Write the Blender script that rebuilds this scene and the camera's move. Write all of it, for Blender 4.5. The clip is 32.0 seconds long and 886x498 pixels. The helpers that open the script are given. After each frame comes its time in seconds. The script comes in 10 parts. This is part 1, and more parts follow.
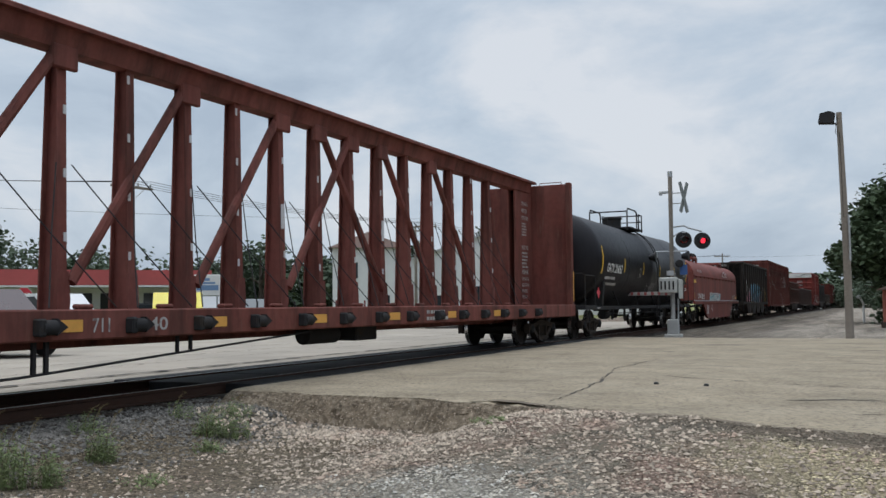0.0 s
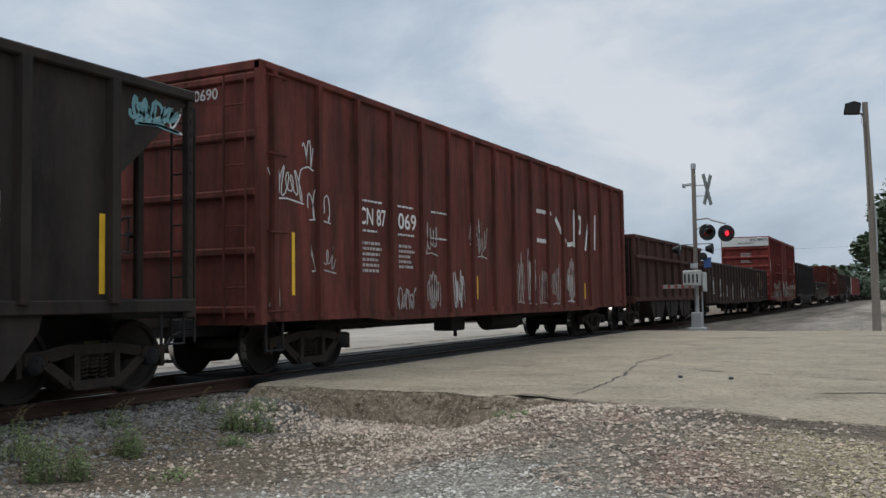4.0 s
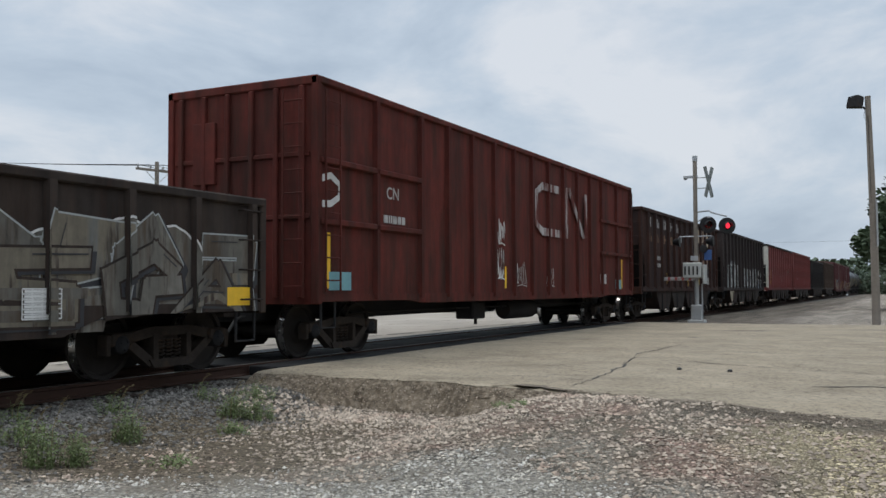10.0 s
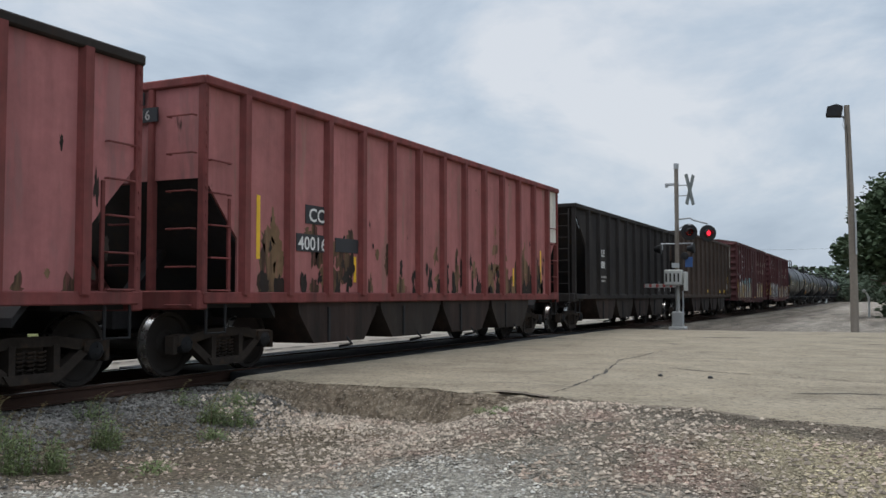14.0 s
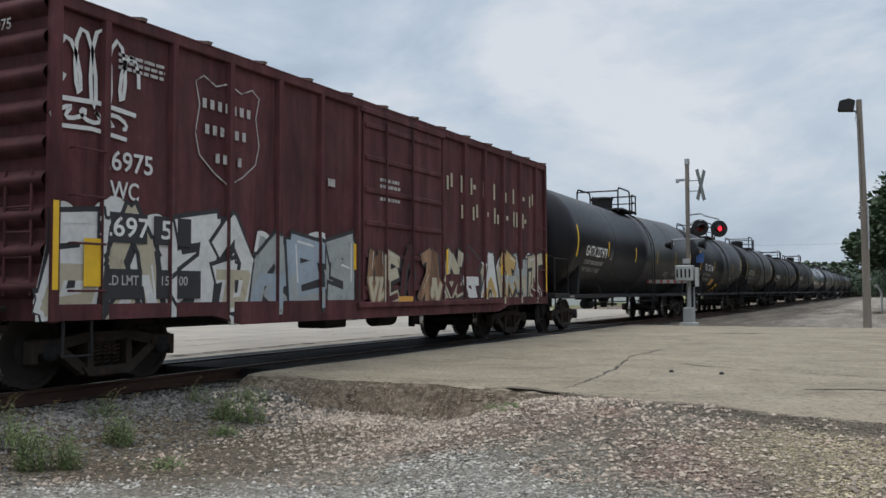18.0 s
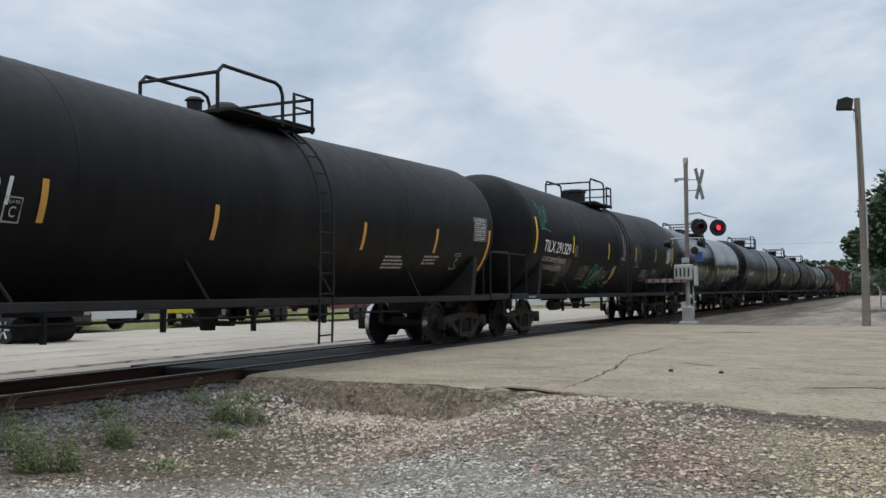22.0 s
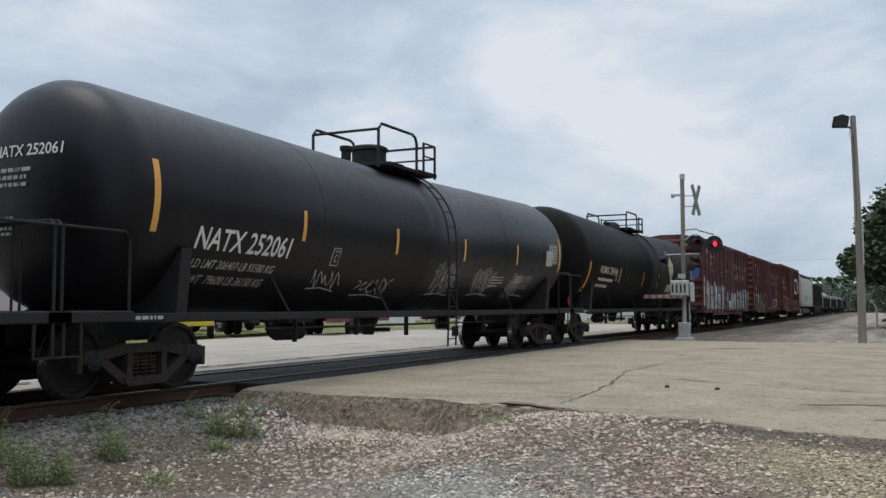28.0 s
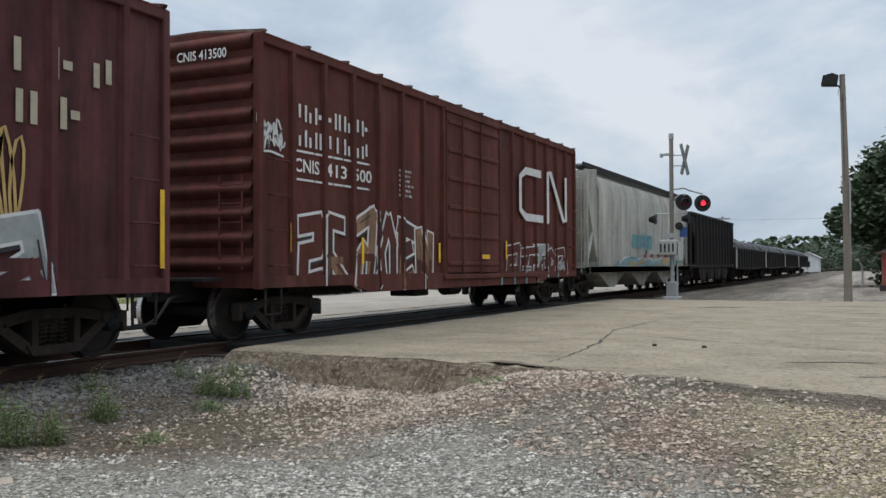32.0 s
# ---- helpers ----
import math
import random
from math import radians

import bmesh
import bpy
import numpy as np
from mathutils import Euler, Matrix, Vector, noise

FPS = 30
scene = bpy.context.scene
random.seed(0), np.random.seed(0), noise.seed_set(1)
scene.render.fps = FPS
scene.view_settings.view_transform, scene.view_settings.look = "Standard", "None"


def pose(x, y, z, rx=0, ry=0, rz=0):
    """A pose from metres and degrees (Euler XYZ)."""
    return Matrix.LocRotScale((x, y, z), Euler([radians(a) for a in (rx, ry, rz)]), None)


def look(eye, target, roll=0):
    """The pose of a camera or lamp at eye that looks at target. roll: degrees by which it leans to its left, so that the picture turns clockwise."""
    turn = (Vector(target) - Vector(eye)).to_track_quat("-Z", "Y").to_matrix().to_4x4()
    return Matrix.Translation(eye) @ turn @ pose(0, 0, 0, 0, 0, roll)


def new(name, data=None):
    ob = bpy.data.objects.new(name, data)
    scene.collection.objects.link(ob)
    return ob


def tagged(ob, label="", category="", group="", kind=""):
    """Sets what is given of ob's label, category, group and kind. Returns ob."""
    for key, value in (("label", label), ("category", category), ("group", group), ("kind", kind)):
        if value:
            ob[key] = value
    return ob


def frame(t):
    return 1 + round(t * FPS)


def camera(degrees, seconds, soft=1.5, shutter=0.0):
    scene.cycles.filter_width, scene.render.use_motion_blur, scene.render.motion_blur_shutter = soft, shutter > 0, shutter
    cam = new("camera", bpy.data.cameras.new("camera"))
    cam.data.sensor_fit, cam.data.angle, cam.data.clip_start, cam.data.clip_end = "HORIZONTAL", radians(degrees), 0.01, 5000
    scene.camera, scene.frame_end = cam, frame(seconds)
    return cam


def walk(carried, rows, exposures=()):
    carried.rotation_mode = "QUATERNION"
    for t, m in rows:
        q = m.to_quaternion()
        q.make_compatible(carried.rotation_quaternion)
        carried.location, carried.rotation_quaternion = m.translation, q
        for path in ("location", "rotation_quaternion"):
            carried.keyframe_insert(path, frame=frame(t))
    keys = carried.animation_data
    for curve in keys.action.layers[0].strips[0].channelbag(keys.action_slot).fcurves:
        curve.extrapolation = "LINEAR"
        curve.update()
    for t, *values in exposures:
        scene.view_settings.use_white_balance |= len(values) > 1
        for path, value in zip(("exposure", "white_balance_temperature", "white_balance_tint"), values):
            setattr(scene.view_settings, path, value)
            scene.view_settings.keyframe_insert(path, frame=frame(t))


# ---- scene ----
V = 17.7          # the train's speed, m/s, towards -y
TX = -9.8         # the track's centre line
EYE = (0.0, 0.0, 1.12)
cam = camera(51.5, 32.0, soft=1.5)
PATH = [
    (0, 93.53, 0.56, 25.32), (0.5, 93.30, 0.64, 25.37), (1, 93.28, 0.90, 25.46), (1.5, 93.24, 0.86, 25.72),
    (2, 93.33, 0.67, 25.80), (2.5, 93.30, 0.85, 26.00), (3, 93.30, 0.97, 26.43), (3.5, 93.30, 1.03, 26.67),
    (4, 93.19, 0.85, 26.72), (4.5, 93.25, 0.76, 26.76), (6.5, 92.76, 0.58, 27.40), (7, 92.61, 0.39, 26.86),
    (7.5, 92.55, 0.45, 26.54), (8, 92.63, 0.33, 26.46), (8.5, 92.48, 0.07, 26.60), (9, 92.57, 0.06, 26.86),
    (9.5, 92.55, 0.27, 26.94), (10, 92.55, 0.26, 26.72), (10.5, 92.51, 0.29, 26.29), (11, 92.56, 0.25, 26.33),
    (11.5, 92.48, 0.19, 26.55), (12, 92.56, 0.25, 26.37), (12.5, 92.76, 0.29, 25.78), (13, 92.69, 0.23, 25.64),
    (13.5, 92.64, 0.25, 25.61), (14, 92.93, 0.07, 25.61), (14.5, 92.95, 0.03, 26.03), (16.5, 93.11, 0.15, 26.22),
    (17, 93.18, 0.19, 25.96), (17.5, 93.03, 0.10, 26.04), (18, 92.70, 0.20, 26.26), (18.5, 92.49, 0.68, 26.42),
    (19, 92.72, 1.07, 26.28), (19.5, 92.93, 0.99, 26.00), (20, 93.20, 0.81, 26.00), (20.5, 93.18, 0.44, 26.11),
    (21, 92.81, 0.28, 26.32), (21.5, 92.76, 0.28, 26.31), (22, 92.71, 0.45, 26.21), (22.5, 92.67, 0.56, 26.20),
    (23, 92.75, 0.60, 26.38), (23.5, 92.82, 0.65, 26.51), (24, 92.96, 0.49, 26.04), (24.5, 92.90, 0.29, 25.84),
    (25, 92.87, 0.20, 25.67), (25.5, 93.20, 0.13, 25.78), (27.5, 93.23, 0.21, 26.06), (28, 93.61, 0.10, 25.98),
    (28.5, 93.37, 0.02, 25.90), (29, 93.17, 0.14, 26.32), (29.5, 93.27, 0.12, 26.57), (30, 93.14, 0.36, 26.54),
    (30.5, 92.88, 0.58, 26.17), (31, 92.73, 0.44, 25.94), (31.5, 92.19, 0.31, 25.79), (32, 91.12, 0.30, 25.30)]
EXPOSURE = [(0, .0), (2, -.05), (3, -.1), (7, -.02), (7.5, -.2), (8, -.38), (8.5, -.15), (9, .06), (11, -.03), (13, .06), (14, 0), (17, -.05), (18, -.02), (19, .05), (20, .08), (25, .08), (28, .08), (30, .1), (31, .05), (32, .08)]
walk(cam, [(t, pose(*EYE, a, b, c)) for t, a, b, c in PATH], EXPOSURE)

# ---- world and light ----
world = bpy.data.worlds.new("overcast")
scene.world = world
world.use_nodes = True
wn, wl = world.node_tree.nodes, world.node_tree.links
wn.clear()

sky = wn.new("ShaderNodeTexSky")
sky.sky_type, sky.sun_disc = "NISHITA", False
sky.sun_elevation, sky.sun_rotation = radians(75), radians(-120)
sky.air_density, sky.dust_density = 1.2, 3.0
coord = wn.new("ShaderNodeTexCoord")
sep = wn.new("ShaderNodeSeparateXYZ")
wl.new(coord.outputs["Generated"], sep.inputs[0])
stretch = wn.new("ShaderNodeMapping")
stretch.inputs["Scale"].default_value = (1.0, 1.0, 2.1)
stretch.inputs["Rotation"].default_value = (0.12, -0.2, 1.5)
stretch.inputs["Location"].default_value = (3.1, 1.4, 0.0)
wl.new(coord.outputs["Generated"], stretch.inputs["Vector"])
cloud = wn.new("ShaderNodeTexNoise")
cloud.inputs["Scale"].default_value, cloud.inputs["Detail"].default_value, cloud.inputs["Roughness"].default_value = 3.3, 9, 0.58
cloud.inputs["Distortion"].default_value = 0.35
wl.new(stretch.outputs[0], cloud.inputs["Vector"])
tone = wn.new("ShaderNodeValToRGB")
tone.color_ramp.elements[0].position, tone.color_ramp.elements[0].color = 0.38, (0.365, 0.44, 0.535, 1)
tone.color_ramp.elements[1].position, tone.color_ramp.elements[1].color = 0.64, (0.62, 0.655, 0.705, 1)
mid = tone.color_ramp.elements.new(0.50); mid.color = (0.455, 0.53, 0.62, 1)
wl.new(cloud.outputs["Fac"], tone.inputs["Fac"])
bg_sky, bg_cloud = wn.new("ShaderNodeBackground"), wn.new("ShaderNodeBackground")
bg_sky.inputs["Strength"].default_value, bg_cloud.inputs["Strength"].default_value = 0.08, 1.0
high = wn.new("ShaderNodeMapRange")  # an overcast sky is brightest overhead
high.interpolation_type = "SMOOTHSTEP"
for k, v in zip(("From Min", "From Max", "To Min", "To Max"), (0.36, 1.0, 1.22, 3.2)):
    high.inputs[k].default_value = v
wl.new(sep.outputs["Z"], high.inputs["Value"])
wl.new(high.outputs[0], bg_cloud.inputs["Strength"])
wl.new(sky.outputs[0], bg_sky.inputs["Color"]); wl.new(tone.outputs[0], bg_cloud.inputs["Color"])
both = wn.new("ShaderNodeMixShader"); both.inputs[0].default_value = 0.86
wl.new(bg_sky.outputs[0], both.inputs[1]); wl.new(bg_cloud.outputs[0], both.inputs[2])
wout = wn.new("ShaderNodeOutputWorld"); wl.new(both.outputs[0], wout.inputs[0])

sun = new("sun", bpy.data.lights.new("sun", "SUN"))
sun.data.energy, sun.data.angle, sun.data.color = 0.95, radians(35), (1.0, 0.94, 0.84)
sun.matrix_basis = look((-14, -8, 60), (0, 0, 0))

# ---- materials ----


def material(name, base, rough=0.8, metal=0.0, var=0.3, fine=9.0, big=0.7, bump=0.25, second=None, amount=0.5, sharp=0.12,
             streak=False, seed=0.0, spots=None, spot_at=0.66, emit=None, glow=0.0, coat=0.0, spec=0.4, island=0.0, grime=0.0, dust=0.0):
    """A surface of base colour with grain and large stains; second: a colour that shows in patches; spots: a third, in smaller ones."""
    m = bpy.data.materials.new(name)
    m.use_nodes = True
    n, l = m.node_tree.nodes, m.node_tree.links
    p = n["Principled BSDF"]
    p.inputs["Roughness"].default_value, p.inputs["Metallic"].default_value = rough, metal
    p.inputs["Coat Weight"].default_value = coat
    p.inputs["Specular IOR Level"].default_value = spec
    tc, mp = n.new("ShaderNodeTexCoord"), n.new("ShaderNodeMapping")
    mp.inputs["Location"].default_value = (seed * 3.7, seed * 5.3, seed * 2.1)
    l.new(tc.outputs["Object"], mp.inputs["Vector"])
    a, b = n.new("ShaderNodeTexNoise"), n.new("ShaderNodeTexNoise")
    a.inputs["Scale"].default_value, a.inputs["Detail"].default_value, a.inputs["Roughness"].default_value = fine, 6, 0.65
    b.inputs["Scale"].default_value, b.inputs["Detail"].default_value = big, 5
    l.new(mp.outputs[0], a.inputs["Vector"])
    src = mp
    if streak:
        src = n.new("ShaderNodeMapping")
        src.inputs["Scale"].default_value = (2.2, 2.2, 0.35)
        l.new(mp.outputs[0], src.inputs["Vector"])
    l.new(src.outputs[0], b.inputs["Vector"])
    ramp = n.new("ShaderNodeValToRGB")
    ramp.color_ramp.elements[0].position, ramp.color_ramp.elements[1].position = 0.25, 0.75
    lo, hi = [c * (1 - var) for c in base], [min(1, c * (1 + var)) for c in base]
    ramp.color_ramp.elements[0].color, ramp.color_ramp.elements[1].color = (*lo, 1), (*hi, 1)
    mixn = n.new("ShaderNodeMath"); mixn.operation = "MULTIPLY_ADD"
    mixn.inputs[1].default_value = 0.5
    half = n.new("ShaderNodeMath"); half.operation = "MULTIPLY"; half.inputs[1].default_value = 0.5
    l.new(b.outputs["Fac"], half.inputs[0]); l.new(a.outputs["Fac"], mixn.inputs[0]); l.new(half.outputs[0], mixn.inputs[2])
    l.new(mixn.outputs[0], ramp.inputs["Fac"])
    out = ramp.outputs["Color"]
    for colour, at, scale, off in ((second, 1 - amount, big * 2.3, 7.7), (spots, spot_at, fine * 0.45, 3.3)):
        if colour is None:
            continue
        mp2 = n.new("ShaderNodeMapping")
        mp2.inputs["Location"].default_value = (off, off * 2, off)
        l.new(src.outputs[0], mp2.inputs["Vector"])
        c = n.new("ShaderNodeTexNoise")
        c.inputs["Scale"].default_value, c.inputs["Detail"].default_value, c.inputs["Roughness"].default_value = scale, 7, 0.62
        l.new(mp2.outputs[0], c.inputs["Vector"])
        r2 = n.new("ShaderNodeMapRange")
        r2.inputs["From Min"].default_value, r2.inputs["From Max"].default_value = at - sharp * 0.5, at + sharp * 0.5
        l.new(c.outputs["Fac"], r2.inputs["Value"])
        mx = n.new("ShaderNodeMix"); mx.data_type = "RGBA"
        l.new(r2.outputs[0], mx.inputs["Factor"]); l.new(out, mx.inputs[6])
        mx.inputs[7].default_value = (*colour, 1)
        out = mx.outputs[2]
    if grime:
        # thin vertical runs of rust and soot, and broad blotches
        for scale, at, lo in (((2.6, 2.6, 0.22), (0.34, 0.62), 1 - 0.75 * grime), ((0.9, 0.9, 0.7), (0.30, 0.62), 1 - 0.6 * grime)):
            gm, gn, gr = n.new("ShaderNodeMapping"), n.new("ShaderNodeTexNoise"), n.new("ShaderNodeMapRange")
            gm.inputs["Scale"].default_value = scale
            gm.inputs["Location"].default_value = (seed * 1.3, seed * 4.1, seed * 0.7)
            gn.inputs["Scale"].default_value, gn.inputs["Detail"].default_value, gn.inputs["Roughness"].default_value = 1.0, 7, 0.68
            l.new(tc.outputs["Object"], gm.inputs[0]); l.new(gm.outputs[0], gn.inputs["Vector"])
            for k, v in zip(("From Min", "From Max", "To Min", "To Max"), (*at, lo, 1.10)):
                gr.inputs[k].default_value = v
            l.new(gn.outputs["Fac"], gr.inputs["Value"])
            gx = n.new("ShaderNodeMix"); gx.data_type, gx.blend_type = "RGBA", "MULTIPLY"
            gx.inputs["Factor"].default_value = 1.0
            l.new(out, gx.inputs[6]); l.new(gr.outputs[0], gx.inputs[7])
            out = gx.outputs[2]
    if dust:
        dm, dn, dr = n.new("ShaderNodeMapping"), n.new("ShaderNodeTexNoise"), n.new("ShaderNodeMapRange")
        dm.inputs["Scale"].default_value, dm.inputs["Location"].default_value = (1.6, 1.6, 0.8), (seed * 2.9, 4, seed)
        dn.inputs["Scale"].default_value, dn.inputs["Detail"].default_value, dn.inputs["Roughness"].default_value = 1.0, 8, 0.7
        l.new(tc.outputs["Object"], dm.inputs[0]); l.new(dm.outputs[0], dn.inputs["Vector"])
        for k, v in zip(("From Min", "From Max", "To Min", "To Max"), (0.36, 0.70, 0.0, dust)):
            dr.inputs[k].default_value = v
        l.new(dn.outputs["Fac"], dr.inputs["Value"])
        dx = n.new("ShaderNodeMix"); dx.data_type = "RGBA"
        l.new(dr.outputs[0], dx.inputs["Factor"]); l.new(out, dx.inputs[6])
        dx.inputs[7].default_value = (0.17, 0.145, 0.125, 1)
        out = dx.outputs[2]
    if island:
        geo, sh = n.new("ShaderNodeNewGeometry"), n.new("ShaderNodeMapRange")
        sh.inputs["To Min"].default_value, sh.inputs["To Max"].default_value = 1 - island, 1 + island
        l.new(geo.outputs["Random Per Island"], sh.inputs["Value"])
        tint = n.new("ShaderNodeMix"); tint.data_type, tint.blend_type = "RGBA", "MULTIPLY"
        tint.inputs["Factor"].default_value = 1.0
        l.new(out, tint.inputs[6]); l.new(sh.outputs[0], tint.inputs[7])
        out = tint.outputs[2]
    l.new(out, p.inputs["Base Color"])
    rr = n.new("ShaderNodeMapRange")
    rr.inputs["To Min"].default_value, rr.inputs["To Max"].default_value = max(0.02, rough - 0.13), min(1, rough + 0.13)
    l.new(a.outputs["Fac"], rr.inputs["Value"]); l.new(rr.outputs[0], p.inputs["Roughness"])
    if bump:
        bp = n.new("ShaderNodeBump")
        bp.inputs["Strength"].default_value, bp.inputs["Distance"].default_value = bump, 0.02
        l.new(a.outputs["Fac"], bp.inputs["Height"]); l.new(bp.outputs[0], p.inputs["Normal"])
    if emit:
        p.inputs["Emission Color"].default_value, p.inputs["Emission Strength"].default_value = (*emit, 1), glow
    return m


RUST, DARK_RUST = (0.13, 0.055, 0.028), (0.05, 0.025, 0.017)
M_ASPHALT = material("worn_asphalt", (0.285, 0.237, 0.17), 0.95, var=0.55, fine=42, big=0.7, bump=0.6, second=(0.34, 0.288, 0.212), amount=0.45, sharp=0.3, spots=(0.12, 0.10, 0.08), spot_at=0.62, spec=0.2)
M_BANK = material("pebbly_earth", (0.172, 0.136, 0.098), 0.95, var=0.6, fine=30, big=2.6, bump=1.0, second=(0.10, 0.078, 0.055), amount=0.5, sharp=0.25, spots=(0.34, 0.28, 0.21), spot_at=0.57, spec=0.12)
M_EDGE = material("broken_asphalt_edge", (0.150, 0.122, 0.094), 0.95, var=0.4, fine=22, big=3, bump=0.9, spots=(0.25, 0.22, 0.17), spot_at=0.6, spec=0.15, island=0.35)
M_LOT = material("pale_lot_paving", (0.36, 0.315, 0.26), 0.92, var=0.18, fine=12, big=0.25, bump=0.15, second=(0.27, 0.24, 0.20), amount=0.45, sharp=0.3)
M_SEAM = material("tar_seam", (0.055, 0.048, 0.04), 0.85, var=0.4)
M_BALLAST = material("grey_ballast", (0.155, 0.144, 0.13), 0.95, var=0.5, fine=24, big=1.4, bump=0.8, spec=0.2, island=0.55)
M_RAILTOP = material("polished_rail_head", (0.27, 0.265, 0.26), 0.4, 0.9, var=0.15, fine=4, big=0.4, bump=0.05)
M_RAIL = material("rusty_rail_web", (0.055, 0.028, 0.019), 0.85, 0.2, var=0.4, fine=14, big=1.2)
M_TIE = material("creosoted_timber", (0.055, 0.042, 0.034), 0.9, var=0.45, fine=12, big=2, bump=0.6, spec=0.2)
M_RUBBER = material("crossing_panel_rubber", (0.022, 0.022, 0.023), 0.7, spec=0.2, var=0.4, fine=10, big=1.2, second=(0.045, 0.043, 0.04), amount=0.42)
M_GRASS = material("weed_green", (0.125, 0.16, 0.06), 0.8, var=0.5, fine=5, big=2)
M_STRAW = material("dry_weed_stalk", (0.24, 0.19, 0.10), 0.85, var=0.4)
M_CONCRETE = material("grey_concrete", (0.42, 0.41, 0.39), 0.9, var=0.2, fine=14, big=1.5)
M_STONE = material("crushed_limestone", (0.38, 0.315, 0.25), 0.95, var=0.3, fine=9, big=0.7, bump=0.3, second=(0.37, 0.275, 0.215), amount=0.40, spec=0.2, island=0.55)
M_STONE_B = material("blue_grey_crushed_stone", (0.43, 0.405, 0.36), 0.95, var=0.3, fine=14, big=2.3, bump=0.3, spec=0.2, island=0.55)
M_STEEL = material("galvanised_steel", (0.42, 0.43, 0.44), 0.55, 0.6, var=0.2, fine=8, big=1.3, bump=0.1)
M_SILVER = material("aluminium_paint", (0.42, 0.42, 0.41), 0.5, 0.35, var=0.15, bump=0.05)
M_WOODPOLE = material("weathered_pole_wood", (0.215, 0.185, 0.155), 0.9, var=0.35, fine=10, big=1.2, bump=0.6, streak=True)
M_BLACK = material("black_enamel", (0.012, 0.012, 0.013), 0.5, var=0.3, bump=0.05)
M_BLACKSTEEL = material("black_grimy_steel", (0.027, 0.026, 0.027), 0.78, 0.0, var=0.45, fine=10, big=1.2, second=(0.036, 0.029, 0.024), amount=0.40, spec=0.18)
M_TRUCK = material("truck_grime", (0.040, 0.032, 0.027), 0.85, 0.0, var=0.5, fine=13, big=2, second=(0.062, 0.042, 0.03), amount=0.42, bump=0.35, spec=0.15)
M_WHEEL = material("wheel_steel_dark", (0.032, 0.027, 0.024), 0.75, 0.1, spec=0.2, var=0.4, fine=9, big=2)
M_TREAD = material("polished_wheel_tread", (0.48, 0.46, 0.44), 0.28, 0.95, var=0.15, bump=0.03)
M_CAP = material("bearing_cap_blue_grey", (0.026, 0.026, 0.028), 0.72, 0.1, var=0.5, spec=0.2)
M_HOSE = material("brake_hose_rubber", (0.018, 0.018, 0.018), 0.65, var=0.3)
M_YELLOW = material("yellow_reflective_tape", (0.80, 0.48, 0.03), 0.5, var=0.18, fine=7, big=3, bump=0.02)
M_ORANGE = material("faded_orange_tape", (0.66, 0.33, 0.07), 0.55, var=0.2, bump=0.02)
M_WHITE = material("white_stencil_paint", (0.70, 0.69, 0.66), 0.7, var=0.14, fine=18, big=2, bump=0.02, spots=(0.35, 0.33, 0.31), spot_at=0.70)
M_DIMWHITE = material("worn_white_stencil", (0.42, 0.40, 0.38), 0.75, var=0.25, fine=16, big=3, bump=0.02, spots=(0.16, 0.13, 0.12), spot_at=0.6)
M_SPRAY = material("white_spray_paint", (0.62, 0.61, 0.59), 0.7, var=0.2, fine=12, big=3, bump=0.02)
M_CREAM = material("cream_spray_paint", (0.44, 0.385, 0.28), 0.7, var=0.25, fine=10, big=2.2, bump=0.03, second=(0.30, 0.22, 0.14), amount=0.36)
M_PALEGREY = material("pale_grey_spray_paint", (0.33, 0.345, 0.335), 0.7, var=0.25, fine=9, big=2, bump=0.03, second=(0.22, 0.24, 0.25), amount=0.38)
M_TEAL = material("teal_spray_paint", (0.16, 0.33, 0.36), 0.65, var=0.25, fine=9, big=2.5, bump=0.03)
M_SKYBLUE = material("sky_blue_spray_paint", (0.13, 0.36, 0.52), 0.65, var=0.22, fine=9, big=2.5, bump=0.03)
M_SKYGREY = material("blue_grey_spray_paint", (0.30, 0.35, 0.40), 0.7, var=0.25, fine=9, big=2, bump=0.03)
M_PINK = material("pink_spray_paint", (0.50, 0.20, 0.26), 0.65, var=0.22, fine=9, big=2.5, bump=0.03)
M_OCHRE = material("ochre_spray_paint", (0.48, 0.32, 0.12), 0.7, var=0.25, fine=9, big=2.5, bump=0.03)
M_INK = material("black_spray_paint", (0.03, 0.03, 0.034), 0.6, var=0.3, fine=9, big=2.5, bump=0.03)
M_INKGREY = material("dark_grey_patch", (0.11, 0.115, 0.115), 0.7, var=0.25, bump=0.03)
M_GREENSPRAY = material("green_spray_paint", (0.05, 0.24, 0.15), 0.65, var=0.25, bump=0.03)
M_REDPAINT = material("red_spray_paint", (0.42, 0.10, 0.06), 0.65, var=0.25, bump=0.03)
M_PLACARD = material("red_hazard_placard", (0.55, 0.05, 0.07), 0.5, var=0.15, bump=0.02)


def tank_paint(name, seed, base=(0.008, 0.008, 0.009), rough=0.46, second=(0.018, 0.016, 0.015), amount=0.38, spec=0.3):
    base, second, rough = tuple(0.95 * c for c in base), tuple(1.0 * c for c in second), rough * 0.88
    return material(name, base, rough, 0.0, var=0.35, fine=6, big=0.6, bump=0.0, second=second, amount=amount, sharp=0.35, streak=True, seed=seed, spec=spec, grime=0.16, dust=0.012)


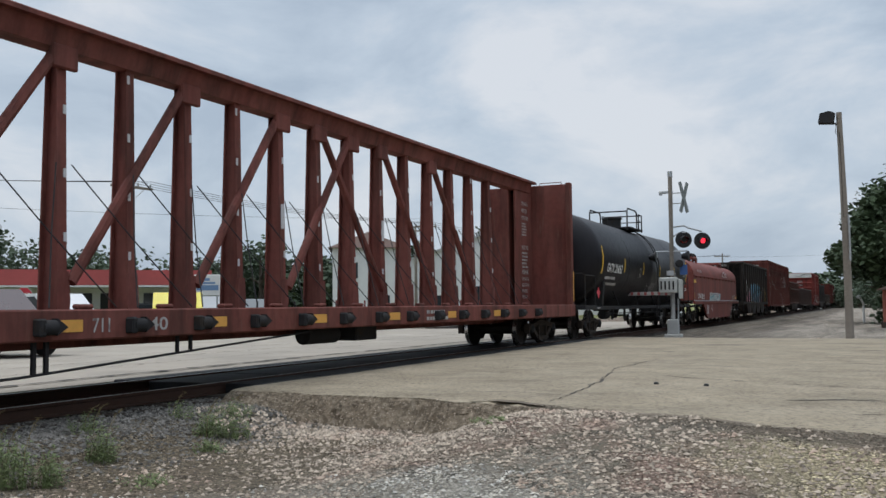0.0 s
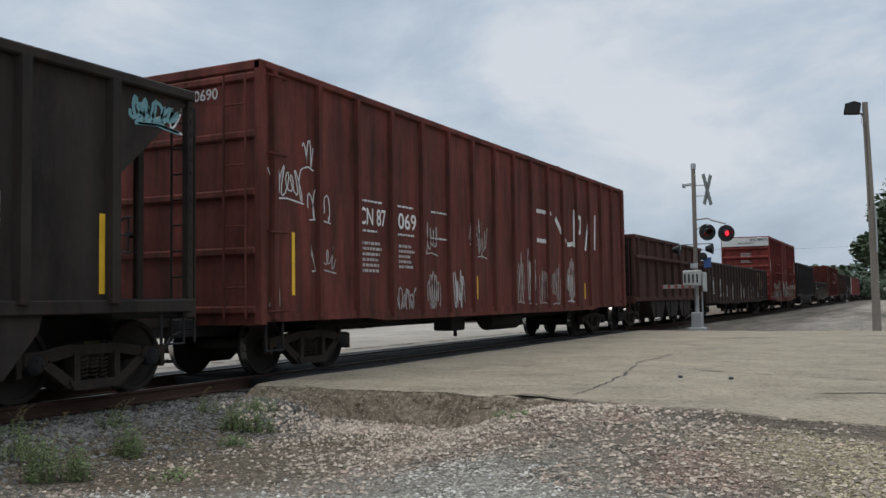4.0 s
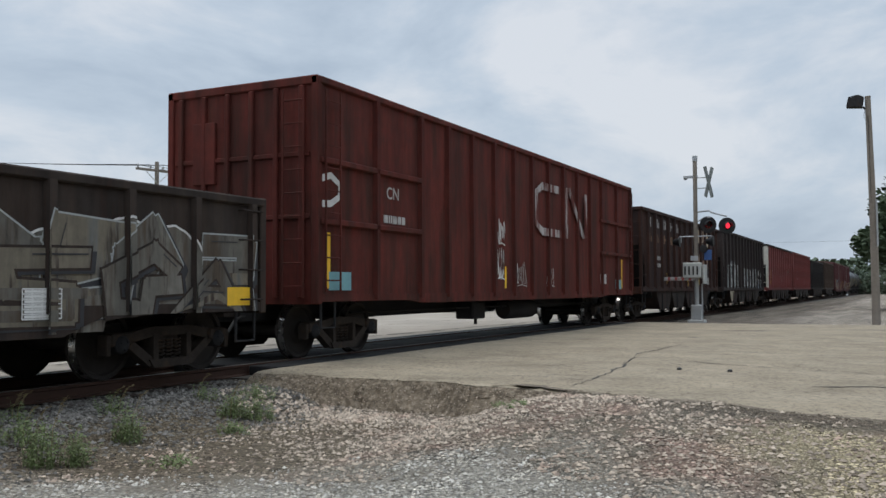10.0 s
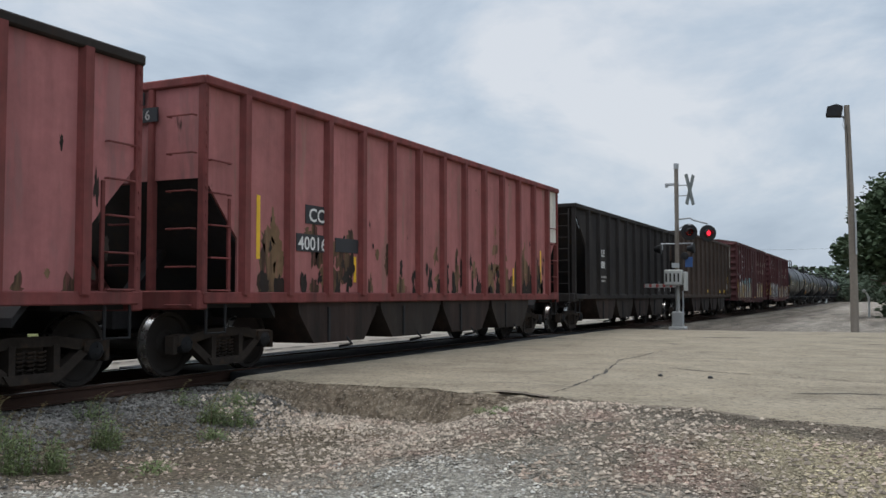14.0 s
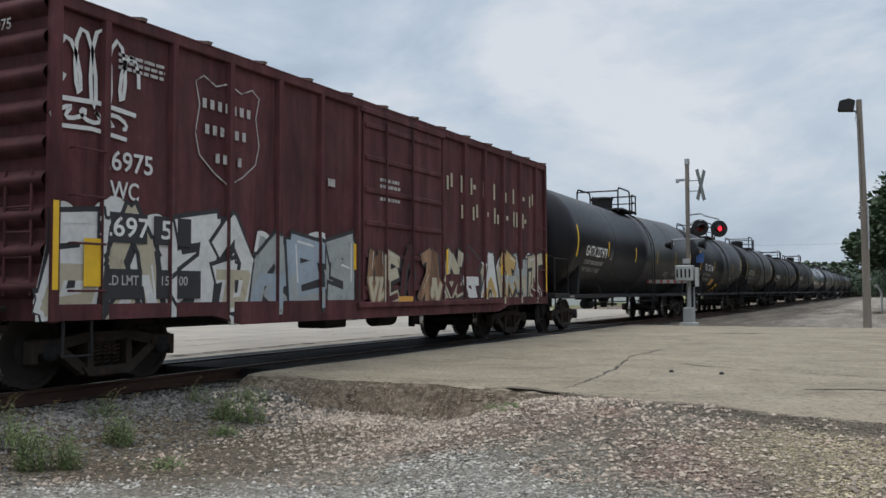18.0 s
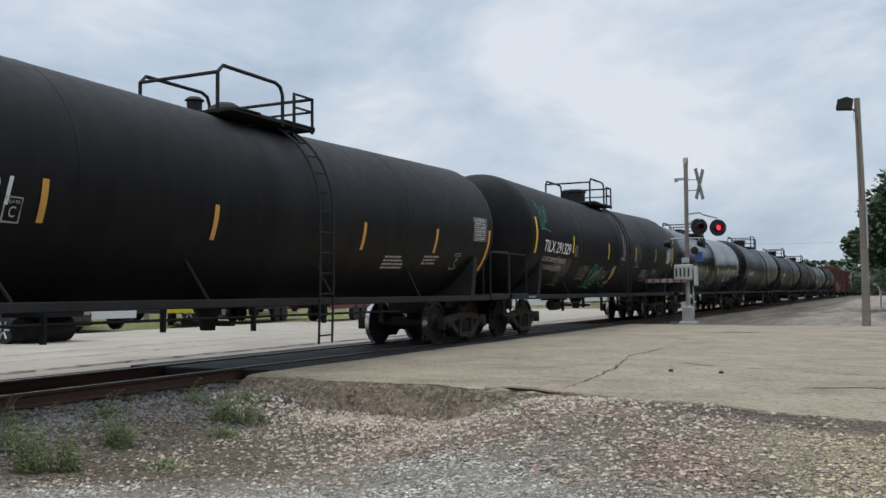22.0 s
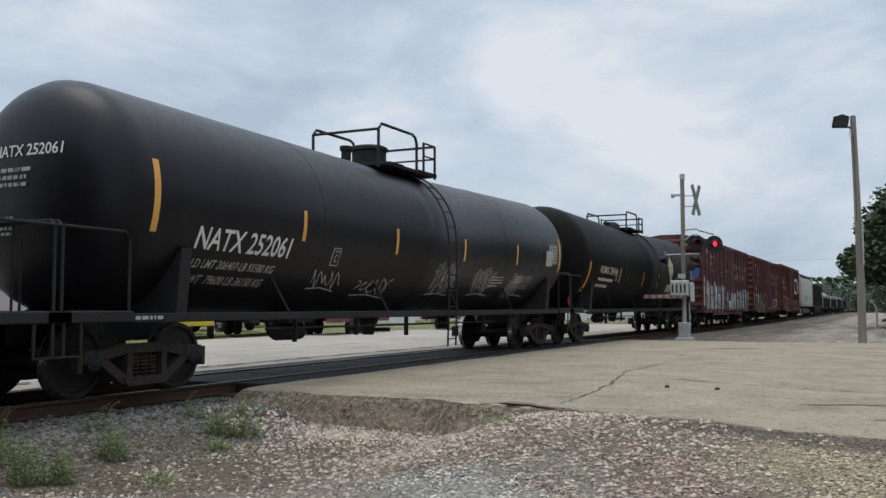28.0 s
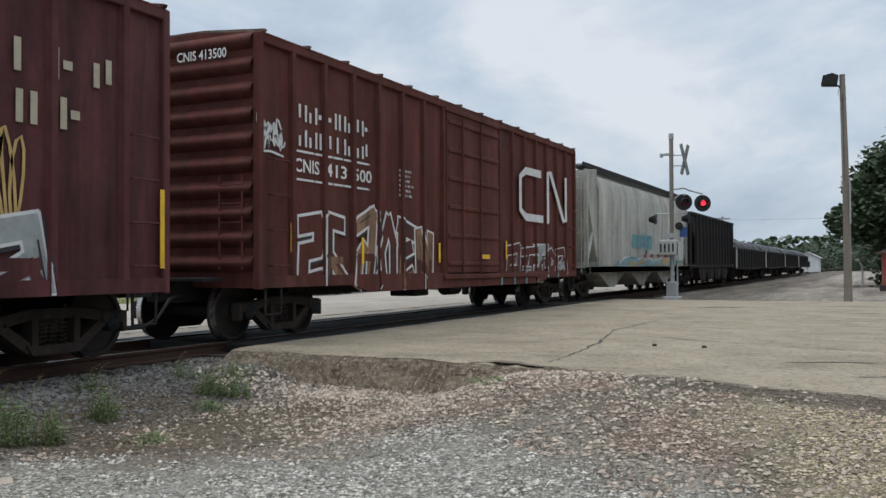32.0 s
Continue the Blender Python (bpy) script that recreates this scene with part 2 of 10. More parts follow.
def body_paint(name, seed, base, rough=0.78, second=RUST, amount=0.34, spots=DARK_RUST, spot_at=0.68, var=0.38, sharp=0.25, grime=0.42, dust=0.12):
    return material(name, base, rough, 0.0, var=var, fine=7, big=0.55, bump=0.16, second=second, amount=amount, sharp=sharp, streak=True, spec=0.16,
                    seed=seed, spots=spots, spot_at=spot_at, grime=grime, dust=dust)


# ---- mesh tools ----
class Mesh:
    """Vertices and faces gathered from simple solids, then made into one mesh."""

    def __init__(self):
        self.v, self.f = [], []

    def add(self, verts, faces):
        k = len(self.v)
        self.v += [tuple(p) for p in verts]
        self.f += [tuple(i + k for i in q) for q in faces]
        return self

    def box(self, x0, x1, y0, y1, z0, z1, c=0.0):
        """A box; c: the width of its chamfered edges."""
        if c <= 0:
            return self.add([(x, y, z) for z in (z0, z1) for y in (y0, y1) for x in (x0, x1)],
                            [(0, 2, 3, 1), (4, 5, 7, 6), (0, 1, 5, 4), (2, 6, 7, 3), (0, 4, 6, 2), (1, 3, 7, 5)])
        lo, hi = (x0, y0, z0), (x1, y1, z1)
        verts, at = [], {}
        for s in range(8):
            corner = [(lo, hi)[s >> a & 1][a] for a in range(3)]
            for a in range(3):
                q = [corner[b] + (0 if b == a else (c if not s >> b & 1 else -c)) for b in range(3)]
                at[s, a] = len(verts)
                verts.append(q)
        faces = []
        for a in range(3):
            b, d = (a + 1) % 3, (a + 2) % 3
            for side in (0, 1):
                q = [at[(side << a) | (i << b) | (j << d), a] for i, j in ((0, 0), (1, 0), (1, 1), (0, 1))]
                faces.append(q if side else q[::-1])
            for i in (0, 1):
                for j in (0, 1):
                    s0, s1 = (i << b) | (j << d), (1 << a) | (i << b) | (j << d)
                    q = [at[s0, b], at[s1, b], at[s1, d], at[s0, d]]
                    faces.append(q if (i + j) % 2 else q[::-1])
        for s in range(8):
            q = [at[s, 0], at[s, 1], at[s, 2]]
            faces.append(q if bin(s).count("1") % 2 else q[::-1])
        return self.add(verts, faces)

    def prism(self, poly, a0, a1, axis="x"):
        """A polygon drawn in the two other axes, pulled along one axis."""
        n = len(poly)
        put = {"x": lambda p, a: (a, p[0], p[1]), "y": lambda p, a: (p[0], a, p[1]), "z": lambda p, a: (p[0], p[1], a)}[axis]
        verts = [put(p, a0) for p in poly] + [put(p, a1) for p in poly]
        area = sum(poly[i][0] * poly[(i + 1) % n][1] - poly[(i + 1) % n][0] * poly[i][1] for i in range(n))
        flip = (area < 0) != (axis == "y")
        faces = [tuple(range(n))[::-1], tuple(range(n, 2 * n))] + [(i, (i + 1) % n, n + (i + 1) % n, n + i) for i in range(n)]
        if flip:
            faces = [q[::-1] for q in faces]
        return self.add(verts, faces)

    def tube(self, pts, r, seg=8, r1=None, cap=True):
        """A round bar along a line of points; r1: its radius at the end."""
        pts = [Vector(p) for p in pts]
        k, n = len(self.v), len(pts)
        side = None
        for i, p in enumerate(pts):
            d = (pts[min(i + 1, n - 1)] - pts[max(i - 1, 0)]).normalized()
            if side is None:
                side = d.orthogonal().normalized()
            else:
                side = (side - d * side.dot(d)).normalized()
            over = d.cross(side)
            rad = r if r1 is None else r + (r1 - r) * i / (n - 1)
            for j in range(seg):
                w = 2 * math.pi * j / seg
                self.v.append(tuple(p + rad * (math.cos(w) * side + math.sin(w) * over)))
        for i in range(n - 1):
            for j in range(seg):
                a, b = k + i * seg + j, k + i * seg + (j + 1) % seg
                self.f.append((a, b, b + seg, a + seg))
        if cap:
            self.f.append(tuple(range(k + seg - 1, k - 1, -1)))
            self.f.append(tuple(range(k + (n - 1) * seg, k + n * seg)))
        return self

    def spin(self, prof, centre, axis="y", seg=24, closed=False):
        """A profile of (along, radius) turned about an axis through centre."""
        k, n = len(self.v), len(prof)
        for a, r in prof:
            for j in range(seg):
                w = 2 * math.pi * j / seg
                c, s = r * math.cos(w), r * math.sin(w)
                q = {"x": (a, c, s), "y": (s, a, c), "z": (c, s, a)}[axis]
                self.v.append(tuple(q[i] + centre[i] for i in range(3)))
        for i in range(n - 1):
            for j in range(seg):
                a, b = k + i * seg + j, k + i * seg + (j + 1) % seg
                self.f.append((a, b, b + seg, a + seg))
        if not closed:
            self.f.append(tuple(range(k + seg - 1, k - 1, -1)))
            self.f.append(tuple(range(k + (n - 1) * seg, k + n * seg)))
        return self

    def strip(self, line, width, x, thick=0.004, put=None):
        """A flat painted stroke along a line of (y, z) on a wall that faces +x."""
        k, n = len(self.v), len(line)
        for i, (y, z) in enumerate(line):
            y0, z0 = line[max(i - 1, 0)]
            y1, z1 = line[min(i + 1, n - 1)]
            dy, dz = y1 - y0, z1 - z0
            q = math.hypot(dy, dz) or 1
            ny, nz = -dz / q * width / 2, dy / q * width / 2
            for s in (1, -1):
                self.v.append((x + thick, y + s * ny, z + s * nz))
        for i in range(n - 1):
            a = k + 2 * i
            self.f.append((a, a + 1, a + 3, a + 2))
        return self

    def mesh(self, name, mats, smooth=True, slots=None):
        m = bpy.data.meshes.new(name)
        m.from_pydata(self.v, [], self.f)
        for q in mats if isinstance(mats, (list, tuple)) else [mats]:
            m.materials.append(q)
        if slots:
            m.polygons.foreach_set("material_index", slots)
        if smooth:
            m.shade_smooth()
            m.set_sharp_from_angle(angle=radians(32))
        m.update()
        return m


def part(name, mb, mat, parent, label="", loc=None, smooth=True):
    """Links a mesh as one part under a thing or under a part."""
    data = mb if isinstance(mb, bpy.types.Mesh) else mb.mesh(name, mat, smooth)
    ob = new(name, data)
    ob.parent = parent
    if loc is not None:
        ob.location = loc
    if label:
        tagged(ob, label)
    return ob


def thing(name, label, category, group="", m=None, data=None):
    ob = new(name, data)
    if m is not None:
        ob.matrix_basis = m
    return tagged(ob, label, category, group)


def structure(name, mb, mat, label="", smooth=True, slots=None):
    return tagged(new(name, mb.mesh(name, mat, smooth, slots)), label, "", "", "structure")


GLYPHS = {}


def glyphs(text):
    """The built-in font's outlines of a text: vertices 1 high, faces, width."""
    if text not in GLYPHS:
        curve = bpy.data.curves.new("lettering", "FONT")
        curve.body, curve.resolution_u, curve.offset = text, 3, 0.014
        ob = bpy.data.objects.new("lettering", curve)
        scene.collection.objects.link(ob)
        bpy.context.view_layer.update()
        me = bpy.data.meshes.new_from_object(ob.evaluated_get(bpy.context.evaluated_depsgraph_get()))
        v = [(p.co.x, p.co.y) for p in me.vertices]
        f = [tuple(q.vertices) for q in me.polygons]
        bpy.data.objects.remove(ob)
        bpy.data.curves.remove(curve)
        bpy.data.meshes.remove(me)
        w = max((p[0] for p in v), default=1)
        GLYPHS[text] = ([(x / 0.73, y / 0.73) for x, y in v], f, w / 0.73)
    return GLYPHS[text]


def lettering(parent, text, y, z, h, x, mat=None, width=None, face="side", tank=None, name="lettering", slant=0.0):
    """Painted words: their left end at y (or x on an end wall), baseline at z, h high."""
    v, f, w = glyphs(text)
    k = (width / w if width else h)
    if " " in text.strip():
        words, last, at = text.split(), None, 0
        for word in words:
            at = text.index(word, at) + len(word)
            start = glyphs(text[:at])[2] - glyphs(word)[2]
            last = lettering(parent, word, y + start * k, z, h, x, mat, glyphs(word)[2] * k, face, tank, name, slant)
        return last
    mb = Mesh()
    out = []
    for a, b in v:
        a = a * k + slant * b * h
        zz = z + b * h
        if face == "side":
            xx = x + 0.006
            if tank:
                xx = math.sqrt(max(0.01, tank[1] ** 2 - (zz - tank[0]) ** 2)) + 0.009
            out.append((xx, y + a, zz))
        else:
            out.append((y + a, x - 0.006, zz))
    mb.add(out, f)
    return part(name, mb, mat or M_WHITE, parent, smooth=False)


def small_print(parent, y, z, w, rows, x, mat=None, row_h=0.045, tank=None, face="side", seed=1, name="small_print"):
    """Lines of writing too small to read, as plain bars."""
    rnd = random.Random(seed)
    mb = Mesh()
    for i in range(rows):
        zz = z - i * row_h * 1.9
        a = 0.0
        end = w * rnd.uniform(0.7, 1.0)
        while a < end:
            d = min(rnd.uniform(0.06, 0.2) * max(0.4, w), end - a)
            if face == "side":
                x0, x1 = x + 0.006, x + 0.006
                if tank:
                    x0, x1 = (math.sqrt(max(0.01, tank[1] ** 2 - (q - tank[0]) ** 2)) + 0.007 for q in (zz, zz + row_h))
                mb.add([(x0, y + a, zz), (x0, y + a + d, zz), (x1, y + a + d, zz + row_h), (x1, y + a, zz + row_h)], [(0, 1, 2, 3)])
            else:
                mb.add([(y + a, x - 0.006, zz), (y + a + d, x - 0.006, zz), (y + a + d, x - 0.006, zz + row_h), (y + a, x - 0.006, zz + row_h)], [(0, 1, 2, 3)])
            a += d + 0.025
    return tagged(part(name, mb, mat or M_DIMWHITE, parent, smooth=False), kind="stuff")

# ---- ground ----
def smooth(a, b, x):
    t = min(1.0, max(0.0, (x - a) / (b - a)))
    return t * t * (3 - 2 * t)


def fbm(x, y, s, seed=0.0):
    return noise.fractal(Vector((x * s, y * s, seed)), 1.0, 2.0, 4)


def road_edge(x):
    """Where the road's near edge lies, for a place across the road."""
    pts = ((-12, 10.7), (-8.2, 10.65), (-5.3, 10.5), (-4.3, 10.35), (-3.4, 10.0), (-2.6, 9.65), (-1.8, 9.5), (-0.9, 9.05), (0, 8.7), (6, 7.2), (60, -8))
    for (a, b), (c, d) in zip(pts, pts[1:]):
        if x <= c:
            break
    return b + (d - b) * (x - a) / (c - a) + 0.12 * fbm(x, 0, 1.4, 5.0) + 0.07 * fbm(x, 0, 5, 2.0)


def road_z(x, y):
    return -0.03 - 0.012 * smooth(-7.5, 0, x) + 0.010 * fbm(x, y, 0.4, 1.0)


def ground_z(x, y):
    rise = smooth(-6.7, -8.2, x) * 0.2
    right = smooth(-5.0, -3.3, x) * smooth(4.8, 9.0, y) * 0.393
    z = -0.43 + max(rise, right) + 0.022 * fbm(x, y, 0.9, 3.0) + 0.012 * fbm(x, y, 4, 9.0)
    z += 0.07 * math.exp(-((x + 7.6) ** 2 / 0.6 + (y - 10.0) ** 2 / 0.5))
    far = smooth(30.5, 33, y)
    z = z * (1 - far) + far * (-0.16 + 0.05 * fbm(x, y, 0.15, 4.0))
    if x < -8.2:
        z = min(z, -0.24 - 0.02 * fbm(x, y, 3, 8))
    west = smooth(-11.0, -12.2, x)
    z = z * (1 - west) + west * (-0.10 + 0.02 * fbm(x, y, 0.1, 2.0))
    spill = 0.12 * smooth(-4.4, -3.0, x)
    over = smooth(road_edge(x) - 0.02 + spill, road_edge(x) + 0.12 + 1.6 * spill, y) * (1 - smooth(31.2, 31.8, y)) * smooth(-23, -21.5, x)
    return z * (1 - over) + over * -0.55


def sheet(xs, ys, height, cut=None):
    mb = Mesh()
    for y in ys:
        for x in xs:
            mb.v.append((x, y, height(x, y)))
    n = len(xs)
    for j in range(len(ys) - 1):
        for i in range(n - 1):
            if cut and cut(0.5 * (xs[i] + xs[i + 1]), 0.5 * (ys[j] + ys[j + 1])):
                continue
            a = j * n + i
            mb.f.append((a, a + 1, a + n + 1, a + n))
    return mb


def steps(*runs):
    out = []
    for a, b, d in runs:
        k = max(1, round((b - a) / d))
        out += [a + (b - a) * i / k for i in range(k)]
    return out + [runs[-1][1]]


def ground_material():
    """Crushed stone before the road, dirt, grass strips and gravel, each over its own ground."""
    m = material("ground_mix", (0.185, 0.158, 0.118), 0.95, spec=0.15, var=0.55, fine=34, big=1.3, bump=0.9, second=(0.26, 0.19, 0.145), amount=0.42, sharp=0.3, spots=(0.13, 0.12, 0.10), spot_at=0.58)
    n, l = m.node_tree.nodes, m.node_tree.links
    p = n["Principled BSDF"]
    out = p.inputs["Base Color"].links[0].from_socket
    tc = n.new("ShaderNodeTexCoord")
    sp = n.new("ShaderNodeSeparateXYZ"); l.new(tc.outputs["Object"], sp.inputs[0])
    wob = n.new("ShaderNodeTexNoise"); wob.inputs["Scale"].default_value, wob.inputs["Detail"].default_value = 1.1, 6
    l.new(tc.outputs["Object"], wob.inputs["Vector"])
    grain = n.new("ShaderNodeTexNoise"); grain.inputs["Scale"].default_value, grain.inputs["Detail"].default_value = 26, 5
    l.new(tc.outputs["Object"], grain.inputs["Vector"])

    def mask(expr, lo, hi):
        r = n.new("ShaderNodeMapRange"); r.inputs["From Min"].default_value, r.inputs["From Max"].default_value = lo, hi
        l.new(expr, r.inputs["Value"])
        return r.outputs[0]

    def maths(op, a, b):
        q = n.new("ShaderNodeMath"); q.operation = op
        for s, v in ((q.inputs[0], a), (q.inputs[1], b)):
            if isinstance(v, (int, float)):
                s.default_value = v
            else:
                l.new(v, s)
        return q.outputs[0]

    def over(base, fac, lo, hi):
        cr = n.new("ShaderNodeValToRGB")
        cr.color_ramp.elements[0].color, cr.color_ramp.elements[1].color = (*lo, 1), (*hi, 1)
        cr.color_ramp.elements[0].position, cr.color_ramp.elements[1].position = 0.33, 0.67
        l.new(grain.outputs["Fac"], cr.inputs["Fac"])
        mx = n.new("ShaderNodeMix"); mx.data_type = "RGBA"
        l.new(fac, mx.inputs["Factor"]); l.new(base, mx.inputs[6]); l.new(cr.outputs[0], mx.inputs[7])
        return mx.outputs[2]

    def pebbles(base, scale, lo, hi):
        """Packed small stones: each cell its own shade, dark in the joints."""
        vo, ed = n.new("ShaderNodeTexVoronoi"), n.new("ShaderNodeTexVoronoi")
        ed.feature = "DISTANCE_TO_EDGE"
        for q in (vo, ed):
            q.inputs["Scale"].default_value = scale
            l.new(tc.outputs["Object"], q.inputs["Vector"])
        grey = n.new("ShaderNodeSeparateColor"); l.new(vo.outputs["Color"], grey.inputs[0])
        shade = n.new("ShaderNodeMapRange"); shade.inputs["To Min"].default_value, shade.inputs["To Max"].default_value = lo, hi
        l.new(grey.outputs[0], shade.inputs["Value"])
        gap = n.new("ShaderNodeMapRange"); gap.inputs["From Max"].default_value = 0.13; gap.inputs["To Min"].default_value = 0.42
        l.new(ed.outputs["Distance"], gap.inputs["Value"])
        both = maths("MULTIPLY", shade.outputs[0], gap.outputs[0])
        mx = n.new("ShaderNodeMix"); mx.data_type, mx.blend_type = "RGBA", "MULTIPLY"
        pa = n.new("ShaderNodeTexNoise"); pa.inputs["Scale"].default_value, pa.inputs["Detail"].default_value = 2.3, 6
        l.new(tc.outputs["Object"], pa.inputs["Vector"])
        thick = n.new("ShaderNodeMapRange")
        for k, v in zip(("From Min", "From Max", "To Min", "To Max"), (0.38, 0.62, 0.2, 1.0)):
            thick.inputs[k].default_value = v
        l.new(pa.outputs["Fac"], thick.inputs["Value"]); l.new(thick.outputs[0], mx.inputs["Factor"])
        l.new(base, mx.inputs[6]); l.new(both, mx.inputs[7])
        return mx.outputs[2], gap.outputs[0]

    w = maths("MULTIPLY", maths("SUBTRACT", wob.outputs["Fac"], 0.5), 2.6)
    x, y = sp.outputs["X"], sp.outputs["Y"]
    # fresh blue-grey stone where the camera stands
    fresh = maths("ADD", maths("ADD", maths("MULTIPLY", y, 1.0), maths("MULTIPLY", x, 0.0)), w)
    side = maths("ADD", maths("MULTIPLY", maths("ABSOLUTE", maths("ADD", x, 2.9), 0.0), 0.55), fresh)
    out = over(out, mask(side, 7.6, 6.5), (0.21, 0.193, 0.16), (0.48, 0.445, 0.38))
    # sandy dirt to the east
    sand = maths("ADD", maths("SUBTRACT", x, maths("MULTIPLY", maths("ABSOLUTE", maths("SUBTRACT", y, 8.0), 0.0), 0.5)), maths("MULTIPLY", w, 0.7))
    out = over(out, mask(sand, -1.7, -0.9), (0.29, 0.24, 0.15), (0.40, 0.34, 0.225))
    # pinkish stone in patches
    pk = n.new("ShaderNodeTexNoise"); pk.inputs["Scale"].default_value, pk.inputs["Detail"].default_value = 0.75, 5
    l.new(tc.outputs["Object"], pk.inputs["Vector"])
    pink = maths("MULTIPLY", mask(pk.outputs["Fac"], 0.50, 0.60), maths("MULTIPLY", mask(side, 6.4, 7.6), 0.6))
    out = over(out, pink, (0.19, 0.118, 0.092), (0.42, 0.29, 0.235))
    # darker band of ground under the road's broken edge
    rim = maths("ADD", maths("ADD", y, maths("MULTIPLY", x, 0.40)), maths("MULTIPLY", w, 0.22))
    dark_band = maths("MULTIPLY", mask(rim, 8.0, 8.35), mask(x, -3.9, -2.4))
    out = over(out, maths("MULTIPLY", dark_band, 0.85), (0.085, 0.072, 0.056), (0.20, 0.168, 0.13))
    # dark brown dirt towards the track
    near = maths("MULTIPLY", mask(maths("ADD", x, maths("MULTIPLY", w, 1.0)), -4.4, -5.8), maths("MULTIPLY", mask(x, -9.6, -9.2), mask(maths("ADD", y, w), 4.6, 6.2)))
    out = over(out, near, (0.095, 0.076, 0.053), (0.21, 0.17, 0.12))
    # grass strips across the track and beyond the houses
    g = maths("ADD", x, maths("MULTIPLY", w, 1.5))
    west = maths("MULTIPLY", mask(g, -22.0, -23.4), mask(y, -40, -39))
    out = over(out, west, (0.14, 0.16, 0.055), (0.28, 0.27, 0.13))
    # grey stone and dirt beyond the road
    far = maths("MULTIPLY", mask(maths("ADD", y, w), 31, 32), mask(x, -11, -10))
    out = over(out, far, (0.24, 0.205, 0.17), (0.44, 0.385, 0.32))
    shoulder = maths("MULTIPLY", far, mask(maths("ADD", x, maths("MULTIPLY", w, 0.5)), -3.6, -5.0))
    out = over(out, shoulder, (0.10, 0.085, 0.07), (0.23, 0.195, 0.155))
    rut = n.new("ShaderNodeMapping"); rut.inputs["Scale"].default_value = (0.9, 0.12, 1)
    l.new(tc.outputs["Object"], rut.inputs[0])
    rn = n.new("ShaderNodeTexNoise"); rn.inputs["Scale"].default_value, rn.inputs["Detail"].default_value, rn.inputs["Roughness"].default_value = 1.0, 8, 0.7
    l.new(rut.outputs[0], rn.inputs["Vector"])
    rr = n.new("ShaderNodeMapRange")
    for k, v in zip(("From Min", "From Max", "To Min", "To Max"), (0.35, 0.65, 0.55, 1.35)):
        rr.inputs[k].default_value = v
    l.new(rn.outputs["Fac"], rr.inputs["Value"])
    mr = n.new("ShaderNodeMix"); mr.data_type, mr.blend_type = "RGBA", "MULTIPLY"
    l.new(far, mr.inputs["Factor"]); l.new(out, mr.inputs[6]); l.new(rr.outputs[0], mr.inputs[7])
    out = mr.outputs[2]
    east = maths("MULTIPLY", mask(maths("ADD", y, w), 33, 35), mask(maths("ADD", x, maths("MULTIPLY", w, 0.8)), 0.6, 1.4))
    out = over(out, east, (0.13, 0.15, 0.06), (0.27, 0.25, 0.13))
    out, joint = pebbles(out, 34.0, 0.6, 2.2)
    out, joint2 = pebbles(out, 16.0, 0.75, 1.35)
    bp = n.new("ShaderNodeBump"); bp.inputs["Strength"].default_value, bp.inputs["Distance"].default_value = 1.0, 0.02
    l.new(maths("ADD", joint, joint2), bp.inputs["Height"]); l.new(bp.outputs[0], p.inputs["Normal"])
    l.new(out, p.inputs["Base Color"])
    return m


M_GROUND = ground_material()
GX = steps((-2400, -200, 275), (-200, -40, 16), (-40, -12.5, 2.5), (-12.5, -9.0, 0.5), (-9.0, 1.0, 0.1), (1.0, 8, 0.7), (8, 40, 4), (40, 200, 20), (200, 2400, 275))
GY = steps((-600, -40, 70), (-40, 3.5, 3.5), (3.5, 11.2, 0.1), (11.2, 31, 3.3), (31, 45, 0.7), (45, 120, 5), (120, 400, 35), (400, 3000, 325))
structure("ground", sheet(GX, GY, ground_z), M_GROUND, "gravel, dirt and grass ground beside the railway")

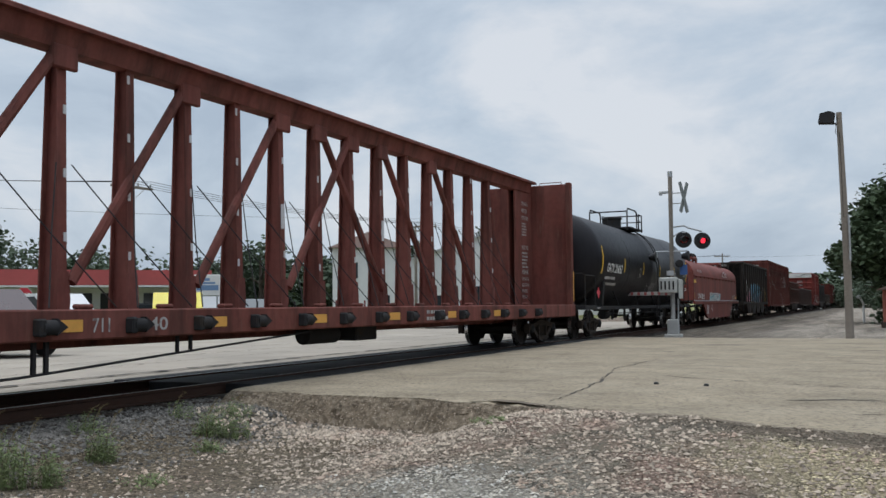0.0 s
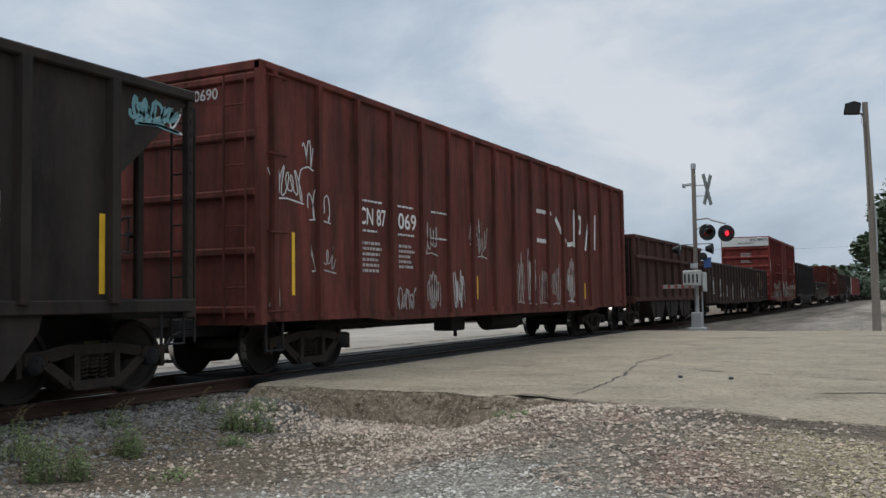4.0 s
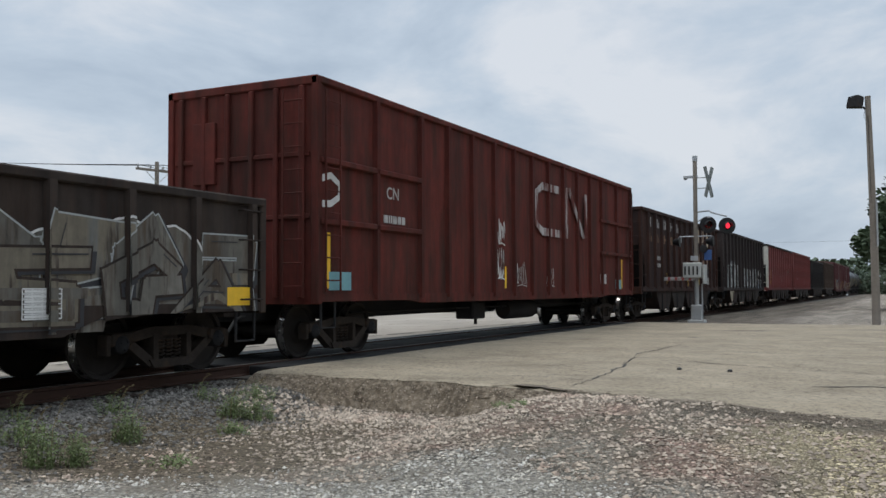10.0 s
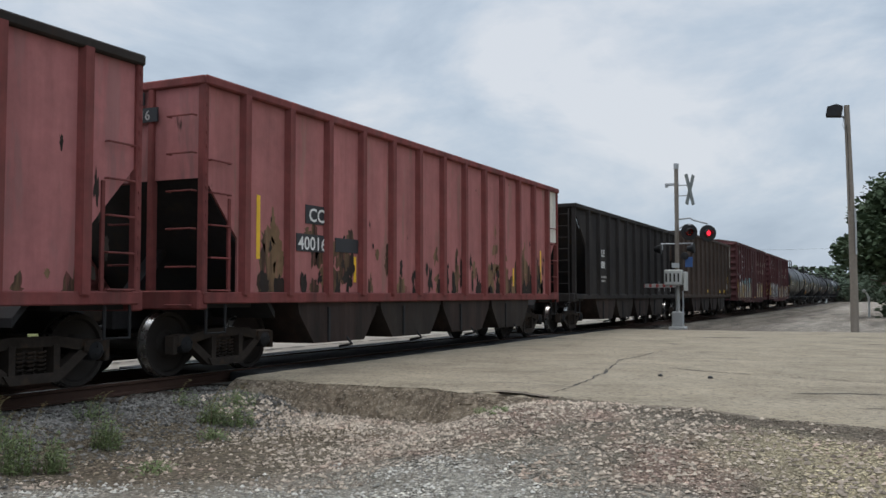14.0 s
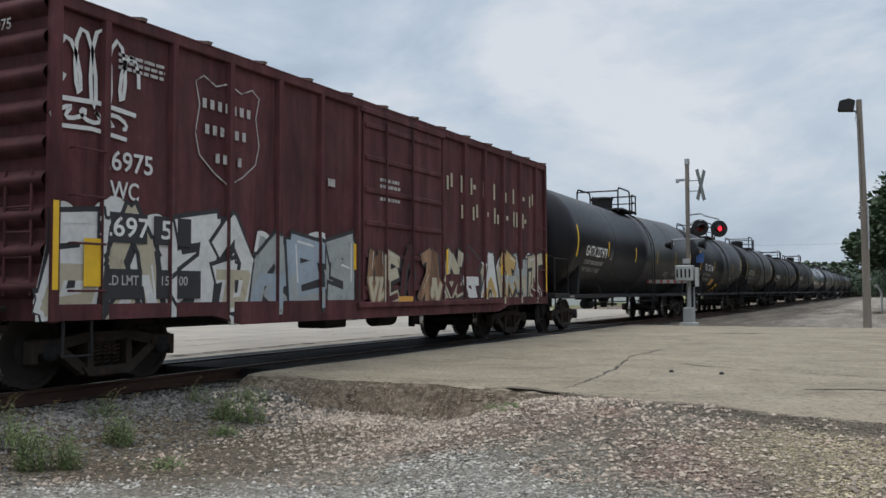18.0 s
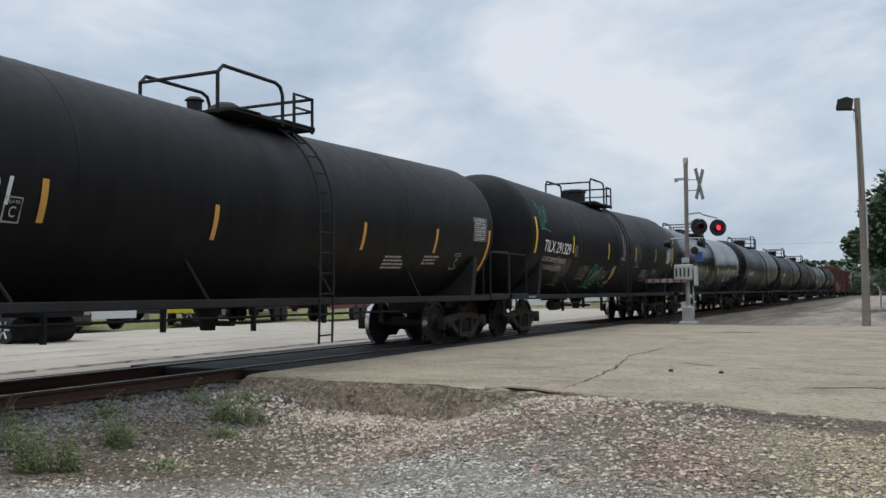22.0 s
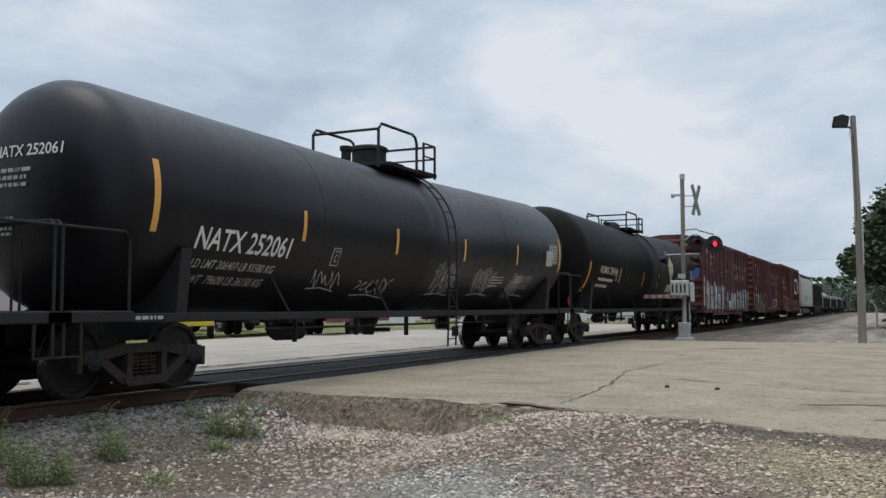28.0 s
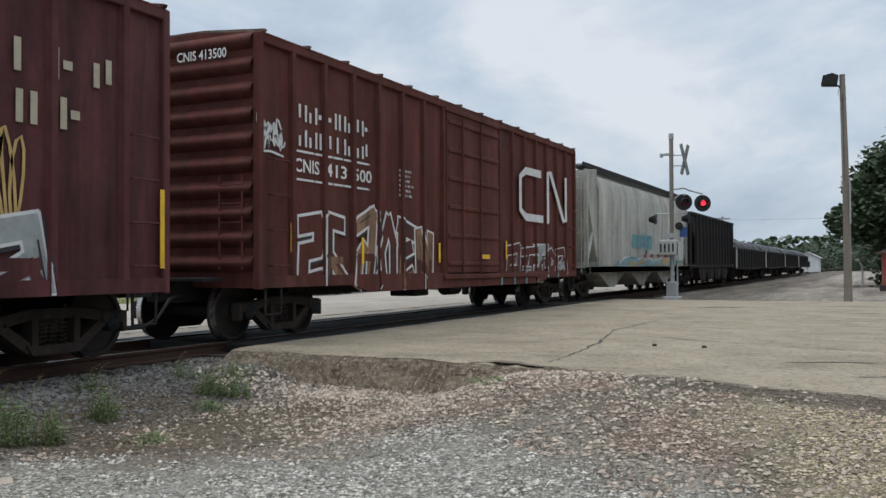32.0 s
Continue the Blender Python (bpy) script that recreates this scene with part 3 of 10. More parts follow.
# the road: a worn slab with a broken near edge
RX = steps((-8.36, 1.5, 0.12), (1.5, 8, 0.5), (8, 60, 6.5))
road = Mesh()
RN = 46
for x in RX:
    e = road_edge(x)
    far = 31.6 + 0.25 * fbm(x, 3, 0.6) + 0.0 * x
    for j in range(RN):
        s = (j / (RN - 1)) ** 1.5
        y = e + (far - e) * s
        road.v.append((x, y, road_z(x, y) - (0.03, 0.014, 0.006, 0.002)[j] if j < 4 else road_z(x, y)))
for i in range(len(RX) - 1):
    for j in range(RN - 1):
        a = i * RN + j
        road.f.append((a, a + RN, a + RN + 1, a + 1))
def lane_streaks(m):
    """Long thin wear lines that run with the road."""
    n, l = m.node_tree.nodes, m.node_tree.links
    base = n["Principled BSDF"].inputs["Base Color"]
    out = base.links[0].from_socket
    tc, mp, ns = n.new("ShaderNodeTexCoord"), n.new("ShaderNodeMapping"), n.new("ShaderNodeTexNoise")
    mp.inputs["Scale"].default_value = (0.8, 1.7, 1.0)
    mp.inputs["Rotation"].default_value = (0, 0, 0.1)
    ns.inputs["Scale"].default_value, ns.inputs["Detail"].default_value, ns.inputs["Roughness"].default_value = 1.0, 9, 0.72
    l.new(tc.outputs["Object"], mp.inputs[0]); l.new(mp.outputs[0], ns.inputs["Vector"])
    r = n.new("ShaderNodeMapRange")
    for k, v in zip(("From Min", "From Max", "To Min", "To Max"), (0.34, 0.62, 0.86, 1.06)):
        r.inputs[k].default_value = v
    l.new(ns.outputs["Fac"], r.inputs["Value"])
    mx = n.new("ShaderNodeMix"); mx.data_type, mx.blend_type = "RGBA", "MULTIPLY"
    mx.inputs["Factor"].default_value = 1.0
    l.new(out, mx.inputs[6]); l.new(r.outputs[0], mx.inputs[7])
    # small dark pits
    pit, pr = n.new("ShaderNodeTexNoise"), n.new("ShaderNodeMapRange")
    pit.inputs["Scale"].default_value, pit.inputs["Detail"].default_value, pit.inputs["Roughness"].default_value = 13.0, 4, 0.65
    l.new(tc.outputs["Object"], pit.inputs["Vector"])
    for k, v in zip(("From Min", "From Max", "To Min", "To Max"), (0.32, 0.43, 0.55, 1.04)):
        pr.inputs[k].default_value = v
    l.new(pit.outputs["Fac"], pr.inputs["Value"])
    my = n.new("ShaderNodeMix"); my.data_type, my.blend_type = "RGBA", "MULTIPLY"
    my.inputs["Factor"].default_value = 1.0
    l.new(mx.outputs[2], my.inputs[6]); l.new(pr.outputs[0], my.inputs[7]); l.new(my.outputs[2], base)


lane_streaks(M_ASPHALT)
structure("road", road, M_ASPHALT, "worn pale asphalt road over the level crossing")
# the broken edge below it
bank = Mesh()
BX, BN = steps((-8.36, 1.5, 0.05), (1.5, 8, 0.5), (8, 60, 6.5)), 12
for x in BX:
    e = road_edge(x)
    z0 = road_z(x, e) - 0.026
    reach = 0.50 + 0.12 * fbm(x, 0, 0.9, 6.0)
    for k in range(BN):
        s = k / (BN - 1)
        rough = (0.07 * fbm(x, s, 2.6, 4.0) + 0.035 * fbm(x, s * 0.6, 9.0, 7.0)) * min(1, 3 * s)
        drop = s * s * (3 - 2 * s) * 0.6 + 0.4 * s
        bank.v.append((x, e + 0.03 - reach * s + rough, z0 + (ground_z(x, e - 0.55) - 0.05 - z0) * drop + 0.5 * rough))
for i in range(len(BX) - 1):
    for k in range(BN - 1):
        a = i * BN + k
        bank.f.append((a, a + BN, a + BN + 1, a + 1)[::-1])
structure("road_edge_bank", bank, M_BANK, "brown earth bank below the road's broken edge")


def crack(name, line, width, z=0.006, mat=None):
    """A crack filled with dirt or tar, or an edge strip, along a line on the road."""
    mb = Mesh()
    pts = []
    for (a, b), (c, d) in zip(line, line[1:]):
        k = max(2, int(math.hypot(c - a, d - b) / 0.1))
        for i in range(k):
            u, v = a + (c - a) * i / k, b + (d - b) * i / k
            pts.append((u + 0.07 * fbm(u, v, 1.1, 7) + 0.05 * fbm(u, v, 6, 3), v + 0.07 * fbm(u, v, 1.2, 1) + 0.05 * fbm(u, v, 6, 5)))
    pts.append(line[-1])
    for i, (x, y) in enumerate(pts):
        x0, y0 = pts[max(0, i - 1)]
        x1, y1 = pts[min(len(pts) - 1, i + 1)]
        q = math.hypot(x1 - x0, y1 - y0) or 1
        w = width * max(0.08, 0.55 + 1.1 * fbm(x, y, 3.5, 3))
        for s in (-1, 1):
            xx, yy = x + s * (y1 - y0) / q * w / 2, y - s * (x1 - x0) / q * w / 2
            mb.v.append((xx, yy, (road_z(xx, yy) if x > -9 else -0.035) + z))
    for i in range(len(pts) - 1):
        a = 2 * i
        mb.f.append((a, a + 1, a + 3, a + 2))
    return structure(name, mb, mat or M_SEAM, "dark crack or edge strip in the paving", smooth=False)


crack("road_crack_1", [(-3.6, 10.6), (-3.7, 12.3), (-3.85, 13.8), (-4.3, 16.2), (-4.2, 19.2)], 0.045)
crack("road_crack_2", [(-3.4, 15.0), (-2.3, 14.4), (-1.2, 14.0), (0.6, 13.4)], 0.05)
crack("road_crack_3", [(-1.0, 11.6), (-0.4, 11.9), (0.8, 12.0)], 0.07)
crack("road_crack_4", [(-2.6, 24.5), (-1.2, 24.2), (1.0, 24.0)], 0.09)
crack("road_crack_5", [(-7.2, 12.9), (-5.9, 12.8), (-4.6, 13.3)], 0.03)
crack("road_crack_6", [(-4.5, 26.0), (-3.9, 26.2), (-3.3, 26.1)], 0.22)
crack("road_crack_7", [(-5.1, 22.0), (-4.7, 22.1), (-4.4, 22.0)], 0.2)
crack("road_crack_8", [(-2.9, 17.5), (-1.5, 17.1), (0.8, 16.9)], 0.04)
crack("road_crack_11", [(-6.5, 19.5), (-4.2, 19.0), (-2.0, 19.2), (0.5, 18.7), (3.0, 18.9)], 0.05)
crack("road_crack_12", [(-1.6, 21.8), (0.5, 21.3), (3.2, 21.5)], 0.06)
crack("road_crack_13", [(-0.2, 10.4), (0.6, 10.9), (1.2, 10.8)], 0.05)
crack("road_crack_14", [(-5.2, 11.2), (-4.4, 11.5), (-3.6, 11.3)], 0.03)
crack("road_crack_10", [(-6.9, 16.0), (-5.2, 15.7), (-3.9, 15.9)], 0.03)
# a darker ragged strip that follows the road's near edge
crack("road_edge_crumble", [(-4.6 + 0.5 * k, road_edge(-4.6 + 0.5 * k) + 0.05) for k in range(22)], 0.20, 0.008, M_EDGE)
for i, (x, y) in enumerate(((-2.93, 13.35), (-2.22, 13.3))):
    mb = Mesh().spin([(0, 0.036), (0.022, 0.036), (0.036, 0.026), (0.042, 0.0)], (0, 0, 0), "z", 14)
    tagged(new("road_stud", mb.mesh("road_stud", M_BLACK)), "small round black stud on the road", "road stud", "studs on the road").location = (x, y, road_z(x, y) - 0.004)

# the lot across the track
lot = sheet(steps((-22.4, -11.2, 1.0)), steps((-30, 8, 9.5), (8, 30, 1.5), (30, 60, 10)), lambda x, y: -0.045 + 0.012 * fbm(x, y, 0.3, 6))
structure("lot_paving", lot, M_LOT, "pale worn paving across the track")
for i, (x, w) in enumerate(((-15.5, 0.09), (-13.95, 0.06), (-12.05, 0.22), (-17.0, 0.04))):
    crack("lot_seam_%d" % (i + 1), [(x, -5), (x + 0.1, 8), (x, 16), (x + 0.15, 30), (x, 45)], w)

# ---- the track ----
ballast = Mesh()
BY = steps((-60, 0, 3.0), (0, 11, 0.25), (31.4, 60, 0.8), (60, 420, 12))
for y in BY:
    for x, z in ((-12.3, -0.26), (-11.6, -0.22), (-11.0, -0.20), (-9.8, -0.20), (-8.6, -0.205), (-8.05, -0.24), (-7.3, -0.46)):
        ballast.v.append((x + 0.06 * fbm(x, y, 1.3, 2), y, z + 0.018 * fbm(x, y, 2.1, 6)))
for j in range(len(BY) - 1):
    if BY[j] < 11 < BY[j + 1] and BY[j + 1] > 20:
        continue
    for i in range(6):
        a = j * 7 + i
        ballast.f.append((a, a + 1, a + 8, a + 7))
structure("ballast", ballast, M_BALLAST, "grey stone ballast under the track")


def rail_profile(c):
    return [(c - 0.07, -0.17), (c + 0.07, -0.17), (c + 0.07, -0.155), (c + 0.012, -0.135), (c + 0.012, -0.05), (c + 0.034, -0.036), (c + 0.036, -0.006),
            (c + 0.028, 0.0), (c - 0.028, 0.0), (c - 0.036, -0.006), (c - 0.034, -0.036), (c - 0.012, -0.05), (c - 0.012, -0.135), (c - 0.07, -0.155)]


for i, c in enumerate((TX + 0.7535, TX - 0.7535)):
    mb = Mesh().prism(rail_profile(c), -70, 600, "y")
    ob = structure("rail_%d" % (i + 1), mb, [M_RAIL, M_RAILTOP], "steel rail with a polished head")
    for q in ob.data.polygons:
        if q.normal.z > 0.9 and q.center.z > -0.01:
            q.material_index = 1
tie = Mesh().box(-1.3, 1.3, -0.115, 0.115, -0.18, 0.0, 0.012).mesh("tie", M_TIE)
ties = structure("track_ties", Mesh().box(TX - 1.28, TX + 1.28, -30.1, -29.9, -0.36, -0.19), M_TIE, "dark timber ties under the rails")
y = -3.0
while y < 90:
    if not 10.9 < y < 31.2:
        part("tie", tie, None, ties, loc=(TX + random.uniform(-0.04, 0.04), y, -0.185 + random.uniform(-0.01, 0.004)))
    y += 0.53
# crossing panels between and beside the rails
panel_in = Mesh().box(-0.655, 0.655, 0, 1.80, -0.16, -0.022, 0.015).mesh("crossing_panel", M_RUBBER)
panel_out = Mesh().box(-0.27, 0.27, 0, 1.80, -0.16, -0.018, 0.015).mesh("crossing_panel", M_RUBBER)
crossing = structure("crossing_bed", Mesh().box(TX - 1.45, TX + 1.4, 10.8, 31.5, -0.40, -0.165), M_SEAM, "bed of the level crossing")
for k in range(11):
    y = 11.2 + 1.835 * k
    part("crossing_panel", panel_in, None, crossing, loc=(TX, y, 0))
    part("crossing_panel", panel_out, None, crossing, loc=(TX + 1.12, y, 0))
    part("crossing_panel", panel_out, None, crossing, loc=(TX - 1.12, y, 0))

# ---- loose stones and weeds ----
def rock(mb, rnd, x, y, z, s):
    pts = [(1, 0, 0), (-1, 0, 0), (0, 1, 0), (0, -1, 0), (0, 0, 1), (0, 0, -0.5)]
    a = rnd.uniform(0, 6.3)
    c, t = math.cos(a), math.sin(a)
    v = []
    for p in pts:
        k = s * rnd.uniform(0.6, 1.2)
        px, py, pz = p[0] * k, p[1] * k * 0.75, p[2] * k * 0.62
        v.append((x + c * px - t * py + rnd.uniform(-.15, .15) * s, y + t * px + c * py, z + pz + 0.12 * s))
    mb.add(v, [(0, 2, 4), (2, 1, 4), (1, 3, 4), (3, 0, 4), (2, 0, 5), (1, 2, 5), (3, 1, 5), (0, 3, 5)])


rnd = random.Random(4)
stones, fresh, rocks = Mesh(), Mesh(), Mesh()
for k in range(62000):
    y = 3.6 + 7.0 * rnd.random()
    x = rnd.uniform(-9.0, 0.8)
    if y > road_edge(x) - 0.30 or x < -8.75:
        continue
    if x > -3.7 and y > road_edge(x) - 0.45 - 0.35 * rnd.random() and rnd.random() < .8:
        continue
    dirt = smooth(-0.5, 0.35, fbm(x, y, 0.55, 11))
    if rnd.random() < 0.45 * dirt + 0.42 * smooth(-3.8, -5.4, x) * smooth(9.4, 7.6, y):
        continue
    s = rnd.choice((0.008, 0.010, 0.012, 0.014, 0.018, 0.024, 0.034)) * (1.35 if x < -7 else 1)
    fresh_side = y + 0.55 * abs(x + 2.9) + 1.3 * fbm(x, y, 1.1, 3) < 7.0
    rock(rocks if x < -6.5 + rnd.gauss(0, .3) else fresh if fresh_side else stones, rnd, x, y, ground_z(x, y), s * (0.8 if fresh_side else 1))
for k in range(700):
    x, y = rnd.gauss(-6.9, 0.8), rnd.gauss(9.75, 0.3)
    if y < road_edge(x) - 0.25 and x > -8.7:
        rock(stones, rnd, x, y, ground_z(x, y), rnd.uniform(0.025, 0.055))
for k in range(1500):
    x, y = rnd.gauss(-3.7, 1.2), road_edge(-3.9) - 0.45 - abs(rnd.gauss(0, 0.3))
    rock(stones, rnd, x, y, ground_z(x, y), rnd.uniform(0.014, 0.038))
rubble = Mesh()
for k in range(3200):
    x = rnd.uniform(-8.3, 0.9)
    e = road_edge(x)
    s = rnd.random()
    z0 = road_z(x, e) - 0.03
    z = z0 + (ground_z(x, e - 0.55) - 0.04 - z0) * (s * s * (3 - 2 * s) * 0.6 + 0.4 * s)
    rock(rubble, rnd, x, e - 0.50 * s - 0.10 * rnd.random() * s, z, rnd.uniform(0.006, 0.02))
for k in range(1900):
    x = rnd.uniform(-8.2, -2.6)
    e = road_edge(x)
    s = rnd.random() ** .6
    z0 = road_z(x, e) - 0.03
    rock(stones, rnd, x, e - 0.52 * s, z0 + (ground_z(x, e - 0.55) - 0.04 - z0) * (s * s * (3 - 2 * s) * 0.6 + 0.4 * s), rnd.uniform(0.006, 0.016))
for k in range(2600):
    x = rnd.uniform(-3.6, 0.9)
    y = road_edge(x) + 0.10 - abs(rnd.gauss(0, 0.3))
    rock(rubble, rnd, x, y, max(ground_z(x, y), road_z(x, y) if y > road_edge(x) else -1), rnd.uniform(0.006, 0.02))
tagged(new("asphalt_rubble", rubble.mesh("asphalt_rubble", M_EDGE, False)), "dark asphalt rubble along the road's broken edge", "rubble", "", "stuff")
tagged(new("crushed_stone", stones.mesh("crushed_stone", M_STONE, False)), "pinkish and grey crushed stone scattered on dirt", "gravel", "", "stuff")
tagged(new("fresh_gravel", fresh.mesh("fresh_gravel", M_STONE_B, False)), "blue-grey fine gravel at the roadside", "gravel", "", "stuff")
for k in range(9000):
    y = rnd.uniform(3.0, 11.0) if k % 4 else rnd.uniform(31.5, 46)
    x = rnd.uniform(-9.0, -7.4) if k % 5 else rnd.uniform(-10.6, -9.1)
    if y > 31 and x > -7.8:
        continue
    z = -0.2 if x < -8.5 else max(ground_z(x, y), -0.21 - 0.25 * max(0, x + 8.1) / 0.8) if y < 11 else -0.22 - 0.3 * max(0, x + 8.2)
    rock(rocks, rnd, x, y, z, rnd.uniform(0.018, 0.042))
tagged(new("ballast_stone", rocks.mesh("ballast_stone", M_BALLAST, False)), "loose grey ballast stones beside the rail", "gravel", "", "stuff")
for x, y, s in ((-5.75, 4.72, 0.07), (-5.95, 4.55, 0.06), (-3.1, 9.1, 0.04), (-1.15, 8.55, 0.04), (-0.55, 7.5, 0.035), (-2.0, 9.0, 0.035), (-4.3, 8.6, 0.04)):
    mb = Mesh()
    rock(mb, rnd, 0, 0, 0, s)
    bm = bmesh.new()
    tmp = mb.mesh("stone", M_STONE)
    bm.from_mesh(tmp)
    bmesh.ops.subdivide_edges(bm, edges=bm.edges[:], cuts=1, smooth=0.6)
    bm.to_mesh(tmp)
    bm.free()
    tagged(new("stone", tmp), "pale rounded stone lying on the gravel", "stone", "larger stones on the gravel").location = (x, y, ground_z(x, y) - 0.2 * s)


def weed(x, y, r, h, count, seed, stalks=3):
    q = random.Random(seed)
    ob = thing("weed_clump", "green weeds growing in the gravel beside the track", "weed", "weeds by the track", pose(x, y, ground_z(x, y) - 0.02))
    mb = Mesh()
    for k in range(count):
        a, d = q.uniform(0, 6.3), r * q.random() ** 0.7
        px, py = d * math.cos(a), d * math.sin(a)
        top = h * q.uniform(0.45, 1.0) * (1 - 0.4 * d / r)
        lean = q.uniform(0.05, 0.32) * top
        b = q.uniform(0, 6.3)
        for s in range(1, 5):
            f = s / 4
            cx, cy, cz = px + lean * f * f * math.cos(b), py + lean * f * f * math.sin(b), top * f
            w, ln, e = q.uniform(0.006, 0.014), q.uniform(0.03, 0.07), q.uniform(0, 6.3)
            ex, ey = math.cos(e), math.sin(e)
            mb.add([(cx, cy, cz), (cx + ln * .5 * ex - w * ey, cy + ln * .5 * ey + w * ex, cz + .02), (cx + ln * ex, cy + ln * ey, cz + .005), (cx + ln * .5 * ex + w * ey, cy + ln * .5 * ey - w * ex, cz + .015)], [(0, 1, 2, 3)])
        mb.tube([(px, py, 0), (px + lean * .3 * math.cos(b), py + lean * .3 * math.sin(b), top * .55), (px + lean * math.cos(b), py + lean * math.sin(b), top)], 0.003, 3, 0.001, False)
    part("leaves", mb, M_GRASS, ob)
    for k in range(stalks):
        a = q.uniform(0, 6.3)
        px, py, t = 0.4 * r * math.cos(a), 0.4 * r * math.sin(a), h * q.uniform(1.1, 1.5)
        mb = Mesh().tube([(px, py, 0), (px + .02, py, t * .5), (px + .09, py + .03, t * .85), (px + .17, py + .05, t * .93)], 0.004, 4, 0.0015)
        for i in range(16):
            f = 0.55 + 0.45 * i / 16
            mb.add([(px + .02 + .15 * f ** 4, py + .04 * f, t * f * .96), (px + .05 + .15 * f ** 4 + q.uniform(-.04, .04), py + q.uniform(-.04, .05), t * f * .96 + .02), (px + .03 + .15 * f ** 4, py + .04 * f, t * f * .96 + .012)], [(0, 1, 2)])
        part("stalk", mb, M_STRAW, ob, "dry seed stalk")
    return ob


for x, y, r, h, c, s, st in ((-6.85, 5.72, 0.17, 0.46, 80, 1, 1), (-6.62, 5.9, 0.13, 0.40, 60, 12, 0), (-7.1, 6.95, 0.17, 0.42, 80, 2, 1), (-7.15, 8.65, 0.2, 0.40, 80, 3, 1), (-6.9, 8.8, 0.2, 0.32, 60, 13, 0), (-7.6, 6.1, 0.3, 0.3, 60, 4, 2), (-8.0, 7.6, 0.2, 0.3, 36, 5, 2),
                            (-7.55, 9.6, 0.3, 0.24, 50, 6, 1), (-8.25, 6.5, 0.2, 0.32, 24, 7, 2), (-6.6, 8.0, 0.2, 0.16, 40, 8, 0), (-7.9, 9.0, 0.2, 0.26, 30, 9, 1), (-3.6, 8.9, 0.3, 0.06, 36, 10, 0), (-5.9, 6.3, 0.25, 0.10, 30, 11, 0)):
    weed(x, y, r, h, c, s, st)

# ---- light pole by the road ----
def light_pole():
    ob = thing("light_pole", "leaning weathered wooden pole with a dark floodlight", "light pole", m=pose(-0.86, 32.4, -0.16))
    rings = []
    for i in range(15):
        f = i / 14
        rings.append((-0.075 * f + 0.02 * math.sin(4 * f), 0.03 * math.sin(7 * f), 7.46 * f))
    part("pole", Mesh().tube(rings, 0.132, 14, 0.088), M_WOODPOLE, ob)
    mb = Mesh().prism([(-0.36, -0.16), (0.10, -0.20), (0.16, 0.12), (-0.02, 0.20), (-0.30, 0.14)], -0.2, 0.2, "y")
    part("floodlight", mb, M_BLACKSTEEL, ob, "dark boxy floodlight", (-0.36, -0.02, 7.30))
    part("bracket", Mesh().tube([(0.0, 0, 7.0), (-0.16, 0, 7.05), (-0.24, 0, 7.12)], 0.03, 8), M_BLACKSTEEL, ob)
    part("cable", Mesh().tube([(-0.18, -.1, 7.05), (-0.21, -.12, 6.8), (-0.15, -.12, 6.62), (-0.09, -.12, 6.8), (-0.07, -0.13, 5.5), (-0.06, -0.17, 4.0)], 0.008, 5), M_HOSE, ob)
    part("conduit", Mesh().tube([(0.10, -0.1, 2.6), (0.10, -0.1, 3.4), (0.09, -0.1, 4.1)], 0.028, 8), M_STEEL, ob, "grey conduit strapped to the pole")
    return ob


light_pole()
for k in range(9):
    mb = Mesh()
    rock(mb, rnd, 0, 0, 0, rnd.uniform(0.08, 0.17))
    tagged(new("stone", mb.mesh("stone", M_STONE)), "pale broken stone at the foot of the pole", "stone", "stones at the pole").location = (-1.15 - 0.18 * k + rnd.uniform(-.1, .1), 32.5 + rnd.uniform(-.3, .3), -0.14)

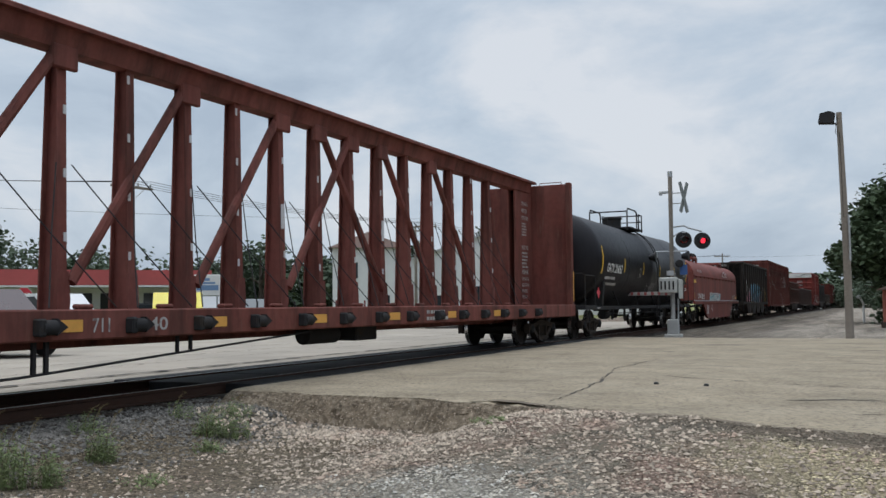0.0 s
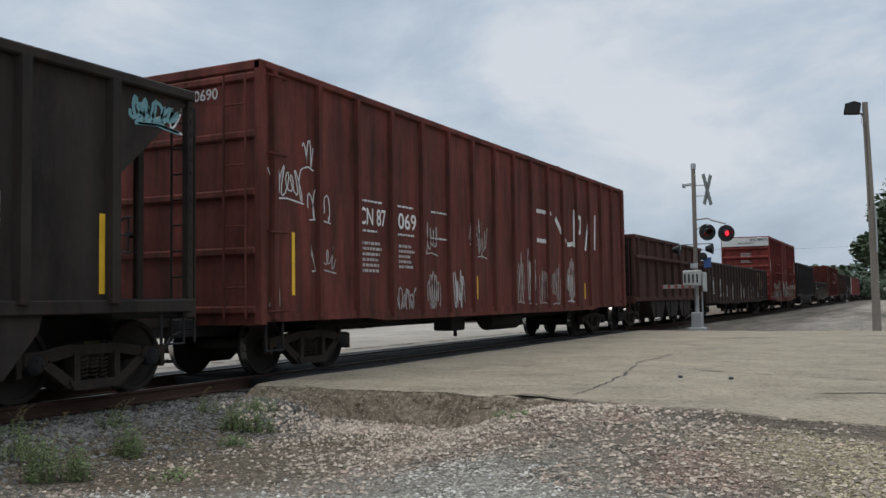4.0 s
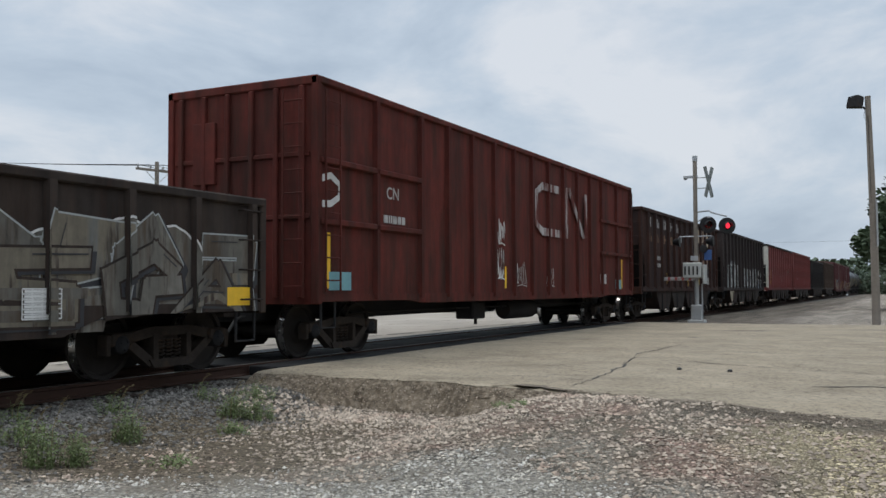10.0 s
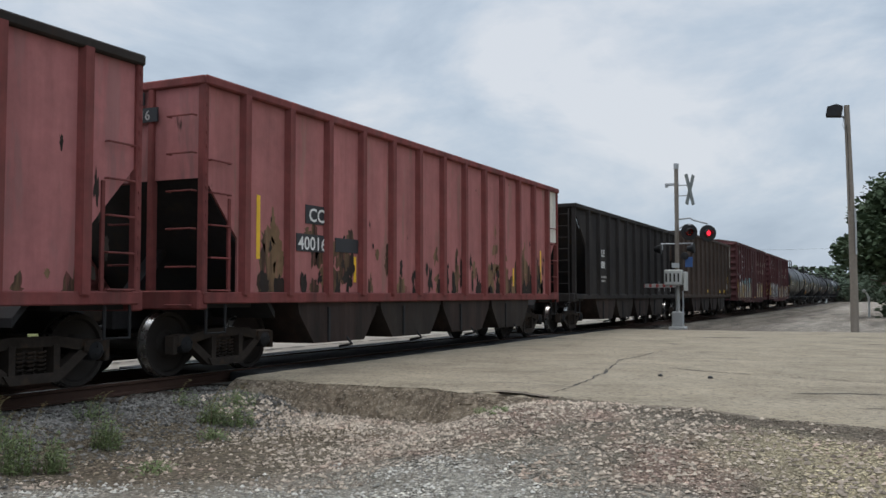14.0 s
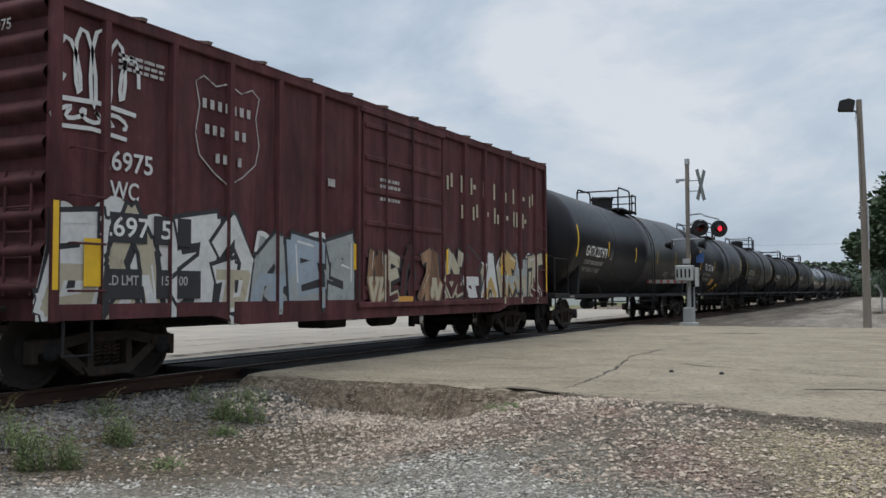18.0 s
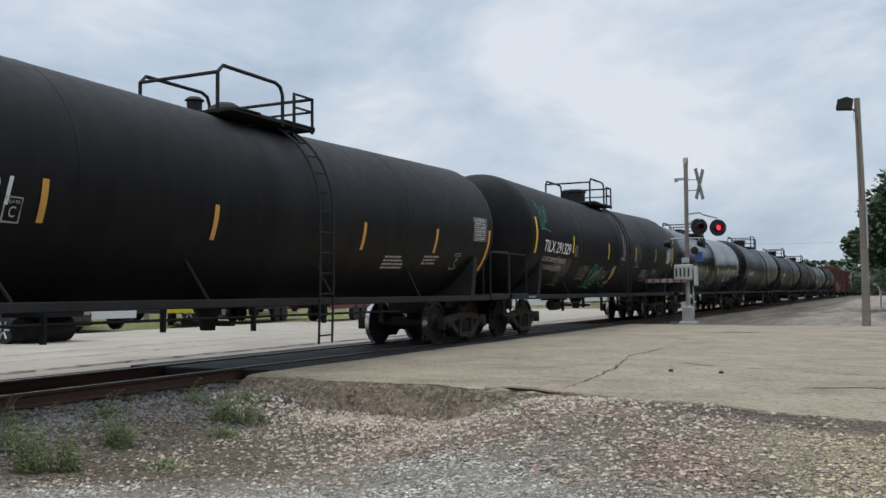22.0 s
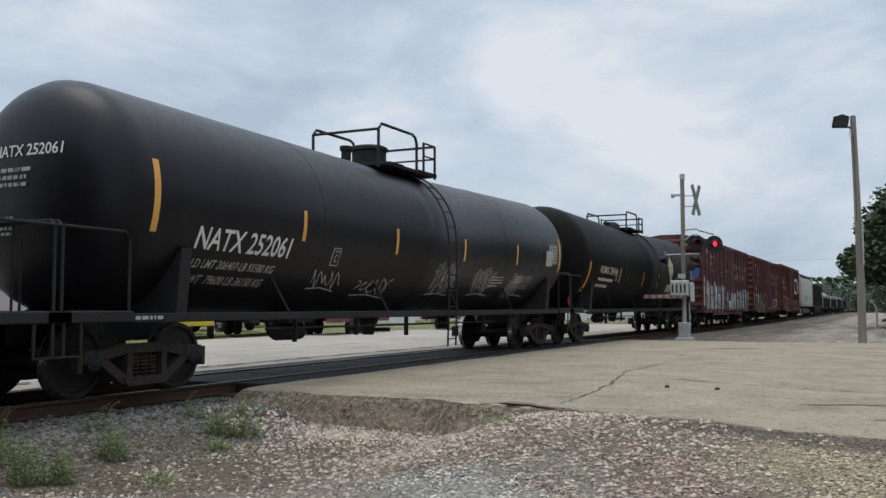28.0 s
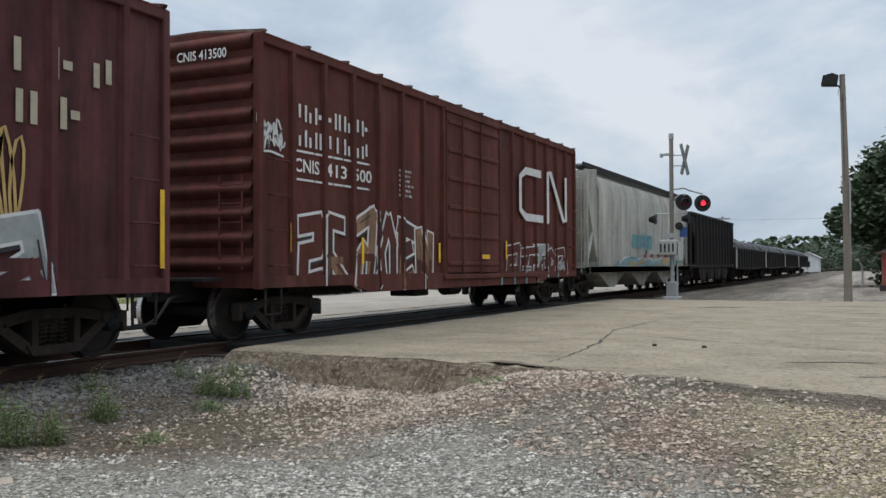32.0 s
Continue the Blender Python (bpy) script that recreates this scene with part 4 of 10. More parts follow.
# ---- crossing signal ----
def crossing_signal():
    ob = thing("crossing_signal", "silver railway crossing signal with red flashers and a raised gate arm", "crossing signal", m=pose(-7.05, 35.3, -0.1))
    part("foundation", Mesh().box(-0.3, 0.3, -0.3, 0.3, -0.3, 0.06, 0.03), M_CONCRETE, ob)
    part("base_casting", Mesh().box(-0.2, 0.2, -0.18, 0.18, 0.05, 0.62, 0.03), M_SILVER, ob)
    part("mast", Mesh().tube([(0, 0, 0.4), (0, 0, 2.2)], 0.085, 14), M_SILVER, ob)
    part("upper_mast", Mesh().tube([(0, 0, 2.2), (0.01, 0, 6.2)], 0.08, 14), M_WOODPOLE, ob, "weathered upper mast")
    part("mast_cap", Mesh().tube([(0.01, 0, 6.05), (0.01, 0, 6.26)], 0.095, 12), M_STEEL, ob)
    b = part("crossarm", Mesh().box(-0.42, 0.1, -0.05, 0.05, 5.42, 5.52, 0.01).box(-0.42, -0.3, -0.03, 0.03, 5.36, 5.44, 0.01), M_STEEL, ob)
    for s in (-1, 1):
        part("crossbuck_blade", Mesh().prism([(-0.085, 0.0), (0.085, 0.0), (0.085, 1.22), (-0.085, 1.22)], -0.012, 0.012, "y"), M_OLDBLADE, ob, "weathered grey crossbuck blade").matrix_basis = \
            pose(0.51, 0.03 * s, 5.24, 0, 0, 64) @ pose(0, 0, 0, 0, 21 * s, 0) @ pose(0, 0, -0.61)
    for z in (5.42, 5.02):
        part("crossbuck_bracket", Mesh().tube([(0, 0, z), (0.45, 0.02, z)], 0.02, 8), M_STEEL, ob)
    part("lamp_arm", Mesh().tube([(0, 0, 4.12), (0.5, 0.0, 4.16), (0.62, 0, 4.08), (1.15, 0, 3.92)], 0.035, 8).tube([(0, 0, 3.7), (0.3, 0, 3.9), (0.55, 0, 3.9)], 0.025, 8), M_STEEL, ob)
    for i, (x, z) in enumerate(((0.46, 3.63), (1.15, 3.56))):
        disc = part("flasher_background", Mesh().spin([(-0.02, 0.30), (0.0, 0.315), (0.02, 0.30)], (0, 0, 0), "y", 28), M_BLACK, ob, "round black flasher background")
        disc.matrix_basis = pose(x, 0.02, z, 0, 0, 24)
        part("hood", Mesh().tube([(0.0, 0.0, 0.10), (0.02, -0.30, 0.09)], 0.0, 3).add(*hood_shape()), M_BLACK, disc)
        part("lamp_case", Mesh().spin([(0.02, 0.16), (0.16, 0.15), (0.24, 0.08)], (0, 0, 0), "y", 18), M_BLACK, disc)
        part("lens", Mesh().spin([(-0.075, 0.0), (-0.06, 0.09), (-0.03, 0.145), (-0.02, 0.15)], (0, 0, 0), "y", 22), (M_LENS, M_LENS)[i], disc, "red glass lens")
        lit = part("lamp_drum", Mesh().spin([(-0.004, 0.10), (0.004, 0.10)], (0, 0, 0), "y", 18), [M_GLOW, M_BLACK], disc, "turning lamp disc, lit on one face", (0, -0.10, 0))
        for q in lit.data.polygons:
            q.material_index = 0 if q.center.y < 0 else 1
        FLASHERS.append((lit, i))
    for i, (x, z) in enumerate(((-0.62, 3.0), (0.62, 3.0))):
        part("side_flasher", Mesh().spin([(-0.24, 0.09), (-0.05, 0.16), (0.0, 0.20), (0.03, 0.20)], (x, 0, z), "x", 20), M_BLACK, ob, "dark side-facing flasher")
    part("side_arm", Mesh().tube([(-0.6, 0, 3.2), (0.6, 0, 3.2)], 0.025, 8).tube([(-0.55, 0, 3.2), (-0.55, 0, 2.98)], 0.02, 8).tube([(0.55, 0, 3.2), (0.55, 0, 2.98)], 0.02, 8), M_STEEL, ob)
    part("bell", Mesh().spin([(-0.1, 0.06), (-0.08, 0.14), (0.0, 0.15), (0.02, 0.03)], (0.30, -0.1, 2.72), "y", 18), M_BLACKSTEEL, ob)
    part("blue_sign", Mesh().box(0.30, 0.58, -0.03, -0.01, 2.3, 2.68, 0.004), M_BLUE, ob, "small blue notice plate")
    part("number_plate", Mesh().box(-0.18, 0.1, -0.14, -0.12, 2.28, 2.46, 0.004), M_STEEL, ob, "small grey plate")
    g = part("gate_mechanism", Mesh().box(-0.42, 0.25, -0.42, -0.1, 1.62, 2.2, 0.03).box(0.3, 0.38, -0.4, 0.1, 1.4, 2.12, 0.02), M_GATEBOX, ob, "chalky white gate machine box")
    for k in range(4):
        part("box_rib", Mesh().box(-0.36 + 0.15 * k, -0.30 + 0.15 * k, -0.44, -0.42, 1.74, 2.06, 0.006), M_BLACKSTEEL, g)
    arm = part("gate_arm", Mesh().box(-1.62, 0.0, -0.36, -0.33, 1.53, 1.67, 0.006), M_DIMWHITE, ob, "short white gate arm with red stripes")
    for k in range(6):
        part("red_stripe", Mesh().box(-1.52 + 0.26 * k, -1.42 + 0.26 * k, -0.366, -0.36, 1.54, 1.66), M_FADEDRED, arm)
    for a, b, z in ((-1.55, -1.5, 1.85), (-0.92, -0.88, 1.81)):
        part("arm_lamp", Mesh().box(a, b, -0.38, -0.3, 1.66, z, 0.01), M_BLACKSTEEL, ob)
    part("side_conduit", Mesh().tube([(0.2, 0, 0.1), (0.2, 0, 1.4)], 0.03, 8), M_STEEL, ob)
    return ob


def hood_shape():
    v, f = [], []
    n = 12
    for i in range(n + 1):
        a = math.pi * (0.0 + i / n)
        c, s = math.cos(a), math.sin(a)
        for r, y in ((0.155, -0.02), (0.165, -0.34), (0.150, -0.34), (0.14, -0.02)):
            drop = -0.05 if y < -0.1 else 0
            v.append((r * c, y, r * s + drop))
    for i in range(n):
        for k in range(4):
            a, b = i * 4 + k, i * 4 + (k + 1) % 4
            f.append((a, b, b + 4, a + 4))
    return v, f


FLASHERS = []
M_OLDBLADE = material("weathered_blade", (0.20, 0.215, 0.21), 0.75, var=0.3, fine=8, big=2, bump=0.05)
M_GATEBOX = material("chalky_white_casting", (0.46, 0.46, 0.43), 0.7, var=0.2, fine=9, big=2, bump=0.1, spots=(0.3, 0.27, 0.22), spot_at=0.66)
M_GLOW = material("lit_red_lamp", (0.6, 0.02, 0.03), 0.4, var=0.05, bump=0, emit=(1.0, 0.03, 0.06), glow=1.5)
M_BLUE = material("blue_plate", (0.05, 0.11, 0.28), 0.5, var=0.15, bump=0.02)
M_FADEDRED = material("faded_red_stripe", (0.33, 0.07, 0.06), 0.6, var=0.25, bump=0.02)
M_LENS = bpy.data.materials.new("red_lens_glass")
M_LENS.use_nodes = True
lens_p = M_LENS.node_tree.nodes["Principled BSDF"]
lens_p.inputs["Base Color"].default_value = (0.75, 0.03, 0.04, 1)
lens_p.inputs["Transmission Weight"].default_value = 0.9
lens_p.inputs["Roughness"].default_value = 0.25
crossing_signal()

# ---- the train: parts that all cars share ----
CARS = []


def side_frame_mesh():
    mb = Mesh()
    x0, x1 = -0.07, 0.07
    mb.prism([(-1.06, 0.56), (-0.72, 0.60), (-0.34, 0.66), (0.34, 0.66), (0.72, 0.60), (1.06, 0.56), (1.06, 0.43), (0.70, 0.47), (0.33, 0.54), (-0.33, 0.54), (-0.70, 0.47), (-1.06, 0.43)], x0, x1)
    for s in (-1, 1):
        mb.prism([(s * 0.72, 0.52), (s * 0.86, 0.48), (s * 0.40, 0.15), (s * 0.28, 0.22)], x0, x1)
        mb.prism([(s * 0.26, 0.56), (s * 0.35, 0.56), (s * 0.35, 0.2), (s * 0.26, 0.2)], x0 - .02, x1 + .02)
        mb.box(x0 - .03, x1 + .03, s * 0.89 - 0.17, s * 0.89 + 0.17, 0.44, 0.60, 0.02)
        mb.box(x0 - .01, x1 + .01, s * 1.09 - 0.04, s * 1.09 + 0.04, 0.32, 0.58, 0.01)
    mb.prism([(-0.42, 0.24), (0.42, 0.24), (0.34, 0.13), (-0.34, 0.13)], x0 - .03, x1 + .03)
    # dark plate added behind the springs to stop bright ground showing through the gaps
    mb.box(x0 - .06, x0 - .035, -.3, .3, .2, .56)
    return mb.mesh("side_frame", M_TRUCK)


def spring_mesh():
    pts = [(0.055 * math.cos(a * 1.05), 0.055 * math.sin(a * 1.05), 0.24 + 0.008 * a) for a in range(0, 32)]
    return Mesh().tube(pts, 0.014, 5).mesh("spring", M_TRUCK)


def wheelset_mesh():
    mb, tread = Mesh(), []
    for s in (-1, 1):
        c = s * 0.7175
        prof = [(c - s * .085, 0.30), (c - s * .085, 0.475), (c - s * .06, 0.480), (c - s * .045, 0.462), (c + s * .06, 0.452), (c + s * .068, 0.440), (c + s * .062, 0.395), (c + s * .02, 0.375), (c + s * .005, 0.20), (c + s * .055, 0.14), (c + s * .055, 0.09)]
        k = len(mb.f)
        mb.spin(prof, (0, 0, 0), "x", 32)
        tread += [(k + 32 * 3, k + 32 * 4)]
    axle = len(mb.f)
    mb.tube([(-0.72, 0, 0), (0.72, 0, 0)], 0.085, 12)
    mb.tube([(-1.06, 0, 0), (1.06, 0, 0)], 0.075, 12)
    cap = len(mb.f)
    for s in (-1, 1):
        mb.spin([(s * 0.90, 0.12), (s * 1.05, 0.125), (s * 1.10, 0.115), (s * 1.13, 0.085), (s * 1.145, 0.05)], (0, 0, 0), "x", 16)
        for j in range(3):
            a = 2.1 * j
            mb.tube([(s * 1.12, 0.055 * math.cos(a), 0.055 * math.sin(a)), (s * 1.155, 0.055 * math.cos(a), 0.055 * math.sin(a))], 0.016, 6)
    slots = [0] * len(mb.f)
    for a, b in tread:
        for i in range(a, b):
            slots[i] = 1
    for i in range(cap, len(mb.f)):
        slots[i] = 2
    return mb.mesh("wheelset", [M_WHEEL, M_TREAD, M_CAP], True, slots)


def coupler_mesh():
    mb = Mesh().box(-0.09, 0.09, -0.55, 0.25, 0.76, 0.94, 0.02)
    mb.prism([(-0.09, -0.55), (-0.18, -0.70), (-0.16, -0.92), (-0.02, -0.96), (-0.04, -0.80), (0.06, -0.74), (0.14, -0.86), (0.17, -0.72), (0.09, -0.55)], 0.70, 1.0, "z")
    return mb.mesh("coupler", M_TRUCK)


def hose_mesh():
    return Mesh().tube([(0.28, 0.1, 0.72), (0.30, -0.15, 0.66), (0.27, -0.36, 0.40), (0.20, -0.58, 0.27), (0.1, -0.80, 0.26)], 0.026, 8).mesh("air_hose", M_HOSE)


S_FRAME, S_SPRING, S_WHEELS, S_COUPLER, S_HOSE = side_frame_mesh(), spring_mesh(), wheelset_mesh(), coupler_mesh(), hose_mesh()
S_BOLSTER = Mesh().box(-1.0, 1.0, -0.2, 0.2, 0.36, 0.56, 0.02).box(-0.3, 0.3, -0.3, 0.3, 0.55, 0.72, 0.03).box(-0.9, 0.9, -0.62, -0.52, 0.3, 0.42, 0.01).box(-0.9, 0.9, 0.52, 0.62, 0.3, 0.42, 0.01).mesh("truck", M_TRUCK)
S_BRAKEWHEEL = Mesh().tube([(0.28 * math.cos(a * .3142), -0.06, 0.28 * math.sin(a * .3142)) for a in range(21)], 0.018, 6).tube([(-.28, -.06, 0), (.28, -.06, 0)], .014, 5).tube([(0, -.06, -.28), (0, -.06, .28)], .014, 5).spin([(-.08, .05), (.12, .05)], (0, 0, 0), "y", 10).mesh("brake_wheel", M_BLACKSTEEL)
WHEELS = []


def running_gear(car, ends, centres):
    """Two trucks, the couplers and their hoses."""
    for y in centres:
        t = part("truck", S_BOLSTER, None, car, loc=(0, y, 0))
        for s in (-1, 1):
            part("side_frame", S_FRAME, None, t, loc=(s * 1.0, 0, 0))
            for q in (-.15, 0, .15):
                part("spring", S_SPRING, None, t, loc=(s * 1.0, q, 0))
            w = part("wheelset", S_WHEELS, None, t, loc=(0, s * 0.89, 0.457))
            WHEELS.append((w, car))
    for s, y in zip((1, -1), ends):
        for m in (S_COUPLER, S_HOSE):
            ob = part(m.name.split(".")[0], m, None, car)
            ob.matrix_basis = pose(0, y, 0, 0, 0, 0 if s > 0 else 180)


def ladder(car, face, at, across, z0, z1, w=0.42, n=6, mat=None, name="ladder", stiles=True):
    """Rungs between two stiles, or single grab irons; face 'side' (at = x) or 'end' (at = y)."""
    put = (lambda a, z, d: (at + d, a, z)) if face == "side" else (lambda a, z, d: (a, at + d, z))
    out = 0.09 if face == "side" or at > 0 else -0.09
    if not stiles:
        for k in range(n):
            z = z0 + (z1 - z0) * k / max(1, n - 1)
            part("grab_iron", Mesh().tube([put(across - w / 2, z, 0), put(across - w / 2, z, out), put(across + w / 2, z, out), put(across + w / 2, z, 0)], 0.014, 6), mat or M_BLACKSTEEL, car)
        return None
    mb = Mesh()
    for a in (across - w / 2, across + w / 2):
        mb.tube([put(a, z0, out), put(a, z1, out)], 0.018, 6)
    for k in range(n):
        z = z0 + (z1 - z0) * (k + 0.5) / n
        mb.tube([put(across - w / 2, z, out), put(across + w / 2, z, out)], 0.013, 6)
    return part("ladder", mb, mat or M_BLACKSTEEL, car)


def stirrup(car, x, y, z, mat=None):
    return part("stirrup_step", Mesh().tube([(x, y - 0.2, z), (x, y - 0.2, z - 0.42), (x, y + 0.2, z - 0.42), (x, y + 0.2, z)], 0.022, 6), mat or M_BLACKSTEEL, car)


def tape(car, x, y, z, h, w=0.1, mat=None, tank=None):
    """A strip of reflective tape."""
    mb = Mesh()
    n = 7 if tank else 2
    for i in range(n):
        zz = z + h * i / (n - 1)
        xx = x + 0.005 if not tank else math.sqrt(max(0.01, tank[1] ** 2 - (zz - tank[0]) ** 2)) + 0.006
        mb.v += [(xx, y - w / 2, zz), (xx, y + w / 2, zz)]
    for i in range(n - 1):
        mb.f.append((2 * i, 2 * i + 1, 2 * i + 3, 2 * i + 2))
    return part("reflector_tape", mb, mat or M_YELLOW, car, smooth=bool(tank))


def squiggle(rnd, y, z, w, h, loops=5):
    """A line that turns like quick handwriting."""
    pts = []
    n = loops * 9
    p, q = rnd.uniform(0, 6), rnd.uniform(0, 6)
    k1, k2 = rnd.uniform(0.8, 1.3), rnd.uniform(1.7, 2.6)
    for i in range(n + 1):
        s = i / n
        a = s * loops * 2 * math.pi
        pts.append((y + w * (s * 0.86 + 0.07 * math.cos(a * k1 + p) + 0.07), z + h * (0.5 + 0.36 * math.sin(a + q) + 0.14 * math.sin(a * k2 * 0.37 + p))))
    return pts


def tag(car, y, z, w, h, x, mat=None, seed=0, loops=5, width=0.028, tank=None, n=1):
    """Spray-painted handwriting that cannot be read."""
    rnd = random.Random(seed)
    mb = Mesh()
    for k in range(n):
        mb.strip(squiggle(rnd, y + rnd.uniform(-.05, .05) * w * (k > 0), z + (rnd.uniform(-.2, .2) * h if k else 0), w * (1 if k == 0 else rnd.uniform(.5, 1)), h, loops), width, x, 0.006 + 0.0012 * k)
    a = z + h * 0.1
    mb.strip([(y + w * .1, a - .05), (y + w * .5, a - .02), (y + w * .95, a - .07)], width, x, 0.0095)
    if tank:
        mb.v = [(math.sqrt(max(0.01, tank[1] ** 2 - (c - tank[0]) ** 2)) + (p - x) + 0.004, b, c) for p, b, c in mb.v]
    return part("graffiti_tag", mb, mat or M_SPRAY, car, smooth=False)


def blob(rnd, y, z, w, h, n=14, jag=0.25):
    pts = []
    for i in range(n):
        a = 2 * math.pi * i / n
        r = 1 + rnd.uniform(-jag, jag)
        c, s = math.cos(a), math.sin(a)
        e = 0.55
        pts.append((y + w / 2 * r * math.copysign(abs(c) ** e, c), z + h / 2 * r * math.copysign(abs(s) ** e, s)))
    return pts


def flat_poly(pts, x):
    cy, cz = sum(p[0] for p in pts) / len(pts), sum(p[1] for p in pts) / len(pts)
    n = len(pts)
    return [(x, cy, cz)] + [(x, *p) for p in pts], [(0, i + 1, (i + 1) % n + 1) for i in range(n)]


# stroke skeletons of made-up letter forms, in a unit square
FORMS = (
    [[(0, .05), (.1, .7), (.5, 1), (.85, .55), (.6, .2), (.95, 0)]],
    [[(.95, .75), (.5, 1), (.05, .6), (.2, .1), (.7, .05), (.6, .5), (.95, .45)]],
    [[(.0, .9), (.4, .8), (.2, .3), (.6, .0), (.95, .4), (.6, .7), (1, 1)]],
    [[(.05, 1), (.2, .2), (.5, .5), (.8, 0), (.95, .8)]],
    [[(.0, .3), (.3, 0), (.45, .9), (.7, 1), (.75, .1), (1, .2)]],
    [[(0, .8), (.5, 1), (.35, .4), (.0, .1)], [(.6, .05), (.55, .7), (1, .95)]],
    [[(.1, 1), (.0, .4), (.35, 0), (.55, .55), (.3, .8)], [(.65, 1), (.8, .5), (.7, 0), (1, .1)]],
)


def rounded(pts):
    """A smooth line through the corners of a rough one."""
    out = []
    for i in range(len(pts) - 1):
        p0, p1, p2, p3 = (pts[max(0, min(len(pts) - 1, i + d))] for d in (-1, 0, 1, 2))
        for k in range(6):
            t = k / 6
            out.append(tuple(.5 * (2 * b + (c - a) * t + (2 * a - 5 * b + 4 * c - d) * t * t + (3 * b - a - 3 * c + d) * t ** 3) for a, b, c, d in zip(p0, p1, p2, p3)))
    return out + [pts[-1]]


def stroke(mb, pts, width, x, lift, rnd):
    """A thick painted stroke that swells and narrows, with slanted ends."""
    k, n = len(mb.v), len(pts)
    f = rnd.uniform(.12, .25)
    ph = rnd.uniform(0, 6)
    for i, (y, z) in enumerate(pts):
        (ya, za), (yb, zb) = pts[max(0, i - 1)], pts[min(n - 1, i + 1)]
        q = math.hypot(yb - ya, zb - za) or 1
        dy, dz = (yb - ya) / q, (zb - za) / q
        h = width / 2 * (1 + f * math.sin(ph + 5 * i / n))
        if i in (0, n - 1):
            y, z = y + dy * h * (.6 if i else -.6), z + dz * h * (.6 if i else -.6)
        for s in (1, -1):
            skew = s * h * .35 if i in (0, n - 1) else 0
            mb.v.append((x + lift + .0005 * i / n, y - s * dz * h + dy * skew, z + s * dy * h + dz * skew))
    for i in range(n - 1):
        c = k + 2 * i
        mb.f.append((c, c + 1, c + 3, c + 2))


SILLS, POSTS = {}, {}


def lowest(car, y, z):
    """Where a car's side ends above the ground, at y: paint cannot hang below it."""
    half, ends, middle = SILLS.get(car.name, (0, z, z))
    return max(z, ends if abs(y) > half - 2.9 else middle)


def draped(mb, car):
    """The same paint once more on the faces of the side posts that stand before the wall."""
    ys, hw, depth = POSTS.get(car.name, ((), 0, 0))
    y0, y1 = min(p[1] for p in mb.v), max(p[1] for p in mb.v)
    out = Mesh().add(mb.v, mb.f)
    for y in ys:
        if not y0 - hw < y < y1 + hw:
            continue
        bm = bmesh.new()
        near = [q for q in mb.f if min(mb.v[i][1] for i in q) < y + hw and max(mb.v[i][1] for i in q) > y - hw]
        vs = {}
        for q in near:
            for i in q:
                if i not in vs:
                    vs[i] = bm.verts.new((mb.v[i][0] + depth, *mb.v[i][1:]))
            try:
                bm.faces.new([vs[i] for i in q])
            except ValueError:
                pass
        for at, way in ((y - hw, -1), (y + hw, 1)):
            bmesh.ops.bisect_plane(bm, geom=bm.verts[:] + bm.edges[:] + bm.faces[:], plane_co=(0, at, 0), plane_no=(0, way, 0), clear_outer=True)
        bm.verts.index_update()
        out.add([v.co for v in bm.verts], [[v.index for v in f.verts] for f in bm.faces])
        bm.free()
    return out


# straight-edged letter skeletons that spell nothing, in a unit square
BLOCKS = (
    [[(.05, 0), (.15, 1), (.8, .95)], [(.1, .5), (.85, .1)]],
    [[(.0, 0), (.4, 1), (.9, 0)], [(.2, .4), (.75, .35)]],
    [[(.1, 0), (.05, 1)], [(.05, .95), (.85, .05)], [(.9, 1), (.85, 0)]],
    [[(.9, .9), (.15, 1), (.1, .05), (.85, 0), (.8, .45), (.5, .5)]],
    [[(.1, 1), (.15, 0), (.9, .1)], [(.12, .5), (.7, .6)], [(.1, 1), (.85, .9)]],
    [[(.9, .95), (.1, .9), (.2, .5), (.85, .45), (.8, .05), (.05, .1)]],
    [[(0, .95), (1, 1)], [(.5, 1), (.45, 0)], [(.2, .1), (.8, 0)]],
)


def bars(mb, lines, width, x, lift, shift=(0, 0)):
    """Thick straight strokes with slanted ends along broken lines."""
    j = 0
    for line in lines:
        for (ya, za), (yb, zb) in zip(line, line[1:]):
            q = math.hypot(yb - ya, zb - za) or 1
            dy, dz = (yb - ya) / q, (zb - za) / q
            h = width / 2
            e = h * .85
            j += 1
            pts = [(ya - dy * e * .7 - dz * h, za - dz * e * .7 + dy * h), (ya - dy * e + dz * h, za - dz * e - dy * h),
                   (yb + dy * e + dz * h, zb + dz * e - dy * h), (yb + dy * e * .7 - dz * h, zb + dz * e * .7 + dy * h)]
            mb.add([(x + lift + .0002 * j, u + shift[0], v + shift[1]) for u, v in pts], [(0, 1, 2, 3)])


